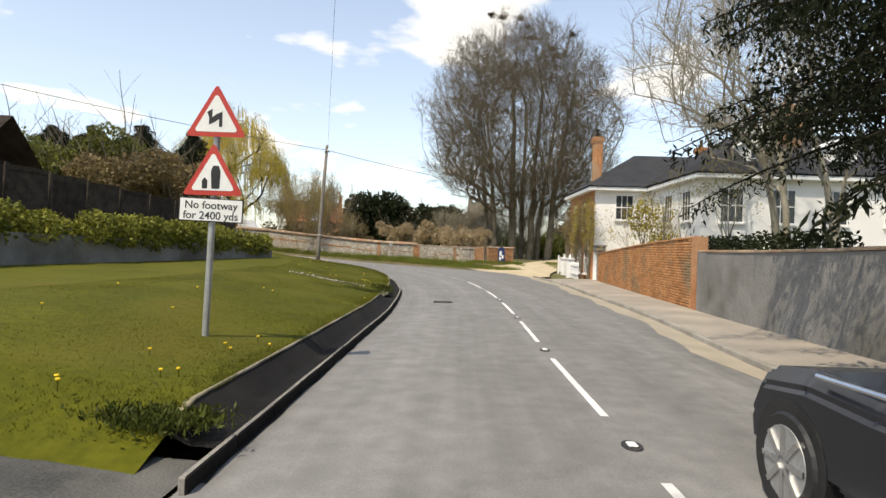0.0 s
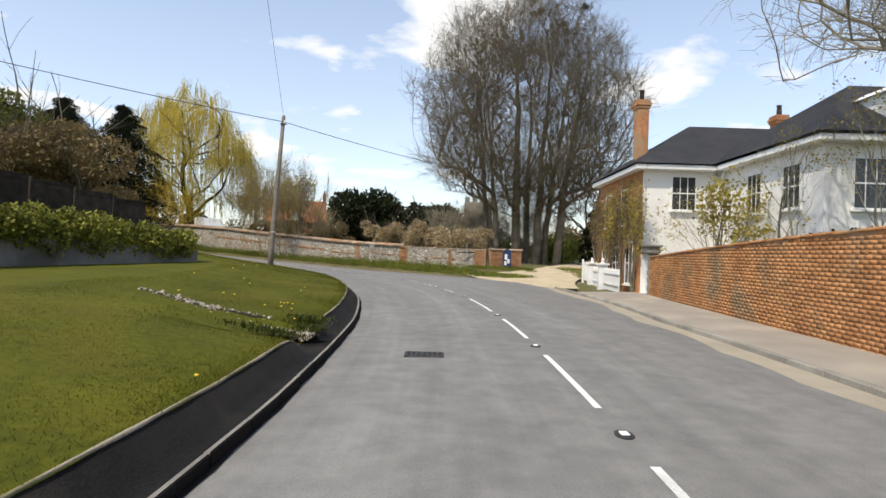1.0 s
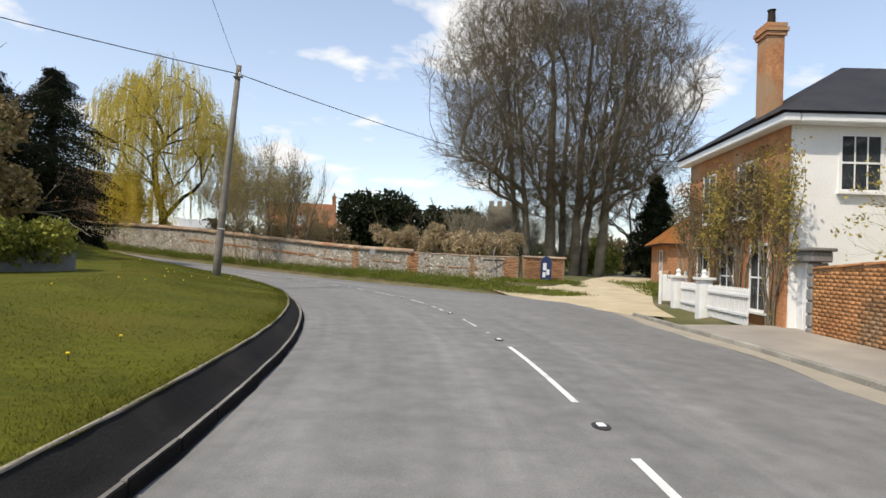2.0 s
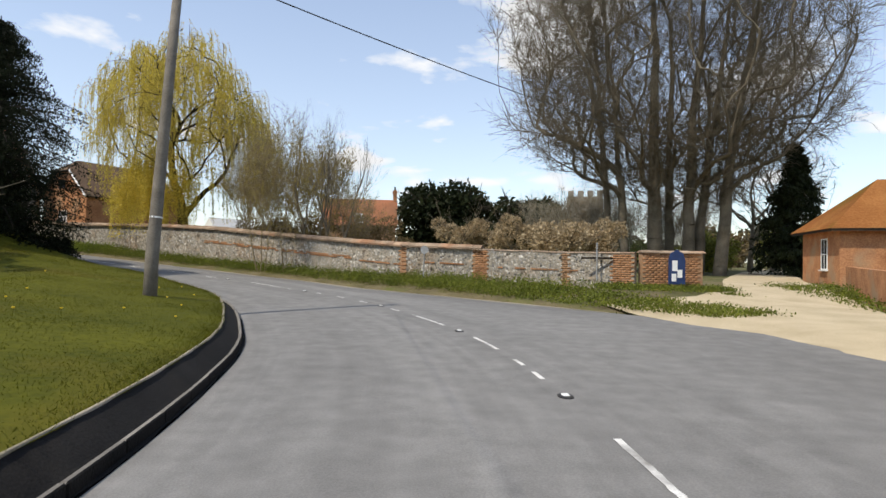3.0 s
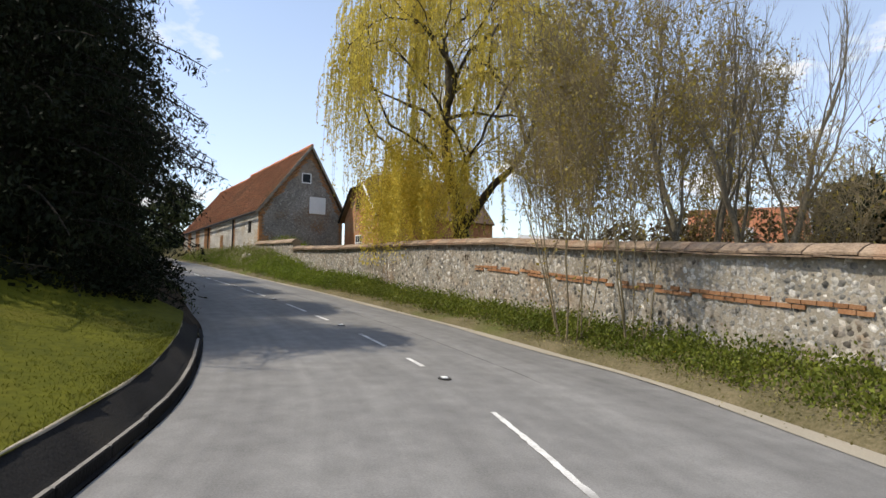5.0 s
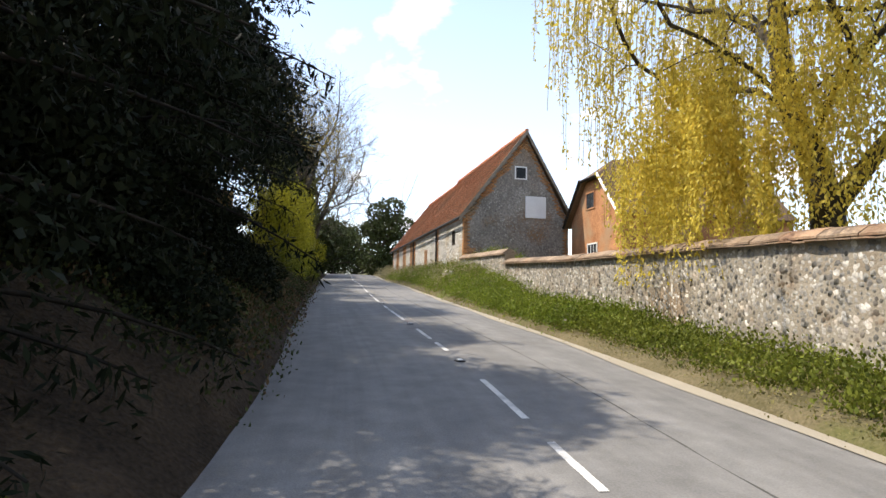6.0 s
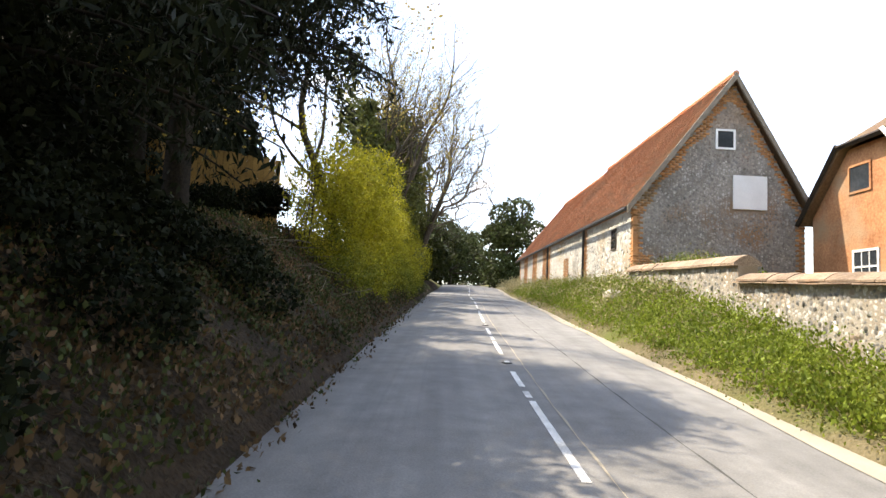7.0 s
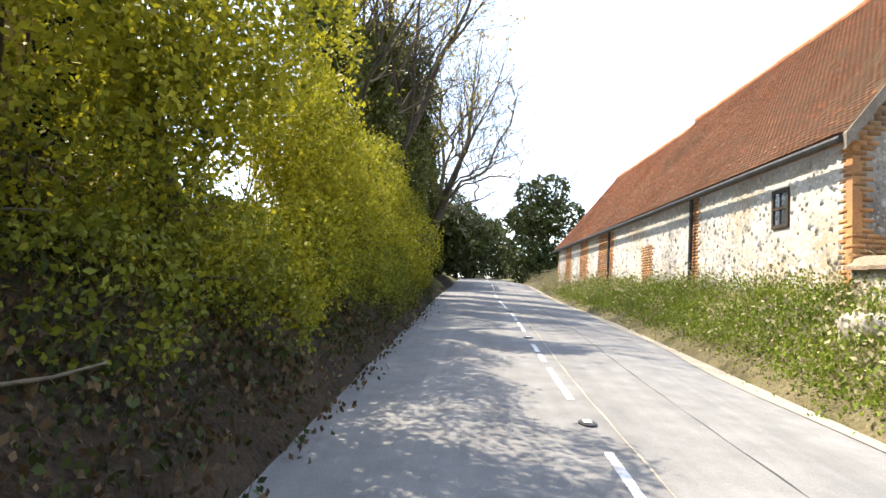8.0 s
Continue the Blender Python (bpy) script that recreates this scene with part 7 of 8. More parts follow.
def gully():
    """A stony drain that crosses the lawn to a gap in its edge."""
    rng = np.random.default_rng(51)
    t = thing("stone_gully", "shallow stony drain crossing the lawn", "drain")
    meshes = []
    for k in range(4):
        bm = bmesh.new()
        bmesh.ops.create_icosphere(bm, subdivisions=1, radius=1)
        for v in bm.verts:
            v.co *= rng.uniform(0.65, 1.25)
        me = mesh_of("stone", bm)
        me.materials.append(STONE_PALE)
        meshes.append(me)
    pts = smooth_line([(-1.95, 18.8), (-2.35, 19.05), (-2.9, 19.25), (-3.85, 19.55), (-4.6, 19.95), (-5.6, 20.5)], 0.1)
    for k in range(290):
        i = int(rng.beta(0.8, 1.4) * (len(pts) - 1))
        w = 0.30 * (1 - 0.72 * i / len(pts))
        x, y = pts[i] + rng.normal(0, w * 0.6, 2)
        x = min(x, -1.95 - 0.15 * rng.random())
        r = rng.uniform(0.012, 0.036) * (1 if rng.random() < 0.85 else 1.6)
        ob = new("stone", meshes[k % 4])
        ob.parent = t
        ob.matrix_basis = pose(x, y, float(lawn_top(np.array([x]), np.array([y]))[0]) + r * 0.2, rng.uniform(0, 360), rng.uniform(0, 360), 0) @ Matrix.Diagonal((r, r * 1.3, r * 0.6, 1))
    # bare earth under the stones
    f, L = along([tuple(p) for p in pts[::6]])
    n = 26
    rows = []
    for k in range(n + 1):
        p, d, _ = f(L * k / n)
        w = (0.42 * (1 - 0.72 * k / n)) * rng.uniform(0.75, 1.2)
        q = np.array([[p[0] - d[1] * w * e, p[1] + d[0] * w * e] for e in (-1, -0.4, 0.4, 1)])
        z = lawn_top(q[:, 0], q[:, 1]) + np.array([-0.03, 0.012, 0.012, -0.03])
        rows.append(np.concatenate([q, z[:, None]], 1))
    v = np.stack(rows)
    i = np.arange(n)[:, None] * 4 + np.arange(3)[None]
    part("bed", arrays("bed", v.reshape(-1, 3), np.stack([i, i + 4, i + 5, i + 1], -1).reshape(-1, 4)), EARTH, t, "bare dark earth bed")


gully()


def grass_blades(name, label, n, d0, d1, s0, s1, tall, wide, leaf, seed):
    """Single upright grass blades strewn over the lawn in drifts, as one sheet of stuff."""
    rng = np.random.default_rng(seed)
    ss = rng.uniform(s0, s1, n)
    d = d0 + (d1 - d0) * rng.random(n) ** 1.5
    u = -wide_l(ss) - d
    x = np.interp(ss, LS, LINE[:, 0]) + np.interp(ss, LS, LN[:, 0]) * u
    y = np.interp(ss, LS, LINE[:, 1]) + np.interp(ss, LS, LN[:, 1]) * u
    thick = np.sin(x * 1.9 + 1.3 * np.sin(y * 0.8)) * np.sin(y * 1.4 + np.sin(x * 1.1)) > rng.uniform(-1.4, 0.7, n)
    x, y = x[thick], y[thick]
    z = lawn_at(ss[thick], d[thick])
    m = len(x)
    a = rng.uniform(0, math.tau, m)
    h = tall * rng.uniform(0.5, 1.4, m)
    w = wide * rng.uniform(0.6, 1.3, m)
    lean = rng.normal(0, 0.9, (m, 2)) * h[:, None]
    c, e = np.cos(a) * w, np.sin(a) * w
    v = np.stack([np.stack([x - c, y - e, z - 0.01], 1), np.stack([x + c, y + e, z - 0.01], 1), np.stack([x + lean[:, 0], y + lean[:, 1], z + h], 1)], 1)
    tagged(part(name, arrays(name, v.reshape(-1, 3), np.arange(m * 3).reshape(-1, 3)), leaf, kind="stuff"), label, "grass")


grass_blades("lawn_blades", "short mown grass blades of the lawn", 130000, 0.40, 5.5, S_LAWN0 + 0.3, s_of(1.5, 24), 0.017, 0.005, LEAF_GRASS, 90)
grass_blades("lawn_blades", "short mown grass blades of the lawn", 110000, 0.40, 5.0, s_of(1.5, 24), s_of(-17, 53.2), 0.018, 0.007, LEAF_GRASS, 91)
grass_blades("edge_tufts", "longer uncut grass along the lawn's rim", 9000, 0.38, 0.62, S_LAWN0 + 0.3, s_of(-15, 52.2), 0.05, 0.005, LEAF_GRASS, 92)


def weed_patch(name, label, x, y, n, spread, seed, leaf, tall):
    """A rough clump of weeds beside the lawn's edge."""
    rng = np.random.default_rng(seed)
    q = np.stack([rng.normal(x, spread[0], n), rng.normal(y, spread[1], n)], 1)
    z = lawn_top(q[:, 0], q[:, 1])
    p = np.concatenate([q, (z + rng.random(n) ** 1.6 * tall)[:, None]], 1)
    tagged(part(name, leaf_cards(name, p, 0.02, rng, hang=-0.7, stretch=3.0), leaf, kind="stuff"), label, "weeds")


weed_patch("path_weeds", "dark rank weeds with dandelions where the lawn ends at the side path", -2.15, 4.5, 2600, (0.2, 0.13), 93, LEAF_RANK, 0.06)
weed_patch("gully_weeds", "rough weeds where the stony drain meets the lawn edge", -2.2, 19.5, 2000, (0.15, 0.2), 94, LEAF_RANK, 0.08)
weed_patch("gully_weeds", "rough weeds beside the stony drain", -2.6, 18.5, 900, (0.3, 0.15), 95, LEAF_RANK, 0.05)

# fallen branches on the left bank
rngb = np.random.default_rng(61)
for k in range(26):
    p = beside(-1, s_of(-36, 58.7), s_of(-40, 59.8), 0.8, 2.4, 1, 600 + k)[0]
    t = thing("fallen_branch", "dead pale branch lying on the bank", "branch", "fallen branches", at=(p[0], p[1], ground_z(p[0], p[1]) + 0.04), rz=rngb.uniform(0, 360))
    segs, tips = [], []
    grow(rngb, (0, 0, 0), (1, 0, 0.1), rngb.uniform(0.5, 1.1), 0.018, 0, upward=0, wobble=0.1, steps=5, out=segs, tips=tips, thin=0.3)
    part("limb", tube([segs[0][:3]] + [g[3:6] for g in segs], [segs[0][6]] + [g[7] for g in segs], 6), BARK, t, smooth=True)


def bank_stones():
    """Pale stones lying in the weeds below the wall's end."""
    rng = np.random.default_rng(97)
    for x, y, r in ((-41.6, 64.3, 0.30), (-30.4, 61.2, 0.12), (-27.2, 59.9, 0.10)):
        bm = bmesh.new()
        bmesh.ops.create_icosphere(bm, subdivisions=2, radius=r)
        for v in bm.verts:
            v.co = Vector((v.co.x * 1.2, v.co.y, v.co.z * 0.95)) * rng.uniform(0.88, 1.1)
        ob = part("field_stone", bm, STONE_PALE, smooth=True)
        tagged(ob, "pale weathered stone lying in the weeds", "stone", "stones on the verge")
        ob.matrix_basis = pose(x, y, ground_z(x, y) + r * 0.45, 0, 0, rng.uniform(0, 360))


bank_stones()


# ---- parked dark open car ----
def car():
    t = thing("open_car", "black open-topped car with bright window trim", "car", at=(2.98, 2.1, float(road_z(s_of(1.5, 2.5))) + 0.02), rz=90)
    # local: x runs forwards towards its tail end (+y of the road), y to its left
    prof = [(-2.1, 0.28), (-2.15, 0.55), (-1.9, 0.72), (-0.9, 0.86), (-0.3, 0.9), (0.9, 0.88), (1.5, 0.9), (2.0, 0.84), (2.14, 0.6), (2.1, 0.3)]
    bm = bmesh.new()
    secs = []
    for f, inset, drop in ((-1, 0.0, 0.10), (-0.86, 0.0, 0.0), (0.86, 0.0, 0.0), (1, 0.0, 0.10)):
        secs.append([bm.verts.new((x * (1 - 0.05 * (abs(f) > 0.9)), f * 0.86, z - (drop if z > 0.5 else -drop * 0.3))) for x, z in prof])
    n = len(prof)
    for a, b in zip(secs, secs[1:]):
        for k in range(n):
            bm.faces.new((a[k], a[(k + 1) % n], b[(k + 1) % n], b[k]))
    bm.faces.new(secs[0][::-1]), bm.faces.new(secs[-1])
    bmesh.ops.recalc_face_normals(bm, faces=bm.faces[:])
    bmesh.ops.bevel(bm, geom=bm.edges[:], offset=0.035, segments=2, affect="EDGES")
    part("body", bm, CAR_PAINT, t, smooth=False)
    part("window_trim", tube([(1.35, 0.83, 0.90), (0.6, 0.85, 0.92), (-0.6, 0.85, 0.92)], 0.016, 6), CHROME, t, "bright metal trim strip")
    part("side_glass", box(-0.55, 0.79, 0.9, 0.5, 0.81, 1.15), GLASS_DARK, t)
    for x in (-1.5, 1.56):
        for y in (-0.80, 0.80):
            s_ = 1 if y > 0 else -1
            part("wheel_arch", tube([(x, y - 0.04 * s_, 0.33), (x, y + 0.065 * s_, 0.33)], 0.375, 24), BLACK, t)
            w = part("wheel", tube([(x, y - 0.08 * s_, 0.32), (x, y + 0.05 * s_, 0.32), (x, y + 0.085 * s_, 0.32)], [0.32, 0.32, 0.29], 28), BLACK, t)
            part("rim", tube([(x, y + 0.06 * s_, 0.32), (x, y + 0.09 * s_, 0.32)], [0.235, 0.225], 24), STEEL, w)
            for k in range(8):
                part("spoke", box(-0.018, 0.0, 0.04, 0.018, 0.014, 0.22, pose(x, y + 0.09 * s_ - (0.014 if s_ < 0 else 0), 0.32, 0, k * 45, 0)), CHROME, w)


CAR_PAINT = material("black_car_paint", (0.008, 0.009, 0.012), (0.012, 0.013, 0.018), 0.18, 2, 30, 0.0)
CHROME = material("chrome", (0.6, 0.6, 0.6), (0.7, 0.7, 0.7), 0.2, 3, 30, 0.0, metal=1.0)
car()


# ---- pieces of walls and roofs ----
def frame_at(f, s, side):
    """Place, direction, outward normal and top of a wall's face at s."""
    p, d, z = f(s)
    n = np.array([d[1], -d[0]]) * side
    return p, d, n, z


def brick_face(parent, name, pts, tops, thick, side, inside, near, mat, seed, bl=0.225, bh=0.075, gap=0.012, near_from=0.0):
    """Bricks on one face of a wall: the first ones past near_from as pieces, the rest joined."""
    rng = np.random.default_rng(seed)
    f, L = along(pts, tops)
    quads = np.array([[0, 1, 2, 3], [0, 4, 5, 1], [1, 5, 6, 2], [2, 6, 7, 3], [3, 7, 4, 0]])
    shared = []
    for k in range(5):
        j = rng.normal(0, 0.003, (4, 2))
        x0, x1, z0, z1 = -bl / 2, bl / 2, 0, bh
        fr = np.array([[x0, z0], [x1, z0], [x1, z1], [x0, z1]]) + j
        v = np.array([[x, -0.005, z] for x, z in fr] + [[x, 0.03, z] for x, z in fr])
        me = arrays("brick", v, quads)
        me.materials.append(mat)
        shared.append((me, v))
    V, made = [], 0
    zmin = min(ground_z(*f(s)[0]) for s in np.linspace(0, L, 20)) - 0.15
    rows = int((max(tops) - zmin) / (bh + gap)) + 1
    for r in range(rows):
        z = zmin + r * (bh + gap)
        s = -(r % 2) * (bl + gap) / 2
        while s < L:
            c = s + bl / 2
            if bl * 0.4 < c < L - bl * 0.4:
                p, d, n, top = frame_at(f, c, side)
                if z + bh < top + 0.01 and inside(c, z, top):
                    q = p + n * thick / 2
                    m = pose(q[0], q[1], z, 0, 0, math.degrees(math.atan2(n[1], n[0])) + 90)
                    me, v = shared[rng.integers(0, 5)]
                    off = rng.normal(0, 0.0015)
                    if made < near and c > near_from:
                        ob = new(name, me)
                        ob.parent = parent
                        ob.matrix_basis = m @ Matrix.Translation((0, off, 0))
                        made += 1
                    else:
                        mm = np.array(m)
                        V.append((v + [0, off, 0]) @ mm[:3, :3].T + mm[:3, 3])
            s += bl + gap
    if V:
        n = len(V)
        me = arrays(name + "s", np.concatenate(V), (np.arange(n)[:, None, None] * 8 + quads[None]).reshape(-1, 4))
        part(name + "s", me, ISLAND_BRICK, parent, kind="stuff")


def flint_face(parent, pts, tops, thick, side, inside, near, seed, size=0.12, mat=None, low=None, near_from=0.0):
    """Uneven flints bedded in the mortar of one face."""
    rng = np.random.default_rng(seed)
    f, L = along(pts, tops)
    tri = np.array([[0, k + 1, (k + 1) % 6 + 1] for k in range(6)])
    shared = []
    for k in range(6):
        a = np.arange(6) * math.tau / 6 + rng.normal(0, 0.2, 6)
        rr = rng.uniform(0.75, 1.15, 6)
        v = np.concatenate([[[rng.normal(0, 0.22), -0.2, rng.normal(0, 0.22)]], np.stack([rr * np.cos(a) * 0.62, np.full(6, 0.1), rr * np.sin(a) * 0.5], 1)])
        me = arrays("flint", v, tri)
        me.materials.append(mat or FLINT)
        shared.append((me, v))
    V, made = [], 0
    s = size / 2
    row = 0
    while s < L:
        p, d, n, top = frame_at(f, s, side)
        z0 = (low if low is not None else ground_z(*p) - 0.1)
        z = z0 + (row % 2) * size * 0.4
        while z < top - 0.02:
            ss, zz = s + rng.normal(0, size * 0.16), z + rng.normal(0, size * 0.1)
            if 0 < ss < L and inside(ss, zz, top):
                q = p + d * (ss - s) + n * thick / 2
                sc = size * rng.choice([0.6, 0.8, 1.0, 1.25, 1.5]) * rng.uniform(0.9, 1.1)
                m = pose(q[0], q[1], zz, 0, 0, math.degrees(math.atan2(n[1], n[0])) + 90) @ Matrix.Rotation(rng.uniform(-1.4, 1.4), 4, "Y") @ Matrix.Diagonal((sc, sc * 0.7, sc, 1))
                me, v = shared[rng.integers(0, 6)]
                if made < near and ss > near_from:
                    ob = new("flint", me)
                    ob.parent = parent
                    ob.matrix_basis = m
                    made += 1
                else:
                    mm = np.array(m)
                    V.append(v @ mm[:3, :3].T + mm[:3, 3])
            z += size * 0.82
        s += size * 0.95
        row += 1
    n = len(V)
    if n:
        part("flint_facing", arrays("flint_facing", np.concatenate(V), (np.arange(n)[:, None, None] * 7 + tri[None]).reshape(-1, 3)), mat or FLINT, parent, kind="stuff")


def coping(parent, pts, tops, width, length, thick, mat, seed, peak=0.06, name="coping_stone", s0=0.0, s1=None):
    """Coping stones, one by one along a wall's top, with a rounded back."""
    rng = np.random.default_rng(seed)
    f, L = along(pts, tops)
    s = s0
    while s < (s1 or L) - 0.02:
        ln = min(length * rng.uniform(0.85, 1.15), (s1 or L) - s)
        p, d, z = f(s + ln / 2)
        za, zb = f(s)[2], f(min(s + ln, L))[2]
        w = width / 2 + rng.normal(0, 0.008)
        sec = [(-w, 0), (w, 0), (w, thick * 0.6), (w * 0.5, thick + peak * 0.6), (0, thick + peak), (-w * 0.5, thick + peak * 0.6), (-w, thick * 0.6)]
        m = pose(p[0], p[1], z + 0.004 + rng.normal(0, 0.005), 0, -math.degrees(math.atan2(zb - za, ln)), math.degrees(math.atan2(d[1], d[0]))) @ Matrix(((0, 0, 1, -ln / 2 + 0.004), (1, 0, 0, 0), (0, 1, 0, 0), (0, 0, 0, 1)))
        part(name, slab(sec, ln - 0.008, m), mat, parent)
        s += ln


BRICK_OLD = material("old_pier_brick", (0.26, 0.125, 0.06), (0.42, 0.225, 0.115), 0.92, 1.3, 30, 0.3, third=(0.25, 0.17, 0.10), random_tint=0.24)
ISLAND_BRICK = material("laid_brick", (0.31, 0.135, 0.055), (0.50, 0.25, 0.105), 0.92, 1.3, 30, 0.3, third=(0.235, 0.165, 0.095), per_island=0.24)
STONE_EACH = material("coping_block", (0.20, 0.145, 0.10), (0.40, 0.30, 0.21), 0.9, 1.6, 25, 0.8, third=(0.34, 0.18, 0.10), random_tint=0.25, size=0.03)
everywhere = lambda s, z, top: True

# brick garden wall: left face of its line looks at the road
brick_face(brick_wall, "brick", BRICK_LINE, BRICK_TOP, 0.26, 1, everywhere, 300, BRICK, 1, near_from=7.0)
coping(brick_wall, BRICK_LINE, BRICK_TOP, 0.34, 0.24, 0.05, BRICK, 2, peak=0.02, name="coping_brick")
coping(grey_wall, GREY_LINE, GREY_TOP, 0.32, 0.9, 0.05, STONE_EACH, 3, peak=0.02, s1=26)

# flint wall with brick piers and bands
fl, FL = along(FLINT_LINE, FLINT_TOP)


def s_near(x, y):
    ss = np.linspace(0, FL, 800)
    return float(ss[np.argmin([np.hypot(*(fl(s)[0] - (x, y))) for s in ss])])


PIERS = [(0.0, 0.55)] + [(s_near(x, y), w) for x, y, w in ((0.5, 53.3, 0.3), (-3.1, 53.6, 0.6), (-6.5, 54.1, 0.26))]


S31, S3, S12 = s_near(-20.5, 59.9), s_near(-3.1, 53.6), s_near(-12, 56.5)


def flint_brick(s, z, top):
    if any(abs(s - c) < w / 2 + (0.55 if c == 0 else 0) for c, w in PIERS):
        return True
    return False


for c, w in PIERS[1:]:
    p, d, n, z = frame_at(fl, c, -1)
    part("pier_bed", box(-w / 2, -0.2, ground_z(*p) - 0.2, w / 2, 0.2045, z - 0.004, pose(p[0], p[1], 0, 0, 0, math.degrees(math.atan2(n[1], n[0])) - 90)), MORTAR, flint_wall)


def brick_bands(parent, pts, tops, thick, side, runs, seed):
    """Lacing courses of brick that follow the wall's top: runs of (from, to, depth below the top, courses)."""
    rng = np.random.default_rng(seed)
    f, L = along(pts, tops)
    for s0, s1, drop, courses in runs:
        for c in range(courses):
            s = s0 - 0.11 * (c % 2)
            while s < s1:
                ln = 0.215 * rng.uniform(0.85, 1.1)
                if rng.random() < 0.8:
                    p, d, n, z = frame_at(f, s + ln / 2, side)
                    slope = (f(s + 0.6)[2] - f(s - 0.4)[2]) / 1.0
                    q = p + n * (thick / 2 - 0.03 + rng.uniform(0.032, 0.037))
                    m = pose(q[0], q[1], z - drop - c * 0.078, 0, 0, math.degrees(math.atan2(d[1], d[0]))) @ pose(0, 0, 0, 0, -math.degrees(math.atan(slope)) + rng.normal(0, 0.6), 0)
                    h = rng.uniform(0.056, 0.066)
                    part("band_brick", box(-ln / 2, -0.03, 0, ln / 2, 0.03, h, m), BRICK_OLD, parent)
                s += ln + 0.014


brick_face(flint_wall, "brick", FLINT_LINE, FLINT_TOP, 0.41, -1, flint_brick, 300, BRICK_OLD, 5)
brick_bands(flint_wall, FLINT_LINE, FLINT_TOP, 0.40, -1, [(2.2, 5.4, 0.72, 1), (7.0, 9.0, 0.66, 1), (9.6, 12.2, 0.80, 1), (12.8, 23.5, 0.66, 2)], 29)
flint_face(flint_wall, FLINT_LINE, FLINT_TOP, 0.40, -1, lambda s, z, top: not flint_brick(s, z, top), 300, 6, 0.105, near_from=14.0)
flint_face(flint_end, END_LINE, END_TOP, 0.42, -1, everywhere, 0, 7, 0.13)
S_CAP = s_near(-3.0, 53.6)
coping(flint_wall, FLINT_LINE, FLINT_TOP, 0.66, 0.27, 0.035, STONE_EACH, 8, peak=0.0, name="coping_tile", s0=S_CAP)
coping(flint_wall, FLINT_LINE, [z + 0.042 for z in FLINT_TOP], 0.54, 0.36, 0.06, STONE_EACH, 28, peak=0.11, s0=S_CAP)
coping(flint_wall, FLINT_LINE, FLINT_TOP, 0.46, 0.5, 0.03, STONE_EACH, 9, peak=0.03, s1=S_CAP)
coping(flint_end, END_LINE, END_TOP, 0.62, 0.5, 0.1, STONE_EACH, 10, peak=0.14)
brick_face(wall_return, "brick", [(3.25, 52.4), (5.6, 53.1)], [1.72, 1.72], 0.36, 1, everywhere, 160, BRICK_OLD, 11)
coping(wall_return, [(3.2, 52.4), (5.7, 53.1)], [1.72, 1.72], 0.46, 0.5, 0.05, STONE_EACH, 12)


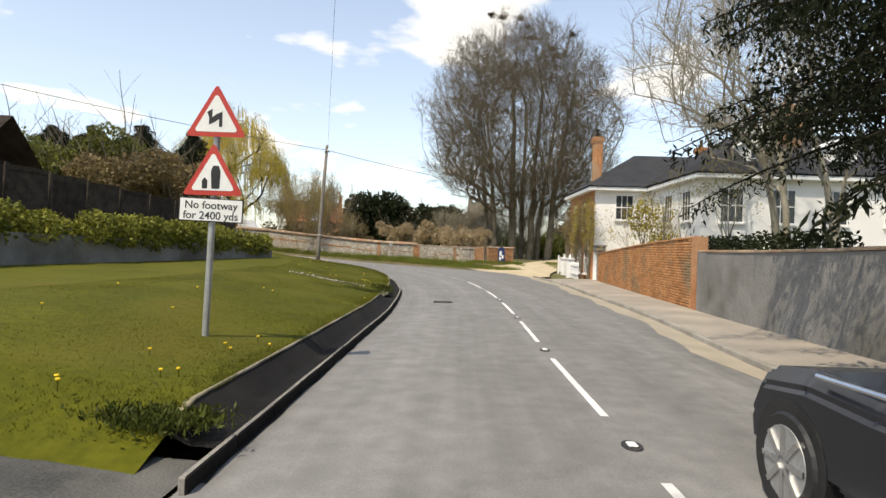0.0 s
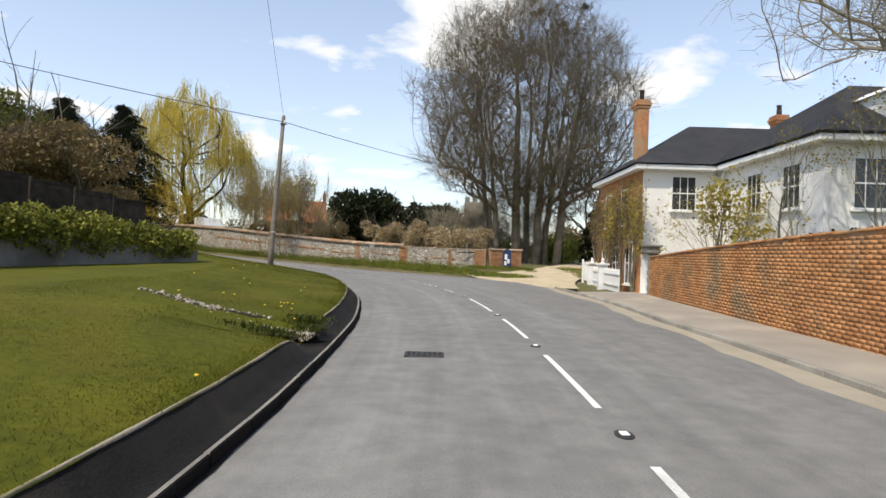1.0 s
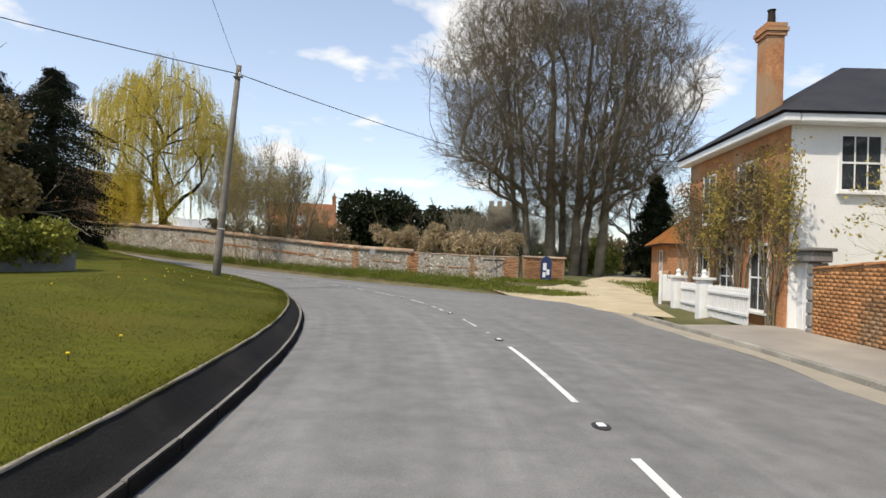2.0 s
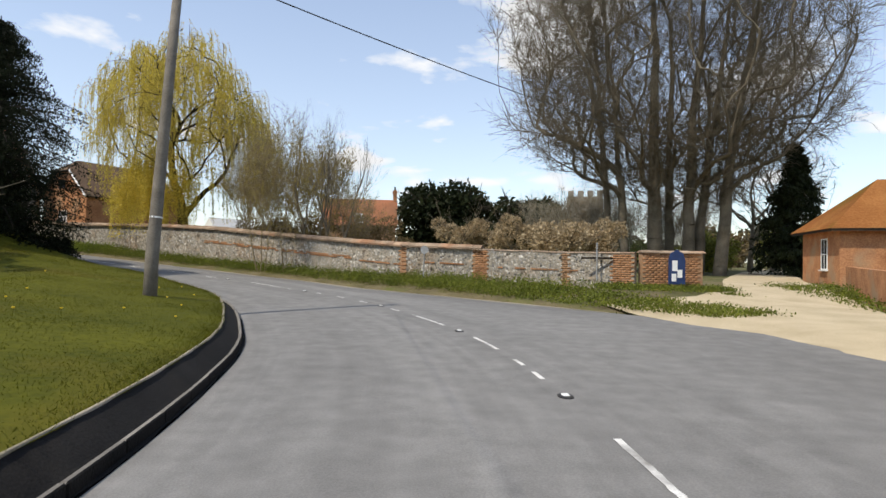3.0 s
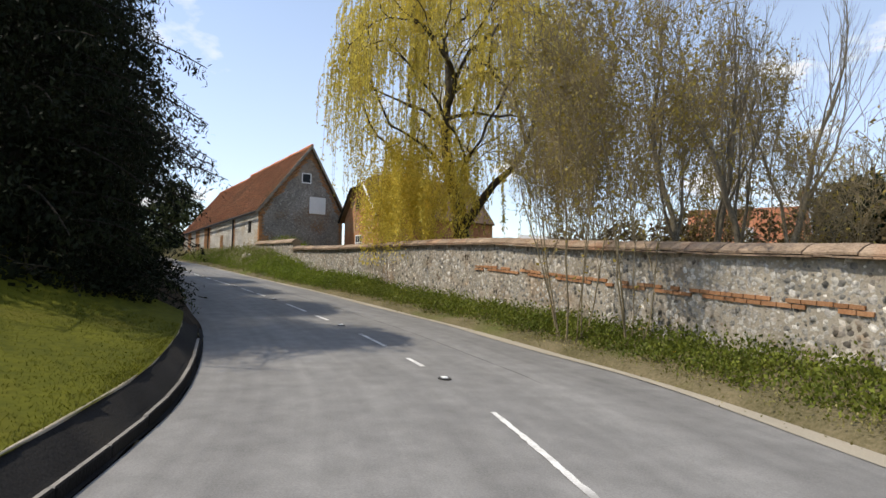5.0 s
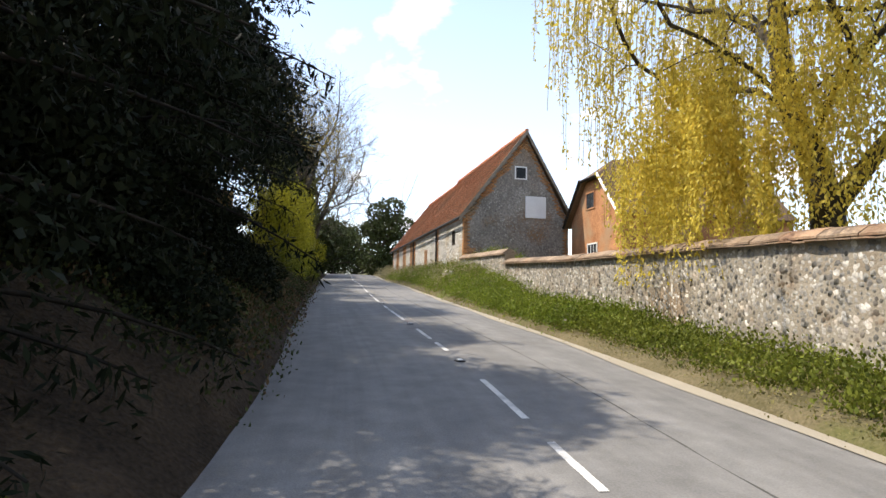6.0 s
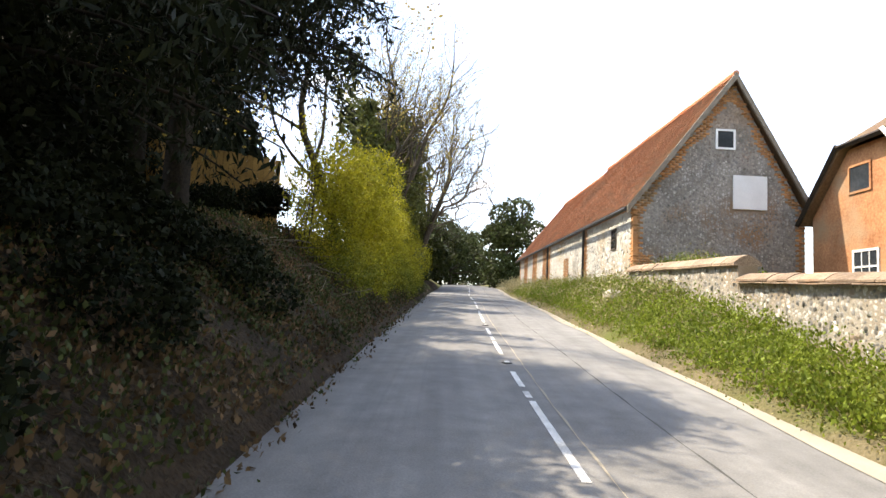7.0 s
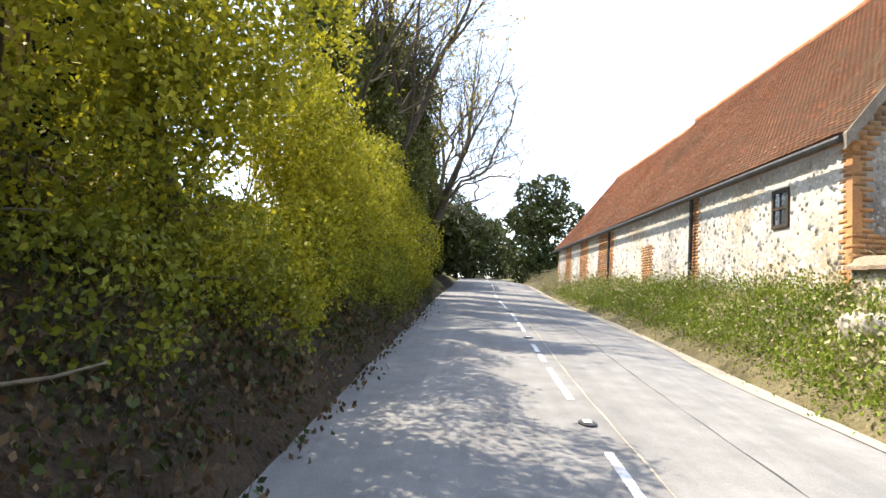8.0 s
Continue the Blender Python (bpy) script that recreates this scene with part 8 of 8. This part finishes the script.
# barn: flints and brick quoins, and its tiles
def barn_pieces():
    m = barn.matrix_basis
    part("quoin", box(-0.16, -0.005, 2.6, 0.005, 0.16, BE - 0.2), ISLAND_BRICK, barn, "weathered brick corner")
    def loc(x, y):
        q = m @ Vector((x, y, 0))
        return (q.x, q.y)
    keep = barn
    side_pts = [loc(0, 0), loc(-BL, 0)]
    quoin = lambda s: s < 0.3 or abs(s - 6.3) < 0.3 or abs(s - 14.5) < 0.4 or s > BL - 0.5
    brick_side = lambda s, z, top: quoin(s) or (s > 9.5 and s < 10.6 and z < 5.2) or (s > 14.5 and math.sin(s * 1.7) > 0.2) or z > BE - 0.16
    win = lambda s, z: abs(s - 2.1) < 0.36 and 4.85 < z < 5.85
    world_inv = m.inverted()

    def under_barn(ob):
        ob.matrix_parent_inverse = world_inv
    before = set(o.name for o in bpy.data.objects)
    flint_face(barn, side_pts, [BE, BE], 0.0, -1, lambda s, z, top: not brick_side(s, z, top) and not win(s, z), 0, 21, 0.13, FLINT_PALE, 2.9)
    brick_face(barn, "brick", side_pts, [BE, BE], 0.0, -1, lambda s, z, top: brick_side(s, z, top) and not win(s, z), 60, BRICK, 22)
    gable_pts = [loc(0, 0), loc(0, BW)]
    slope = lambda s: BE + (BR - BE) * (s / YM if s < YM else (BW - s) / (BW - YM))
    hatch = lambda s, z: (3.3 < s < 4.68 and 6.28 < z < 7.66) or (abs(s - 3.15) < 0.42 and 8.35 < z < 9.2)
    edge = lambda s, z: slope(s) - z < 0.62 + 0.14 * math.sin(z * 4.1 + s) or s < 0.34 or s > BW - 0.3 or (z < 4.6 and s < 0.7)
    flint_face(barn, gable_pts, [BR, BR], 0.0, 1, lambda s, z, top: z < slope(s) - 0.1 and not edge(s, z) and not hatch(s, z), 0, 23, 0.10, FLINT_SHADED, 2.9)
    brick_face(barn, "brick", gable_pts, [BR, BR], 0.0, 1, lambda s, z, top: z < slope(s) - 0.12 and edge(s, z) and not hatch(s, z), 60, BRICK, 24)
    for o in bpy.data.objects:
        if o.name not in before and o.parent == barn:
            under_barn(o)
    rng = np.random.default_rng(25)
    over = 0.26
    run = YM + over
    zlo = BE - 0.02
    rise = Vector((0, run, BR + 0.22 - zlo))
    # tiles run from the near gable back along the slope that faces the road
    tile_courses("tile", (over, -over, zlo + 0.0), (-14.46, -over, zlo + 0.0), rise, 0.105, 0.17, CLAY, barn, rng, lift=-0.014, near=240)
    tile_courses("tile", (-14.5, -over, zlo - 0.04), (-BL - over, -over, zlo - 0.04), Vector((0, run, BR + 0.03 - BE + 0.06)), 0.105, 0.17, CLAY, barn, rng, lift=-0.014)
    bm = bmesh.new()
    for k in range(80):
        x = over - k * 0.33
        zr = BR + 0.2 - (0.19 if k >= 45 else 0.0)
        add_tube(bm, [(x, YM, zr + 0.012 * math.sin(k * 0.6)), (x - 0.33, YM, zr + 0.012 * math.sin(k * 0.6 + 0.6))], [0.115, 0.105], 8)
    part("ridge_tiles", bm, CLAY, barn, kind="stuff")


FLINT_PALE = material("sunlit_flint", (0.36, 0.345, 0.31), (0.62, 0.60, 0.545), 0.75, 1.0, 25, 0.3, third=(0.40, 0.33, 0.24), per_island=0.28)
# Gable flints, darkened in colour as the shaded counterpart of FLINT_PALE.
FLINT_SHADED = material("shaded_flint", (0.15, 0.14, 0.125), (0.40, 0.375, 0.34), 0.65, 0.8, 25, 0.3, third=(0.24, 0.165, 0.11), per_island=0.45)
barn_pieces()
